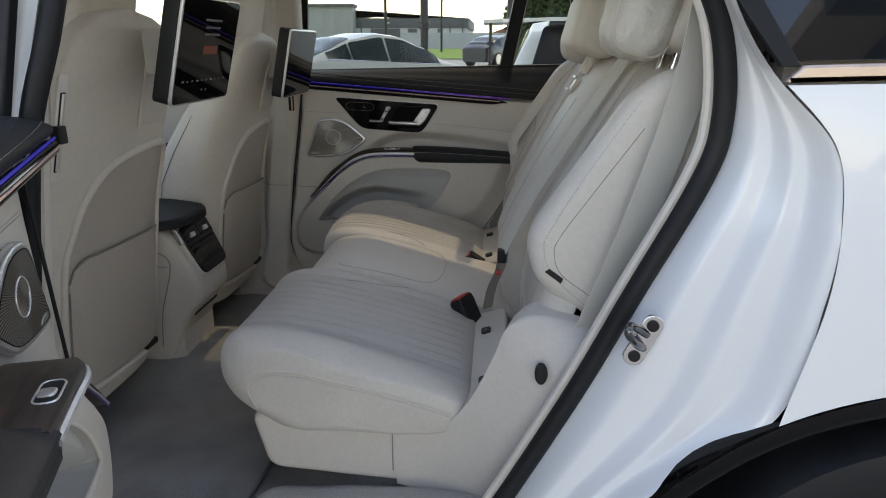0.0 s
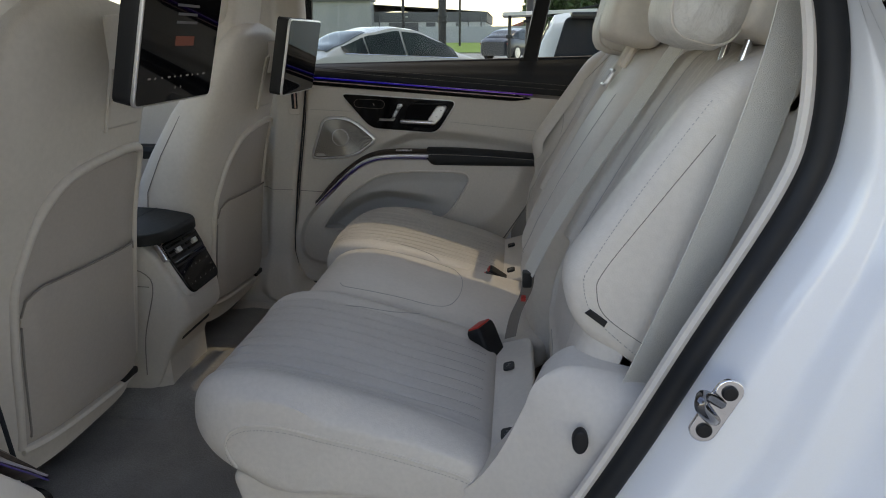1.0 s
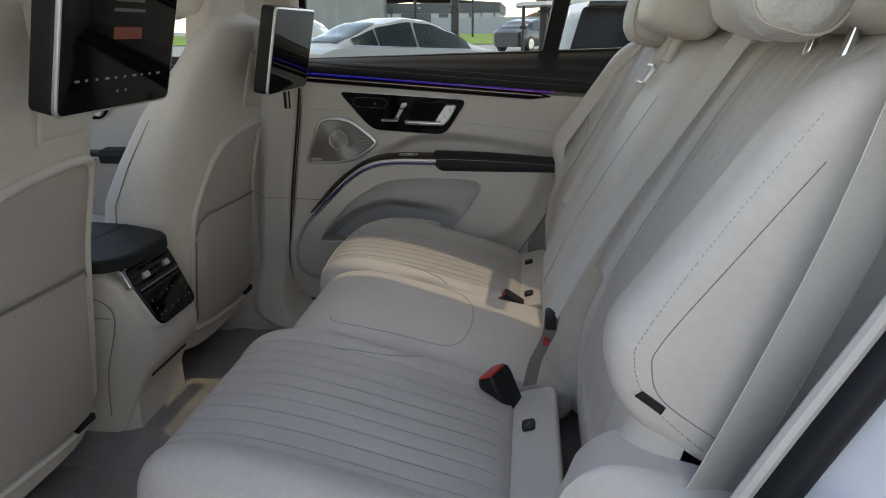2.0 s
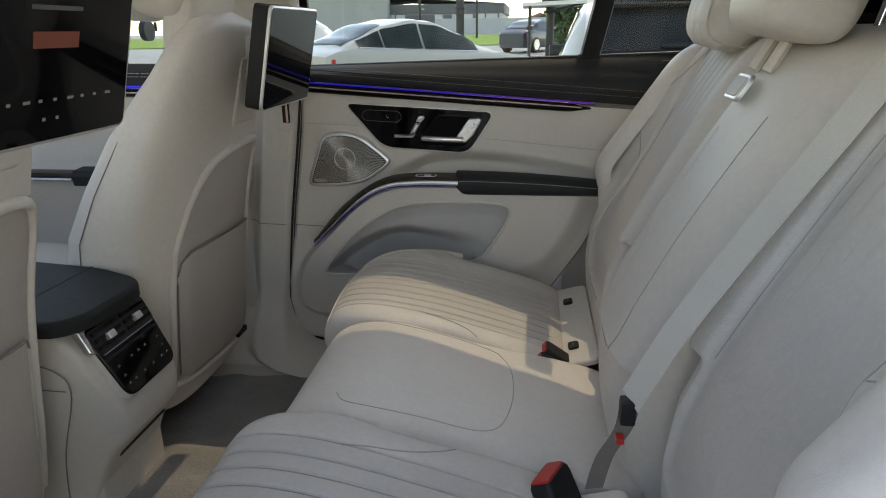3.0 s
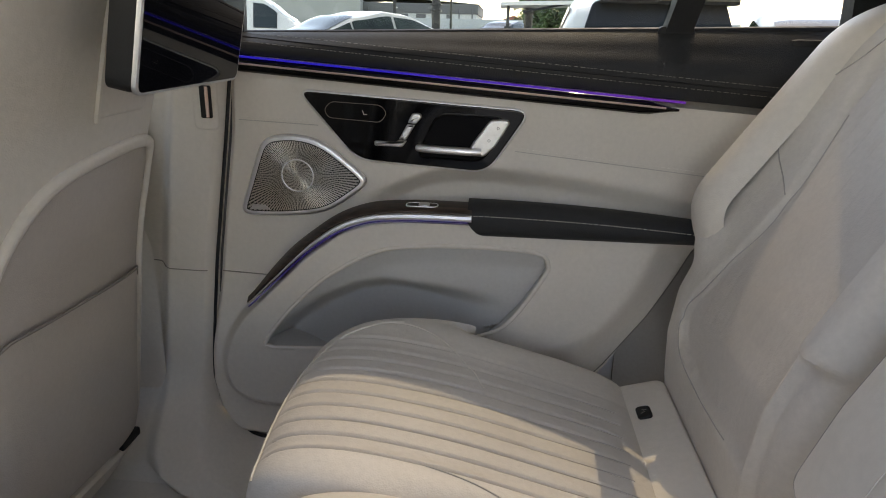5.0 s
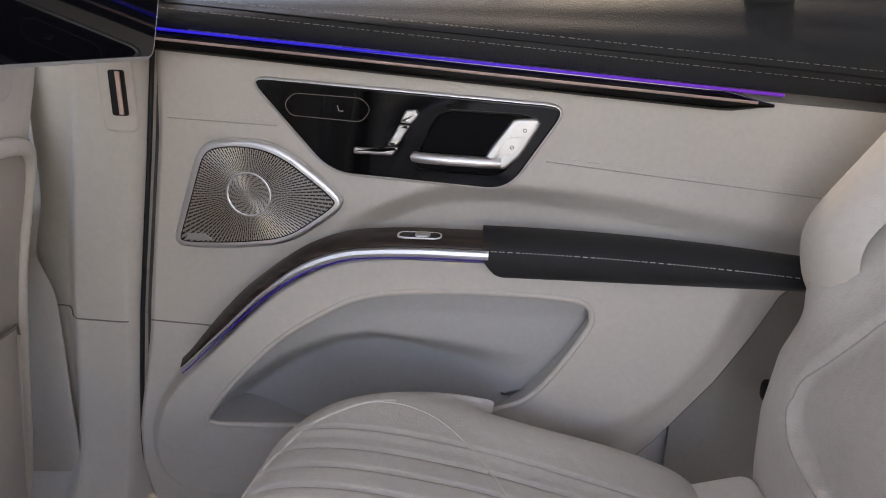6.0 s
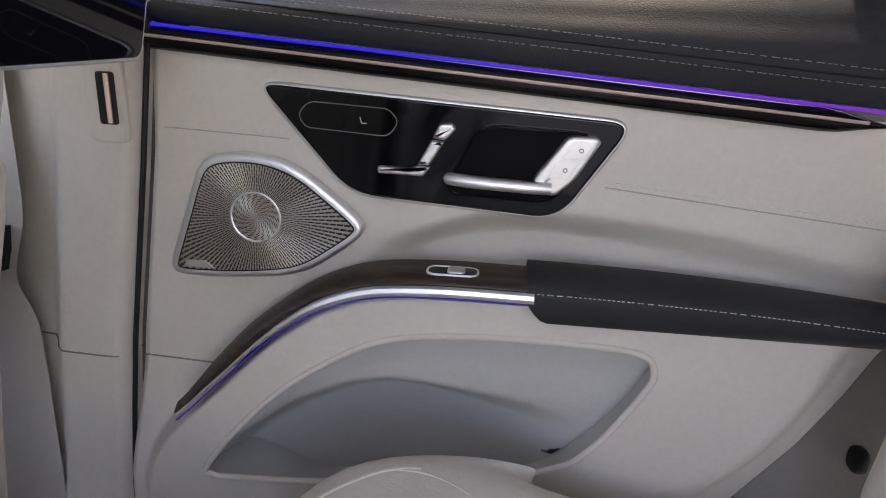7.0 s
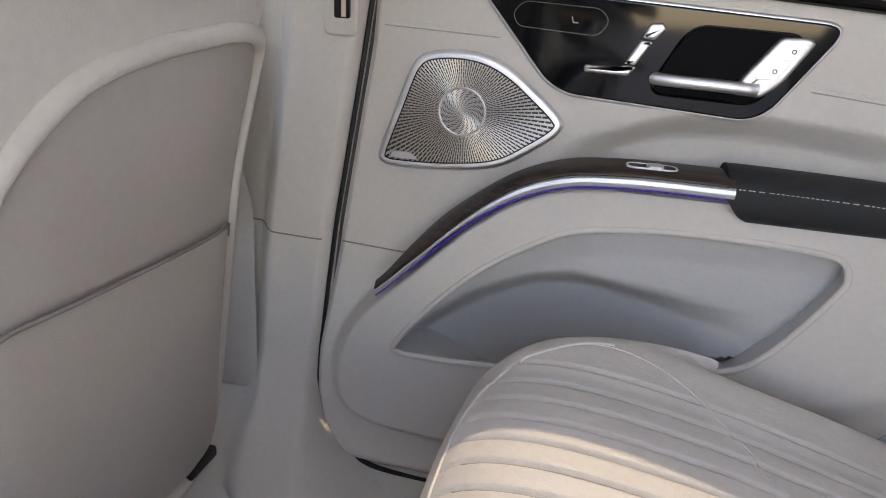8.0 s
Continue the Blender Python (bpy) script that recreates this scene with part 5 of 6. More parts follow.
    # storage slot below
    part("slot", plate(round_poly([(-0.075, 0.585), (0.09, 0.585), (0.09, 0.597), (-0.075, 0.597)], 0.004), lambda u, w, h: (-0.925 + h + 0.3 * (w - 0.55), u + 0.02, w), 0.012, 0.003), black_plastic, c, "dark slot of the storage flap")
    for s in (-1, 1):
        y = 0.02 + s * 0.1315
        part("side_seam", tube(spline([(-1.02, y, 0.82), (-0.955, y, 0.80), (-0.935, y, 0.755), (-0.975, y - s * 0.001, 0.62), (-0.99, y - s * 0.003, 0.50)], 24), 0.0014, 5), seam_mat, c)
        part("side_seam", tube([(-1.1, y, 0.765), (-0.945, y, 0.762)], 0.0012, 5), seam_mat, c)
    return c


build_console()


# ---- cabin shell ----
def floor_point(u, v):
    x, y = -2.1 + 2.3 * u, -0.80 + 1.50 * v
    tunnel = 0.06 * math.exp(-(((y - 0.02) / 0.20) ** 4)) * step(-0.30, -0.9, x)
    sill = 0.02 * step(0.62, 0.70, y)
    kick = 0.16 * step(-0.42, -0.20, x) * step(-0.66, -0.60, y)
    wave = 0.004 * noise.noise(Vector((x * 5, y * 4, 0))) + 0.002 * noise.noise(Vector((x * 14, y * 10, 3)))
    return (x, y, 0.405 + tunnel + sill + kick + wave)


solo("floor", grid_mesh(floor_point, 110, 90), carpet, "grey carpet car floor with low ripples", "floor", "structure", angle=70)
mat_poly = round_poly([(-1.12, -0.72), (-0.52, -0.72), (-0.50, -0.30), (-0.62, -0.20), (-1.12, -0.20)], 0.05)
solo("floor_mat", plate(mat_poly, lambda u, w, h: (u, w, 0.412 + h + 0.004 * noise.noise(Vector((u * 6, w * 5, 2)))), 0.010, 0.005), carpet, "grey carpet floor mat", "floor mat")


def shell_side(s):
    """Pillars and sill on one side; s is 1 for the closed side, -1 for the open one."""
    name = "pillar_trim"
    y = s * 0.80

    def pillar(u, v):
        z = 0.40 + 1.24 * v
        lo = lerp_table([(0.40, -1.16), (0.55, -1.12), (0.83, -1.10), (1.18, -1.06), (1.64, -1.0)], z)
        hi = lerp_table([(0.40, -0.50), (0.425, -0.735), (0.45, -0.804), (0.475, -0.830), (0.51, -0.850), (0.58, -0.862), (0.85, -0.8325), (1.08, -0.7955), (1.27, -0.769), (1.64, -0.735)], z)
        hi = hi if s > 0 else min(hi, -0.862 + 0.127 * step(0.55, 1.64, z))
        x = lo + (hi - lo) * u
        tumble = 0.10 * step(1.25, 1.75, z)
        foot = -0.20 * (1 - step(0.39, 0.66, z)) ** 2.2 if s > 0 else 0.0
        rnd = 0.045 * step(0.66, 0.48, u) + ((0.040 - 0.9 * foot) * (1 - math.sqrt(max(1 - ((u - 0.93) / 0.07) ** 2, 0))) if u > 0.93 else 0.0)
        yy = 0.785 - tumble + foot + rnd + 0.012 * (1 - u)
        return (x + (0.014 if s < 0 else 0), s * (yy - (0.02 if s < 0 else 0)), z)

    t = thing(name, (-0.93, s * 0.79, 0.42), "beige plastic door pillar trim curving down to the sill", "pillar", "door pillars", "structure")
    part("cover", grid_mesh(lambda u, v: pillar(1 - (1 - u) ** 1.6, v), 60, 60), soft_trim, t, "beige pillar cover", 60)
    part("joint", tube([Vector(pillar(i / 20, 0.343)) + Vector((0, -s * 0.0008, 0)) for i in range(21)], 0.0012, 5), seam_mat, t)
    zc = 1.165 if s > 0 else 1.242
    tall = 0.030 if s > 0 else 0.070
    xs = -0.815 if s > 0 else -0.762
    k, yb = (0.0, 0.786) if s > 0 else (0.27, 0.762)
    if s > 0:
        at = lambda base: (lambda u, w, h: (u + k * (w - zc), s * (base - h - 0.05 * max(w - 1.25, 0)), w))
    else:
        at = lambda base: (lambda u, w, h: (xs + k * (w - zc) + 0.765 - base + h, -0.772 - (u - xs) * 0.55, w))
    part("slot_frame", plate(round_poly([(xs - 0.026, zc - tall - 0.022), (xs + 0.022, zc - tall - 0.022), (xs + 0.022, zc + tall + 0.03), (xs - 0.026, zc + tall + 0.03)], 0.012), at(yb), 0.006, 0.003), soft_trim, t)
    part("belt_slot", plate(round_poly([(xs - 0.010, zc - tall), (xs + 0.012, zc - tall), (xs + 0.012, zc + tall), (xs - 0.010, zc + tall)], 0.004), at(yb - 0.006), 0.0025, 0.001), black_plastic, t, "black slot")
    part("slot_bar", tube([at(yb - 0.009)(xs + 0.004, zc - tall + 0.002, 0), at(yb - 0.009)(xs + 0.004, zc + tall - 0.002, 0)], 0.0034, 6), rose if s > 0 else satin, t, "thin metal bar")
    if s < 0:
        part("belt_guide", box((xs + 0.004, -0.792, zc - 0.018), (xs + 0.022, -0.768, zc + 0.014), 0.004), black_plastic, t, "black belt guide")
    part("window_post", plate([(-0.97, 1.28), (-0.765, 1.28), (-0.72, 1.66), (-0.93, 1.66)], lambda u, w, h: (u, s * (0.865 + h - 0.20 * (w - 1.28)), w), 0.02, 0.004), rubber, t, "black window post")


shell_side(1)
shell_side(-1)

solo("wheelhouse_trim", grid_mesh(lambda u, v: (0.0 + 0.50 * u, 0.862 + 0.004 * math.sin(3 * u), 0.42 + 0.80 * v), 20, 20, 0.008), shaded_trim, "wheelhouse side trim beside the bench, its beige darkened to taupe for shade", "side trim", "structure")
buffer = thing("rubber_buffer", (0.114, 0.83, 0.755), "small black rubber buffer on the side trim", "buffer")
part("cap", soft_block((0.136, 0.842, 0.738), (0.022, 0.03, 0.036), 3.0, 0, 10), black_plastic, buffer)
# side sill and lower wall on the closed side
solo("door_sill", grid_mesh(lambda u, v: (-1.05 + 1.15 * u, 0.52 + 0.305 * v, 0.402 + 0.045 * v ** 2), 40, 16), soft_trim, "beige plastic sill cover", "sill", "structure")
sill_cloth = material("pale_sill_carpet", (0.50, 0.48, 0.45), 0.95, spec=0.1, grain=0.15, scale=260, bump=0.6, bump_scale=800, stain=0.08)
def sill_point(u, v):
    x = -1.0 + 1.15 * u
    inner = -0.785 + 0.135 * step(-0.535, -0.45, x)
    y = -0.93 + (inner + 0.93) * v
    z = 0.405 + 0.075 * math.sin(math.pi * min(v * 0.9, 1)) ** 0.7 + 0.02 * step(-0.5, -0.1, x)
    return (x, y, z + 0.003 * noise.noise(Vector((x * 9, y * 9, 1))))


solo("sill_backing", box((-0.95, 0.846, 0.36), (0.12, 0.866, 0.52), 0.004), rubber, "black rubber backing under the closed door", "sill", "structure")
solo("near_sill", grid_mesh(sill_point, 60, 20), sill_cloth, "pale grey carpeted door sill edge", "sill", "structure", angle=70)


# front door on the closed side, seen past the front seat
def build_front_door():
    d = thing("front_door", (-1.9, 0.90, 0.43), "closed front car door with beige trim and charcoal belt pad", "car door")
    part("trim_panel", grid_mesh(lambda u, v: (-2.1 + 1.13 * u, 0.80 + 0.02 * v - 0.03 * math.exp(-((0.45 + 0.78 * v - 0.93) / 0.05) ** 2), 0.45 + 0.78 * v), 30, 40), soft_trim, d, "beige door trim", 60)
    part("belt_pad", grid_mesh(lambda u, v: (-2.1 + 1.13 * u, 0.812 + 0.05 * v ** 2, 1.235 + 0.062 * v + 0.03 * (1 - u) * 0.5), 20, 10), dark_leather, d, "charcoal leather belt pad", 60)
    for v in (0.4, 0.55):
        part("belt_stitching", stitches([(-2.1 + 1.13 * i / 60, 0.810 + 0.05 * v ** 2, 1.236 + 0.062 * v + 0.015 * (1 - i / 60)) for i in range(61)], 0.005, 0.003, 0.0009), thread, d)
    part("ambient_strip", tube([(-2.1 + 1.13 * i / 20, 0.806, 1.232 + 0.015 * (1 - i / 20)) for i in range(21)], 0.0036, 6), glow("ambient_blue", (0.012, 0.008, 0.95), 0.22), d, "glowing blue ambient strip")
    part("gloss_inlay", tube([(-2.1 + 1.13 * i / 20, 0.812, 1.214 + 0.015 * (1 - i / 20)) for i in range(21)], 0.013, 8), black_gloss, d)
    part("rose_strip", tube([(-2.1 + 1.13 * i / 20, 0.7985, 1.216 + 0.015 * (1 - i / 20)) for i in range(21)], 0.0024, 6), rose, d)
    up = lambda base: (lambda u, w, h: (u, base - h, w))
    pan = round_poly([(-1.86, 1.20), (-1.425, 1.188), (-1.50, 1.085), (-1.75, 1.10)], 0.034, 8)
    part("panel_rim", plate(pan, up(0.815), 0.009, 0.003), satin, d)
    part("control_panel", plate(inset(ccw(pan), 0.0035), up(0.815), 0.0115, 0.002), black_gloss, d, "gloss black control panel")
    part("pull_blade", plate(round_poly([(-1.545, 1.105), (-1.505, 1.10), (-1.463, 1.165), (-1.468, 1.172), (-1.495, 1.173)], 0.008), up(0.804), 0.016, 0.004), satin, d, "satin metal handle blade")
    part("armrest_pad", loft([[Vector((x, y, z)) for y, z in ((0.79, 0.94), (0.745, 0.945), (0.738, 0.975), (0.75, 0.99), (0.80, 0.995))] for x in (-1.50, -1.3, -1.1, -0.98)]), dark_leather, d, "charcoal armrest pad")
    part("chrome_edge", tube([(-2.0, 0.74, 0.965), (-1.5, 0.74, 0.965)], 0.005, 6), satin, d)
    part("wood_armrest", box((-2.0, 0.742, 0.968), (-1.5, 0.80, 0.985), 0.004), wood, d, "dark wood armrest")
    part("door_shell", box((-2.1, 0.865, 0.43), (-0.97, 0.93, 1.28), 0.01), paint, d, "white painted door shell")


build_front_door()


# roof, rear side walls and closing panels
def roof_point(u, v, lift=0.0):
    x, y = -1.45 + 3.55 * u, -0.70 + 1.40 * v
    return (x, y, 1.690 + 0.03 * (1 - (y / 0.7) ** 2) - 0.03 * step(-1.1, -1.45, x) - 0.06 * step(1.0, 2.1, x) + lift)


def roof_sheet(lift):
    """Roof layer with the opening of the added glass roof left free."""
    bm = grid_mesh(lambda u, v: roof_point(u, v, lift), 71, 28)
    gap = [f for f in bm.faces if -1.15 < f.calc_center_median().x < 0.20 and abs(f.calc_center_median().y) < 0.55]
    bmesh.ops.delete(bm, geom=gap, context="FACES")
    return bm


solo("ceiling", roof_sheet(0.0), headliner, "beige cloth headliner round the added roof opening", "ceiling", "structure", angle=70)


def blind_material():
    """Pale roller-blind cloth, unseen, added to pass soft daylight on to the seats."""
    m = material("added_blind_cloth", (0.62, 0.60, 0.56), 0.9, spec=0.1, grain=0.05, scale=400, bump=0.2, bump_scale=900)
    nt = m.node_tree
    tl, mx = nt.nodes.new("ShaderNodeBsdfTranslucent"), nt.nodes.new("ShaderNodeMixShader")
    tl.inputs[0].default_value = (0.62, 0.60, 0.56, 1)
    mx.inputs[0].default_value = 0.42
    nt.links.new(nt.nodes["Principled BSDF"].outputs[0], mx.inputs[1])
    nt.links.new(tl.outputs[0], mx.inputs[2])
    nt.links.new(mx.outputs[0], nt.nodes["Material Output"].inputs[0])
    return m


# Unseen glass roof and blind, added as soft top light for the seats.
gr = thing("window_7", (-0.5, 0, 1.72), "unseen glass roof panel with a pale blind, added for soft light on the seats", "window", "", "structure")
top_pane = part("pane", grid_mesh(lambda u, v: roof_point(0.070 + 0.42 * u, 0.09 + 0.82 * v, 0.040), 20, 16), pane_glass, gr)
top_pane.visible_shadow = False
part("blind", grid_mesh(lambda u, v: roof_point(0.070 + 0.42 * u, 0.09 + 0.82 * v, 0.006), 20, 16), blind_material(), gr, "pale cloth added to spread soft daylight below")
ws = thing("windscreen", (-2.0, 0, 1.2), "clear raked windscreen glass", "window", "", "structure")
glass = part("pane", grid_mesh(lambda u, v: (-1.46 - 1.1 * v, -0.68 + 1.36 * u, 1.68 - 0.49 * v), 4, 8, 0.004), pane_glass, ws)
glass.visible_shadow = False
solo("roof_skin", roof_sheet(0.035), paint, "white car roof round the added glass panel", "roof", "structure", angle=70)


for s in (-1, 1):
    solo("roof_rail", grid_mesh(lambda u, v: (-2.0 + 4.1 * u, s * (0.70 + 0.075 * v), 1.715 - 0.03 * v - 0.02 * v * v - 0.10 * step(-1.2, -2.1, -2.0 + 4.1 * u)), 30, 6, 0.03), headliner, "beige roof rail cover", "roof rail", "structure")
    # rear quarter trim with its window
    q = lambda x0, x1, z0, z1, nm: solo(nm, box((x0, min(s * 0.78, s * 0.82), z0), (x1, max(s * 0.78, s * 0.82), z1), 0.006), soft_trim, "beige rear side trim", "side trim", "structure")
    q(0.46, 2.05, 0.42, 1.335, "quarter_trim")
    q(0.44, 0.62, 1.335, 1.68, "quarter_trim")
    q(1.50, 2.05, 1.335, 1.68, "quarter_trim")
solo("tailgate", grid_mesh(lambda u, v: (2.08, -0.82 + 1.64 * u, 0.42 + 0.90 * v), 4, 4, 0.04), soft_trim, "beige inner tailgate cover", "tailgate", "structure")
for s in (-1, 1):
    w = thing("window_4" if s > 0 else "window_5", (1.0, s * 0.80, 1.335), "dark privacy glass rear side window", "window", "", "structure")
    part("pane", box((0.60, min(s * 0.792, s * 0.802), 1.32), (1.52, max(s * 0.792, s * 0.802), 1.61), 0.002), privacy_glass, w)
w = thing("window_6", (2.08, 0, 1.32), "dark tailgate window glass", "window", "", "structure")
part("pane", grid_mesh(lambda u, v: (2.06 - 0.12 * v, -0.80 + 1.60 * u, 1.31 + 0.30 * v), 6, 4, 0.006), privacy_glass, w)
solo("dashboard", loft([[Vector((x, y, z)) for x, z in ((-2.05, 0.45), (-2.0, 1.05), (-2.12, 1.16), (-2.50, 1.18), (-2.55, 0.45))] for y in (-0.80, -0.4, 0, 0.4, 0.80)]), dark_leather, "dark dashboard across the cabin", "dashboard", "structure")
solo("load_floor", box((0.35, -0.80, 0.72), (2.05, 0.80, 0.76), 0.005), carpet, "grey carpeted load floor", "floor", "structure")

# windows on the closed side
dv = thing("window_divider", (0.06, 0.87, 1.30), "black upright window divider bar", "window frame", "", "structure")
part("bar", loft([[Vector((0.02 + 0.06 * f + a, 0.868 - 0.115 * f + b, 1.285 + 0.32 * f)) for a, b in ((0, 0), (0.048, 0), (0.052, 0.02), (0.026, 0.03), (-0.004, 0.02))] for f in (0, 0.25, 0.5, 0.75, 1)]), rubber, dv)
part("foot", plate(round_poly([(0.008, -0.008), (0.082, -0.008), (0.076, 0.02), (0.014, 0.02)], 0.008), lambda u, w, h: (u, 0.858 + 0.02 - h, 1.297 + w), 0.018, 0.004), rubber, dv)
rp = thing("rear_pillar", (0.36, 0.85, 1.30), "black rear window pillar cover", "pillar", "", "structure")
part("cover", loft([[Vector((0.332 - 0.07 * f + a, 0.850 - 0.10 * f + b, 1.26 + 0.40 * f)) for a, b in ((0, 0.02), (0.0, -0.02), (0.10, -0.04), (0.17, -0.03), (0.17, 0.04))] for f in (0, 0.25, 0.5, 0.75, 1)]), rubber, rp)
part("lower_cover", box((0.24, 0.842, 1.05), (0.50, 0.875, 1.30), 0.012), dark_leather, rp, "charcoal lower cover")


def pane(name, x0, x1, z0, z1, s, y=0.885, mat=None, label="clear side window pane"):
    w = thing(name, ((x0 + x1) / 2, s * y, z0), label, "window", "", "structure")
    ob = part("pane", grid_mesh(lambda u, v: (x0 + (x1 - x0) * u, s * (y - 0.33 * (z0 + (z1 - z0) * v - z0)), z0 + (z1 - z0) * v), 2, 4, 0.004), mat or pane_glass, w)
    ob.visible_shadow = False
    return w


pane("window_1", -0.80, 0.03, 1.29, 1.67, 1)
pane("window_2", 0.07, 0.33, 1.30, 1.67, 1)
pane("window_3", -1.95, -0.96, 1.29, 1.67, 1)


# ---- near side of the body: door opening, flange, quarter panel, wheel ----
OPENING = [(0.245, 1.63), (0.332, 1.478), (0.367, 1.394), (0.380, 1.277), (0.361, 1.182), (0.27, 0.983), (0.18, 0.786), (0.048, 0.53), (-0.03, 0.40)]
SHUT = [(0.255, 1.62), (0.325, 1.455), (0.385, 1.362), (0.478, 1.262), (0.500, 1.165), (0.497, 1.03), (0.455, 0.838), (0.265, 0.672), (0.15, 0.50)]
AXLE = Vector((0.745, 0, 0.32))


def build_body_side():
    b = thing("car_body_side", (0.5, -0.93, 0.45), "glossy white car body side with open door frame", "car body")
    n = 90
    a_line = spline([(x, z, 0) for x, z in OPENING], n + 1)
    s_line = spline([(x, z, 0) for x, z in SHUT], n + 1)
    depth = [(0.0, -0.800), (0.06, -0.822), (0.13, -0.852), (0.17, -0.860), (0.40, -0.867), (0.46, -0.870), (0.49, -0.882), (0.525, -0.895), (0.56, -0.898), (0.74, -0.900), (0.80, -0.903), (0.83, -0.914), (0.88, -0.934), (0.915, -0.943), (0.95, -0.945), (0.975, -0.949), (1.0, -0.950)]

    def flange(u, v):
        i = min(int(round(u * n)), n)
        a, s = a_line[i], s_line[i]
        k = v
        x, z = a.x + (s.x - a.x) * k, a.y + (s.y - a.y) * k
        wide = min(1.0, (Vector((a.x, a.y)) - Vector((s.x, s.y))).length / 0.16)
        soft = sum(lerp_table(depth, min(max(v + 0.02 * q, 0.0), 1.0)) for q in range(-3, 4)) / 7
        y = -0.800 + (soft + 0.800) * (0.75 + 0.25 * wide)
        return (x, y, z)

    part("door_frame", grid_mesh(flange, n, 80), paint, b, "white painted door frame flange", 60)
    seal = [Vector((p.x - 0.014, -0.805, p.y + 0.006)) for p in a_line]
    part("door_seal", tube(seal, 0.0175, 12), rubber, b, "thick black rubber door seal")
    part("seal_lip", tube([p + Vector((-0.023, 0.008, 0.007)) for p in seal], 0.0085, 8), soft_trim, b, "beige seal lip")

    def inner(u, v):
        p = seal[min(int(round(u * n)), n)]
        return (p.x - 0.012 + 0.13 * v, p.y + 0.015 + 0.12 * v, p.z)

    part("pillar_lining", grid_mesh(inner, n, 8), lining, b, "taupe pillar lining", 60)
    # quarter panel round the wheel
    arch = [AXLE + 0.592 * Vector((math.cos(t), 0, math.sin(t))) for t in [radians(119.5 - 119 * i / 40) for i in range(41)]]
    left = [p for p in spline([(0.455, 0.838, 0), (0.497, 1.03, 0), (0.500, 1.165, 0), (0.478, 1.262, 0), (0.405, 1.342, 0)], 31)]

    def quarter(u, v):
        lo = arch[min(int(round(u * 40)), 40)]
        hi = Vector((0.405 + 1.25 * u, 0, 1.342 + 0.03 * u))
        p = lo + (hi - lo) * v
        q = left[min(int(round(v * 30)), 30)]
        base = arch[0] + (Vector((0.405, 0, 1.342)) - arch[0]) * v
        p = p + (Vector((q.x, 0, q.y)) - base) * (1 - u) ** 3
        y = -0.950 - 0.030 * math.sin(math.pi * min(v * 1.1, 1)) * step(0, 0.25, u) + 0.02 * v * v - 0.015 * (1 - v) ** 3
        return (p.x, y, p.z)

    part("quarter_panel", grid_mesh(quarter, 40, 30), paint, b, "glossy white quarter panel", 60)
    # black arch lip
    rings = []
    for i in range(61):
        t = radians(212 - 200 * i / 60)
        c, s = math.cos(t), math.sin(t)
        out = -0.958 if i > 24 else -0.905 - 0.053 * step(10, 24, i)
        rings.append([Vector((AXLE.x + r * c, y, AXLE.z + r * s)) for r, y in ((0.592, out + 0.004), (0.588, out - 0.006), (0.568, out - 0.008), (0.553, out), (0.548, out + 0.10), (0.590, out + 0.10))])
    part("arch_lip", loft(rings), black_gloss, b, "gloss black wheel arch lip", 50)
    rings = [[Vector((AXLE.x + 0.555 * math.cos(t), y, AXLE.z + 0.555 * math.sin(t))) for y in (-0.89, -0.60, -0.45)] for t in [radians(215 - 210 * i / 40) for i in range(41)]]
    part("arch_liner", loft(rings, False, None, False), black_plastic, b, "black wheel arch liner")
    # window over the panel
    gl = round_poly([(0.418, 1.372), (1.5, 1.405), (1.5, 1.60), (0.30, 1.60), (0.335, 1.485)], 0.01)
    part("quarter_window", plate(gl, lambda u, w, h: (u, -0.905 - h + 0.30 * (w - 1.37), w), 0.006, 0.001), privacy_glass, b, "dark privacy glass quarter window")
    post = [(0.264, 1.605), (0.336, 1.450), (0.398, 1.366), (0.424, 1.366), (0.418, 1.376), (0.352, 1.480), (0.300, 1.605)]
    part("window_post", plate(post, lambda u, w, h: (u, -0.905 - h + 0.22 * (w - 1.37), w), 0.014, 0.002), rubber, b, "black window frame")
    part("window_trim", plate(round_poly([(0.403, 1.346), (1.5, 1.380), (1.5, 1.402), (0.425, 1.368)], 0.004), lambda u, w, h: (u, -0.925 - h + 0.012, w), 0.014, 0.004), champagne, b, "champagne metal window trim")
    # inner wheelhouse cover beside the seat
    crown = spline([(-0.182, 0.598, 0), (-0.108, 0.618, 0), (-0.061, 0.657, 0), (-0.016, 0.731, 0), (0.022, 0.820, 0), (0.042, 0.872, 0), (0.088, 0.904, 0), (0.163, 0.897, 0), (0.225, 0.880, 0)], 61)
    hem = spline([(-0.182, 0.478, 0), (-0.10, 0.462, 0), (-0.030, 0.452, 0), (0.020, 0.510, 0), (0.072, 0.610, 0), (0.125, 0.715, 0), (0.172, 0.805, 0), (0.205, 0.860, 0), (0.228, 0.872, 0)], 61)

    def fairing(u, v):
        i = int(round(u * 60))
        t, h = crown[i], hem[i]
        k = max((v - 0.25) / 0.75, 0.0)
        x, z = t.x + (h.x - t.x) * k, t.y + (h.y - t.y) * k
        a = math.pi / 2 * min(v / 0.25, 1.0)
        out = 0.672 + 0.046 * step(0.05, 0.45, u) + 0.075 * step(0.2, 0.75, u) * k ** 0.8
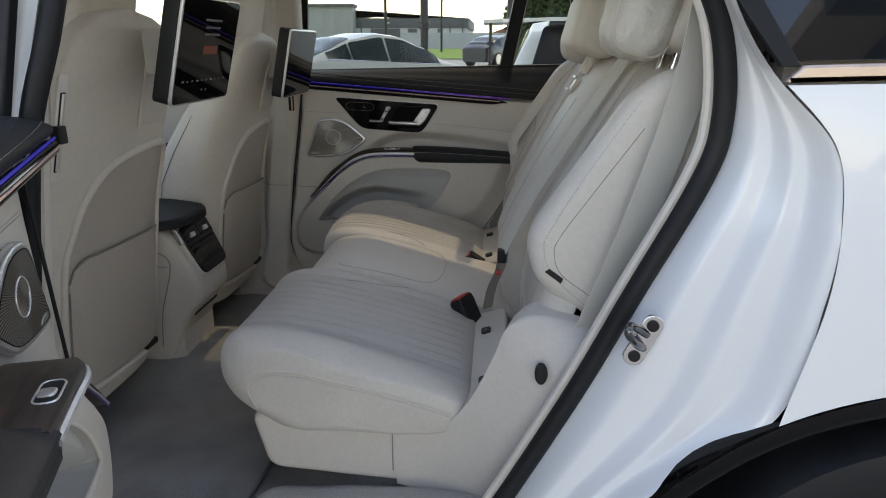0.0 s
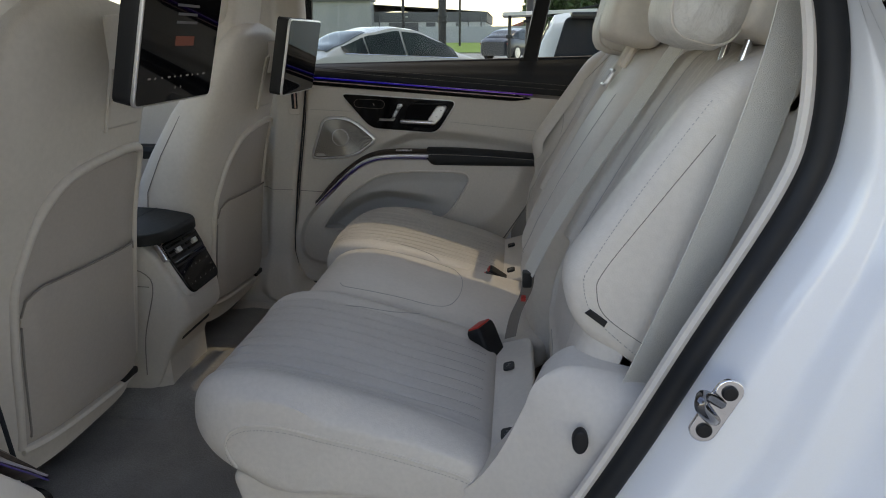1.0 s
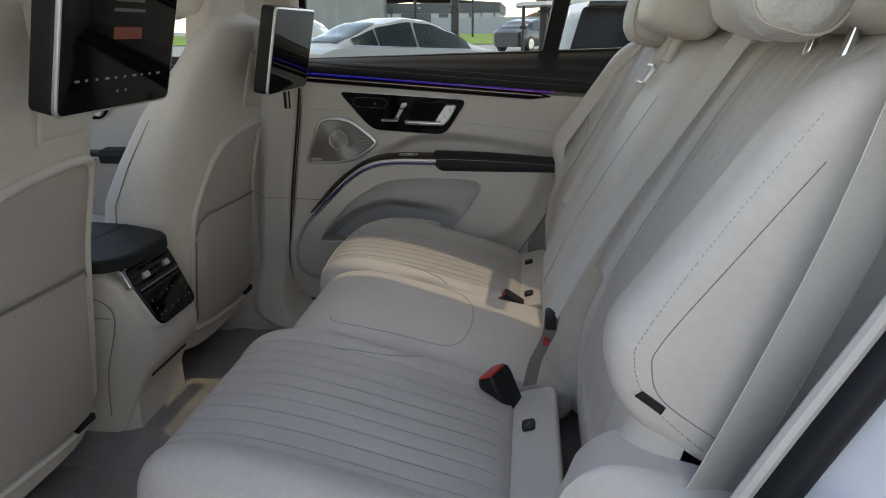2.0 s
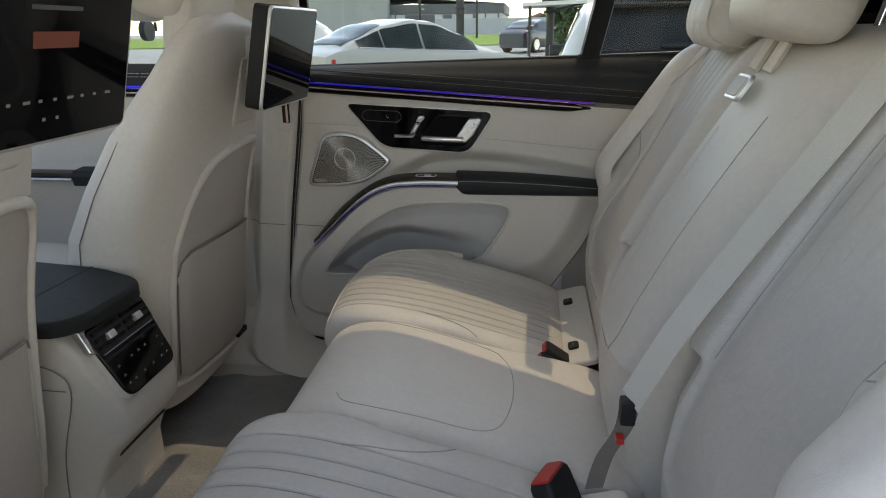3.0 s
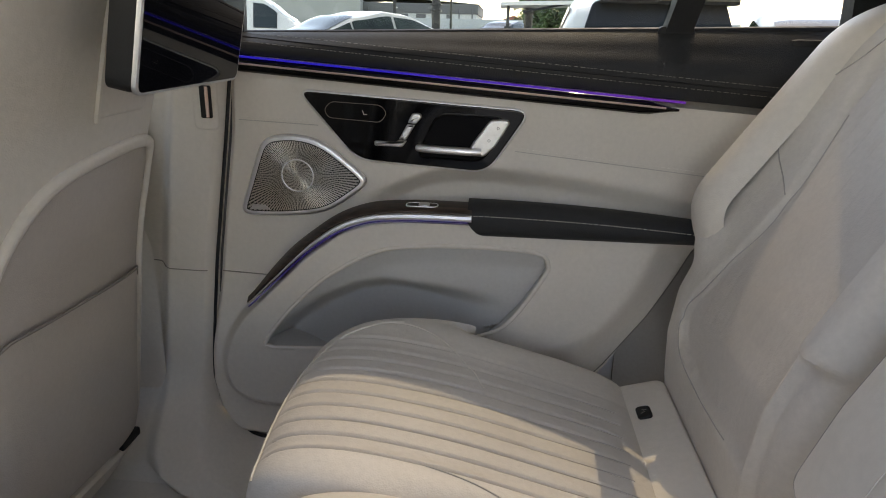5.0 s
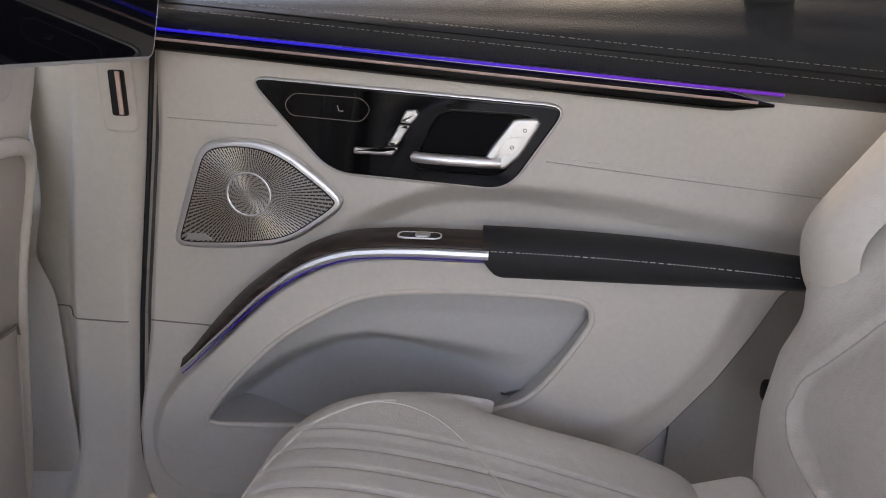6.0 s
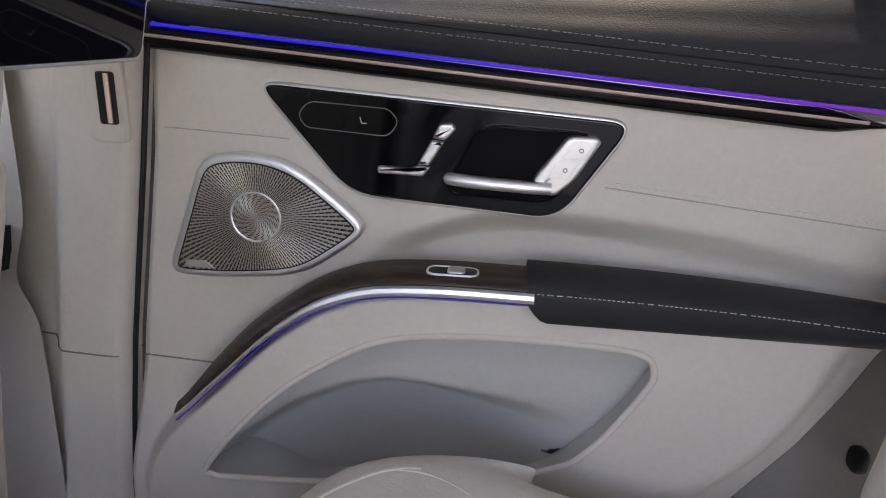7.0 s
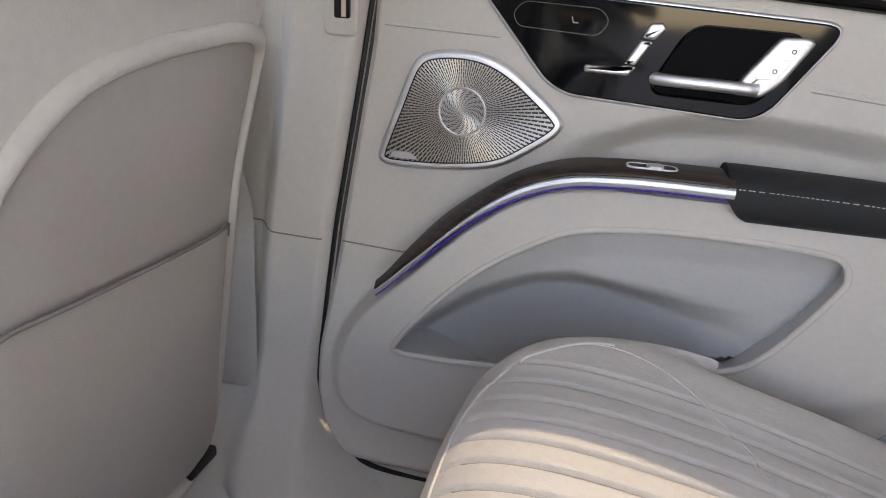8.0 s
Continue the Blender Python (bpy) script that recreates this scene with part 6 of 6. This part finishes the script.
        return (x + 0.02 * (1 - math.sin(a)) * step(0.1, 0.4, u), -out + 0.075 * (1 - math.sin(a)) ** 1.0 * step(0.0, 0.3, u), z + 0.016 * (math.cos(a) - 1) * step(0.0, 0.2, u) + 0.016 * step(0.0, 0.2, u) * (1 - math.cos(a)) * (1 - k))

    part("wheelhouse_cover", grid_mesh(fairing, 60, 40), soft_trim, b, "beige wheelhouse side cover", 60)
    part("bolt_cap", plate([(0.012 * math.cos(t), 0.020 * math.sin(t)) for t in [6.28319 * i / 20 for i in range(20)]], lambda u, w, h: (0.108 + u, -0.772 - h, 0.813 + w), 0.014, 0.004), black_plastic, b, "black rubber buffer")
    # roof side and front pillar
    part("front_frame", tube(spline([(-0.80, -0.84, 0.44), (-0.845, -0.84, 0.54), (-0.85, -0.84, 0.70), (-0.805, -0.84, 1.0), (-0.757, -0.84, 1.25), (-0.712, -0.81, 1.42), (-0.68, -0.76, 1.62)], 40), 0.019, 10), rubber, b, "black rubber door seal")
    part("front_pillar_skin", grid_mesh(lambda u, v: (-0.940 + 0.085 * u + 0.08 * v + 0.07 * v * v, -0.885 - 0.02 * math.sin(math.pi * u) + 0.11 * step(0.5, 1.0, v), 0.46 + 1.16 * v), 10, 30, 0.01), paint, b, "white painted pillar")
    part("sill_skin", grid_mesh(lambda u, v: (-1.0 + 1.0 * u, -0.88 - 0.09 * math.sin(math.pi * 0.5 * v), 0.45 - 0.20 * v), 10, 10, 0.01), paint, b, "white painted sill", 60)
    part("front_door_skin", grid_mesh(lambda u, v: (-2.2 + 1.17 * u, -0.93 - 0.02 * math.sin(math.pi * v), 0.40 + 0.87 * v), 6, 12, 0.03), paint, b, "white painted front door", 60)
    part("roof_side", tube([(-1.9 + 3.9 * i / 20, -0.765, 1.655) for i in range(21)], 0.028, 10), paint, b, "white roof side")
    return b


body_side = build_body_side()


def build_striker():
    s = thing("door_striker", (0.255, -0.875, 0.93), "shiny metal door latch striker bolted to the white frame", "door striker")
    d = Vector((0.42, 0, 0.91))
    base = [(0.018 * math.cos(t) + (0.0), (0.030 if math.sin(t) > 0 else -0.030) + 0.018 * math.sin(t)) for t in [6.28319 * i / 28 for i in range(28)]]
    at = lambda u, w, h: (0.262 + u * 0.91 + w * d.x, -0.872 - h, 0.932 - u * 0.42 + w * d.z)
    part("base_plate", plate(base, at, 0.005, 0.002), chrome, s, "bright metal base plate")
    for w in (0.030, -0.030):
        part("screw", plate([(0.010 * math.cos(t), w + 0.010 * math.sin(t)) for t in [6.28319 * i / 14 for i in range(14)]], at, 0.009, 0.002), black_plastic, s, "dark screw head")
    part("loop", tube(spline([at(0.006, -0.012, 0.003), at(-0.016, -0.002, 0.030), at(-0.040, 0.010, 0.044), at(-0.046, 0.020, 0.042), at(-0.034, 0.020, 0.022), at(0.0, 0.012, 0.003)], 30), 0.0066, 10), dark_steel, s, "dark polished striker loop")
    return s


build_striker()


def build_wheel():
    prof = [(0.30, -0.955), (0.36, -0.965), (0.395, -0.955), (0.410, -0.925), (0.412, -0.83), (0.410, -0.74), (0.395, -0.715), (0.30, -0.72)]
    rings = []
    for i in range(64):
        t = 6.28319 * i / 64
        rings.append([Vector((AXLE.x + (r + (0.004 if (i % 2 and 0.40 < r) else 0)) * math.cos(t), y, 0.413 + r * math.sin(t))) for r, y in prof])
    bm = loft(rings + rings[:1], False)
    bmesh.ops.remove_doubles(bm, verts=bm.verts, dist=1e-5)
    w = part("tyre", bm, rubber, body_side, "black rubber tyre")
    part("rim", plate([(0.30 * math.cos(6.28319 * i / 40), 0.30 * math.sin(6.28319 * i / 40)) for i in range(40)], lambda u, v, h: (AXLE.x + u, -0.90 - h, 0.413 + v), 0.03, 0.01), satin, w, "satin wheel rim")
    return w


build_wheel()


# ---- things outside ----
far_white = material("far_white_paint", (0.62, 0.59, 0.52), 0.35, grain=0.02, scale=40, coat=0.2)


cream_paint = material("cream_paint", (0.40, 0.37, 0.30), 0.3, grain=0.02, scale=40, coat=0.3)
dark_paint = material("dark_blue_paint", (0.03, 0.035, 0.045), 0.3, grain=0.02, scale=40, coat=0.4)
# Opaque panes; green in the colour stands for lawn seen through clear glass.
lawn_tint = material("lawn_green_glass", (0.020, 0.027, 0.020), 0.08, spec=0.15, grain=0.5, scale=3.0)


def build_car(name, label, at, turn, table, tint, long_glass, group="parked cars", glazing=car_glass):
    """Car from stations (s, half width, belt, roof, roof half width); s runs from tail to nose."""
    base = Matrix.Translation(at) @ Matrix.Rotation(radians(turn), 4, "Z")
    car = thing(name, at, label, "car", group)

    def val(k, s):
        for a, b in zip(table, table[1:]):
            if s <= b[0]:
                f = (s - a[0]) / (b[0] - a[0])
                g = f * f * (3 - 2 * f) * 0.5 + f * 0.5
                return a[k] + (b[k] - a[k]) * g
        return table[-1][k]

    s0, s1 = table[0][0], table[-1][0]
    rings = []
    for i in range(61):
        s = s0 + (s1 - s0) * i / 60
        w, belt, roof, wr = (val(k, s) for k in (1, 2, 3, 4))
        half = [(w * 0.9, 0.22), (w, 0.40), (w, 0.62), (w * 0.985, belt - 0.05), (w * 0.95, belt)]
        if roof > belt + 0.03:
            half += [(wr + (w * 0.95 - wr) * 0.35, belt + (roof - belt) * 0.72), (wr, roof - 0.03), (wr * 0.7, roof)]
        else:
            half += [(w * 0.85, belt + 0.008), (w * 0.7, belt + 0.014), (w * 0.5, belt + 0.018)]
        ring = [Vector((s, y, z)) for y, z in half] + [Vector((s, -y, z)) for y, z in reversed(half)]
        rings.append([base @ p for p in ring])
    part("body", loft(rings), tint, car, "painted body", 35)

    def side_pane(sa, sb, sgn):
        def fn(u, v):
            s = sa + (sb - sa) * u
            w, belt, roof, wr = (val(k, s) for k in (1, 2, 3, 4))
            hi = belt + (roof - belt) * 0.84
            z = belt + 0.02 + max(hi - belt - 0.02, 0.0) * v
            g = (z - belt) / max(roof - belt, 0.05)
            y = w * 0.95 + (wr - w * 0.95) * min(g / 0.95, 1) * 0.95
            return base @ Vector((s, sgn * (y + 0.03), z))
        return grid_mesh(fn, 16, 6)

    for sa, sb in long_glass["side"]:
        for sgn in (-1, 1):
            part("side_window", side_pane(sa, sb, sgn), glazing, car, "dark glass")
    for sa, sb in long_glass["ends"]:
        def fn(u, v, sa=sa, sb=sb):
            s = sa + (sb - sa) * v
            w, belt, roof, wr = (val(k, s) for k in (1, 2, 3, 4))
            top = max(roof, belt + 0.02)
            y = (wr * 0.92) * (2 * u - 1)
            return base @ Vector((s, y, top + 0.020 - 0.03 * (2 * u - 1) ** 4))
        part("screen_window", grid_mesh(fn, 10, 10), glazing, car, "tinted glass")
    for s in long_glass["wheels"]:
        for sgn in (-1, 1):
            y = val(1, s) - 0.02
            t = part("wheel", plate([(0.35 * math.cos(6.28319 * i / 28), 0.35 * math.sin(6.28319 * i / 28)) for i in range(28)], lambda u, v, h: base @ Vector((s + u, sgn * (y - 0.2 + h), 0.35 + v)), 0.23, 0.03), rubber, car, "black tyre")
            part("rim", plate([(0.24 * math.cos(6.28319 * i / 20), 0.24 * math.sin(6.28319 * i / 20)) for i in range(20)], lambda u, v, h: base @ Vector((s + u, sgn * (y + 0.032 + h), 0.35 + v)), 0.012, 0.004), satin, t)
    for sgn in (-1, 1):
        part("door_mirror", lean(soft_block((0, 0, 0), (0.12, 0.2, 0.14), 3.0, 0, 8), (0, 0, 0), 0), tint, car)
        car.children[-1].matrix_world = base @ Matrix.Translation((long_glass["mirror"], sgn * (val(1, long_glass["mirror"]) + 0.06), val(2, long_glass["mirror"]) + 0.06))
    for sgn in (-1, 1):
        part("tail_lamp", plate(round_poly([(0, 0), (0.3, 0), (0.3, 0.07), (0, 0.07)], 0.02), lambda u, v, h: base @ Vector((s0 + 0.05 + u * 0.5, sgn * (val(1, s0 + 0.1) - 0.02 + h), val(2, s0 + 0.1) - 0.16 + v)), 0.02, 0.005), red_plastic, car, "red tail lamp")
    part("belt_chrome", tube([base @ Vector((s, -val(1, s) * 0.955, val(2, s) + 0.005)) for s in [long_glass["side"][0][0] + (long_glass["side"][-1][1] - long_glass["side"][0][0]) * i / 20 for i in range(21)]], 0.010, 6), chrome, car)
    return car


SALOON = [(-2.45, 0.70, 0.88, 0.88, 0.5), (-2.3, 0.86, 0.97, 0.98, 0.6), (-1.9, 0.92, 1.02, 1.17, 0.66), (-1.3, 0.94, 1.00, 1.40, 0.66), (-0.7, 0.95, 0.97, 1.50, 0.64), (-0.2, 0.95, 0.945, 1.46, 0.63),
          (0.4, 0.95, 0.915, 1.26, 0.64), (0.9, 0.95, 0.89, 1.00, 0.70), (1.2, 0.94, 0.87, 0.90, 0.72), (2.0, 0.90, 0.78, 0.78, 0.6), (2.5, 0.78, 0.66, 0.66, 0.5)]
build_car("parked_saloon", "cream white saloon car with arched roof parked on the lot", (-2.25, 12.1, ground_z(12.1) - 0.02), 45, SALOON, cream_paint,
          {"side": [(-1.90, -1.44), (-1.41, -0.62), (-0.57, 0.68)], "ends": [(-2.10, -1.30), (0.20, 1.00)], "wheels": (-1.6, 1.6), "mirror": 0.50}, glazing=lawn_tint)
WAGON = [(-2.45, 0.80, 0.95, 0.95, 0.6), (-2.38, 0.93, 1.10, 1.20, 0.68), (-2.15, 0.96, 1.12, 1.60, 0.68), (-1.6, 0.97, 1.10, 1.72, 0.68), (-0.4, 0.97, 1.08, 1.76, 0.67), (0.4, 0.97, 1.06, 1.70, 0.67), (1.2, 0.96, 1.05, 1.25, 0.72),
         (1.5, 0.95, 1.03, 1.05, 0.74), (2.2, 0.92, 0.95, 0.96, 0.6), (2.5, 0.8, 0.75, 0.75, 0.5)]
GLASS = {"side": [(-1.9, -0.9), (-0.8, 0.75)], "ends": [(0.65, 1.35)], "wheels": (-1.5, 1.5), "mirror": 0.9}
suv = build_car("parked_suv", "white estate car with dark rear window and wiper, parked tail-on", (1.25, 8.6, ground_z(8.6) - 0.12), 86, WAGON, far_white, GLASS)


tail_glass = material("tail_glass", (0.010, 0.011, 0.011), 0.35, spec=0.2, grain=0.1, scale=6)


def build_rear_glass():
    g = part("rear_window", plate(round_poly([(-0.76, 0.0), (0.72, 0.0), (0.60, 0.47), (-0.62, 0.47)], 0.06), lambda u, w, h: (1.17 + u, 6.11 + 0.42 * w - h, 1.14 + w), 0.03, 0.01), tail_glass, suv, "dark rear window")
    part("wiper", tube([(1.28, 6.10, 1.235), (1.6, 6.10, 1.225)], 0.015, 6), black_plastic, g)
    part("wiper_motor_cap", lean(soft_block((1.34, 6.09, 1.215), (0.34, 0.05, 0.055), 3.0, 0, 8), (0, 0, 0), 0), black_plastic, g)
    part("rear_spoiler", box((0.60, 6.16, 1.58), (1.86, 6.46, 1.66), 0.02), black_gloss, suv, "black rear spoiler")


build_rear_glass()
build_car("parked_hatchback", "white car with chrome-edged side windows, parked beside the estate car", (3.35, 8.3, ground_z(8.3)), 80, SALOON, far_white,
          {"side": [(-1.90, -1.44), (-1.41, -0.62), (-0.57, 0.68)], "ends": [(-2.10, -1.30), (0.20, 1.00)], "wheels": (-1.6, 1.6), "mirror": 0.50})
build_car("parked_van", "white van parked behind the saloon car", (-8.5, 22.0, ground_z(22) - 0.15), 8,
          [(s, w, b * 1.12, r * 1.22, q) for s, w, b, r, q in WAGON], far_white, {"side": [(0.1, 0.85)], "ends": [(0.65, 1.35)], "wheels": (-1.5, 1.5), "mirror": 0.9})

build_car("parked_compact", "small dark car parked far across the lot", (0.15, 33.0, ground_z(33)), 60, [(a, b * 0.92, c * 0.95, d * 0.98, e) for a, b, c, d, e in SALOON], dark_paint,
          {"side": [(-1.90, -1.44), (-1.41, -0.62), (-0.57, 0.68)], "ends": [(-2.10, -1.30), (0.20, 1.00)], "wheels": (-1.6, 1.6), "mirror": 0.50})

# warehouse, wall, posts
metal_grey = material("grey_metal_cladding", (0.33, 0.33, 0.31), 0.7, grain=0.04, scale=3, stain=0.08, stain_scale=0.3)
metal_pale = material("pale_cladding", (0.50, 0.50, 0.47), 0.7, grain=0.04, scale=3, stain=0.08, stain_scale=0.3)
metal_dark = material("dark_cladding", (0.11, 0.11, 0.11), 0.7, grain=0.05, scale=3, stain=0.1, stain_scale=0.3)
wall_grey = material("grey_block_wall", (0.40, 0.41, 0.41), 0.85, grain=0.06, scale=2, stain=0.1, stain_scale=0.2)
black_steel = material("black_painted_steel", (0.012, 0.012, 0.012), 0.45, grain=0.1, scale=20)
brick_red = material("red_roof", (0.36, 0.13, 0.09), 0.8, grain=0.15, scale=3)


def build_warehouse():
    w = thing("warehouse", (-15, 92, 0.9), "low grey metal warehouse with dark fascia and roller doors", "building")
    z = 0.85
    part("wall", box((-34, 86, z), (-3.9, 108, z + 3.2), 0.02), metal_pale, w, "pale metal wall")
    part("fascia", box((-34.1, 85.9, z + 2.55), (-3.7, 108.1, z + 3.75), 0.03), metal_dark, w, "dark metal fascia")
    part("roof", loft([[Vector((x, y, h)) for x, h in ((-34.2, z + 3.7), (-19, z + 4.7), (-3.6, z + 3.7), (-3.6, z + 3.75), (-19, z + 4.78), (-34.2, z + 3.76))] for y in (85.8, 108.2)]), metal_grey, w, "grey roof")
    part("tall_end", box((-34, 84, z), (-18.1, 86.2, z + 5.2), 0.03), metal_grey, w, "taller grey wall end")
    part("tall_roof", box((-34.3, 83.6, z + 5.0), (-17.9, 86.4, z + 5.35), 0.03), metal_dark, w, "dark roof edge")
    for x0, x1 in ((-16.2, -12.4), (-11.4, -10.2), (-7.6, -7.0)):
        d = part("roller_door", box((x0, 85.86, z), (x1, 86.05, z + 2.5), 0.02), metal_dark, w, "dark roller door")
        for k in range(8):
            part("slat", box((x0 + 0.05, 85.82, z + 0.15 + 0.29 * k), (x1 - 0.05, 85.87, z + 0.40 + 0.29 * k), 0.01), metal_dark, d)
    for x in (-17.4, -9.4, -6.0, -4.4):
        part("downpipe", tube([(x, 85.75, z), (x, 85.75, z + 3.2)], 0.08, 8), metal_dark, w)
    part("wall_lamp", box((-14.0, 85.6, z + 3.1), (-13.7, 85.9, z + 3.25), 0.02), far_white, w)
    return w


build_warehouse()
solo("boundary_wall", box((-11.5, 79.8, 0.7), (26, 80.1, 2.75), 0.02), wall_grey, "long grey boundary wall behind the grass", "wall")
for x0, x1, zz, nm in ((-1.5, 3.5, 3.6, "far_house"), (4.2, 10.5, 3.5, "far_house")):
    h = thing(nm, (x0, 118, 1.06), "distant low house with red roof behind the wall", "house")
    part("wall", box((x0, 116, 1.0), (x1, 122, zz - 0.5), 0.02), far_white, h)
    part("roof", loft([[Vector((x, y, z)) for x, z in ((x0 - 0.4, zz - 0.6), ((x0 + x1) / 2, zz + 0.5), (x1 + 0.4, zz - 0.6))] for y in (115.6, 122.4)]), brick_red, h)


def build_post(x, y, r, tall, label):
    p = thing("steel_post", (x, y, ground_z(y)), label, "post", "steel posts")
    part("shaft", tube([(x, y, ground_z(y)), (x, y, tall)], r, 12), black_steel, p)
    part("foot", box((x - r * 1.8, y - r * 1.8, ground_z(y)), (x + r * 1.8, y + r * 1.8, ground_z(y) + 0.03), 0.004), black_steel, p)
    if r > 0.05:
        for z in (2.02, 1.86):
            part("bracket", box((x - r * 1.3, y - r * 1.3, z), (x + r * 1.3, y + r * 1.3, z + 0.05), 0.004), black_steel, p)


build_post(-2.31, 20.0, 0.125, 6.5, "thick black steel canopy post")
build_post(-3.545, 20.0, 0.045, 6.5, "thin black steel pole")
build_post(0.42, 20.6, 0.125, 6.5, "thick black steel canopy post")
build_post(-5.0, 60.0, 0.10, 9.0, "distant grey lamp pole")
build_post(3.2, 75.0, 0.10, 8.0, "distant grey lamp pole")


def build_cart():
    c = thing("cart_shelter", (-0.2, 20.0, ground_z(20)), "small shelter with pale flat roof on slim dark posts", "shelter")
    part("roof", plate(round_poly([(-0.42, 18.6), (3.6, 18.6), (3.6, 21.2), (-0.42, 21.2)], 0.15), lambda u, w, h: (u, w, 2.02 + h + 0.03 * u), 0.10, 0.03), far_white, c, "pale roof")
    for x in (-0.2, 3.3):
        for y in (18.9, 20.9):
            part("leg", tube([(x, y, ground_z(y)), (x, y, 2.06)], 0.045, 8), black_steel, c, "slim dark post")
            part("collar", box((x - 0.09, y - 0.09, 1.38), (x + 0.09, y + 0.09, 1.48), 0.01), black_steel, c, "dark post collar")
    part("brace", tube([(0.2, 18.7, 1.85), (2.4, 18.7, 2.30)], 0.035, 6), black_steel, c, "dark diagonal brace")
    part("seat", box((0.4, 19.4, ground_z(19.4) + 0.15), (1.6, 20.3, 0.95), 0.06), black_plastic, c, "dark seat block")


build_cart()

leaf_mat = material("tree_leaves", (0.055, 0.10, 0.03), 0.7, grain=0.35, scale=6, stain=0.3, stain_scale=1.0)
bark_mat = material("bark", (0.12, 0.09, 0.065), 0.9, grain=0.2, scale=15)


def build_tree(x, y, tall, wide, seed, low=0.3):
    rng = random.Random(seed)
    z0 = ground_z(y)
    t = thing("tree", (x, y, z0), "leafy green tree at the edge of the lot", "tree", "trees")
    bm = tube(spline([(x, y, z0), (x + 0.1, y, z0 + tall * 0.3), (x - 0.05, y, z0 + tall * 0.7)], 10), lambda f: 0.16 * (1 - 0.75 * f) * tall / 5, 8)
    for k in range(7):
        a, h = rng.uniform(0, 6.28), rng.uniform(0.25, 0.6) * tall
        e = Vector((math.cos(a) * wide * 0.4, math.sin(a) * wide * 0.4, tall * 0.2))
        tube([Vector((x, y, z0 + h)) + e * (i / 4) for i in range(5)], lambda f: 0.05 * (1 - 0.8 * f) * tall / 5, 6, bm)
    part("trunk", bm, bark_mat, t, "brown trunk and limbs")
    vs, fs = [], []
    clumps = []
    while len(clumps) < 90:
        p = Vector((rng.gauss(0, 0.36), rng.gauss(0, 0.36), rng.uniform(low, 1.0)))
        if p.x * p.x + p.y * p.y < 0.36 * (1.15 - abs(p.z - 0.6)):
            clumps.append((Vector((x + p.x * wide * 0.75, y + p.y * wide * 0.75, z0 + p.z * tall)), rng.uniform(0.14, 0.3) * wide * 0.5))
    for c, r in clumps:
        for k in range(130):
            d = Vector((rng.gauss(0, 1), rng.gauss(0, 1), rng.gauss(0, 1))).normalized() * r * rng.uniform(0.5, 1.05)
            s = rng.uniform(0.07, 0.14) * max(tall / 5, 0.8)
            a = Vector((rng.gauss(0, 1), rng.gauss(0, 1), rng.gauss(0, 1))).normalized()
            b = a.cross(Vector((rng.gauss(0, 1), rng.gauss(0, 1), rng.gauss(0, 1)))).normalized()
            i = len(vs)
            vs += [c + d + a * s, c + d + b * s * 0.5, c + d - a * s, c + d - b * s * 0.5]
            fs.append((i, i + 1, i + 2, i + 3))
    me = bpy.data.meshes.new("crown")
    me.from_pydata([tuple(v) for v in vs], [], fs)
    me.materials.append(leaf_mat)
    crown = new("crown", me)
    bpy.context.view_layer.update()
    crown.parent, crown.matrix_parent_inverse = t, t.matrix_world.inverted()
    tagged(crown, "green leaf clumps")


build_tree(1.75, 25.5, 5.2, 3.0, 3, 0.0)
build_tree(3.2, 27.0, 6.0, 4.2, 5, 0.0)
build_tree(3.6, 90.0, 4.6, 6.0, 8, 0.2)
build_tree(9.5, 96.0, 5.2, 7.0, 9, 0.2)
build_tree(16.0, 94.0, 5.0, 7.0, 11, 0.2)


# canopy behind the camera, over the near side of the car
soffit = material("tan_soffit", (0.48, 0.38, 0.29), 0.8, grain=0.06, scale=8, stain=0.1, stain_scale=0.6)
cp = thing("entrance_canopy", (8, -9, 0), "tan soffit canopy on dark steel beams", "canopy")
part("soffit", box((2.6, -10, 4.3), (15, -4.2, 4.5), 0.02), soffit, cp, "tan soffit boards")
for x in (3.4, 5.4, 7.4, 9.4, 11.6, 13.8):
    part("beam", box((x - 0.12, -10, 4.0), (x + 0.12, -4.2, 4.3), 0.01), black_steel, cp, "dark steel beam")
part("edge_beam", box((2.4, -4.4, 3.95), (15.2, -4.15, 4.55), 0.01), black_steel, cp, "dark steel beam")
for x in (3.0, 14):
    part("column", box((x - 0.12, -7.8, 0), (x + 0.12, -7.6, 4.0), 0.01), black_steel, cp, "dark steel column")
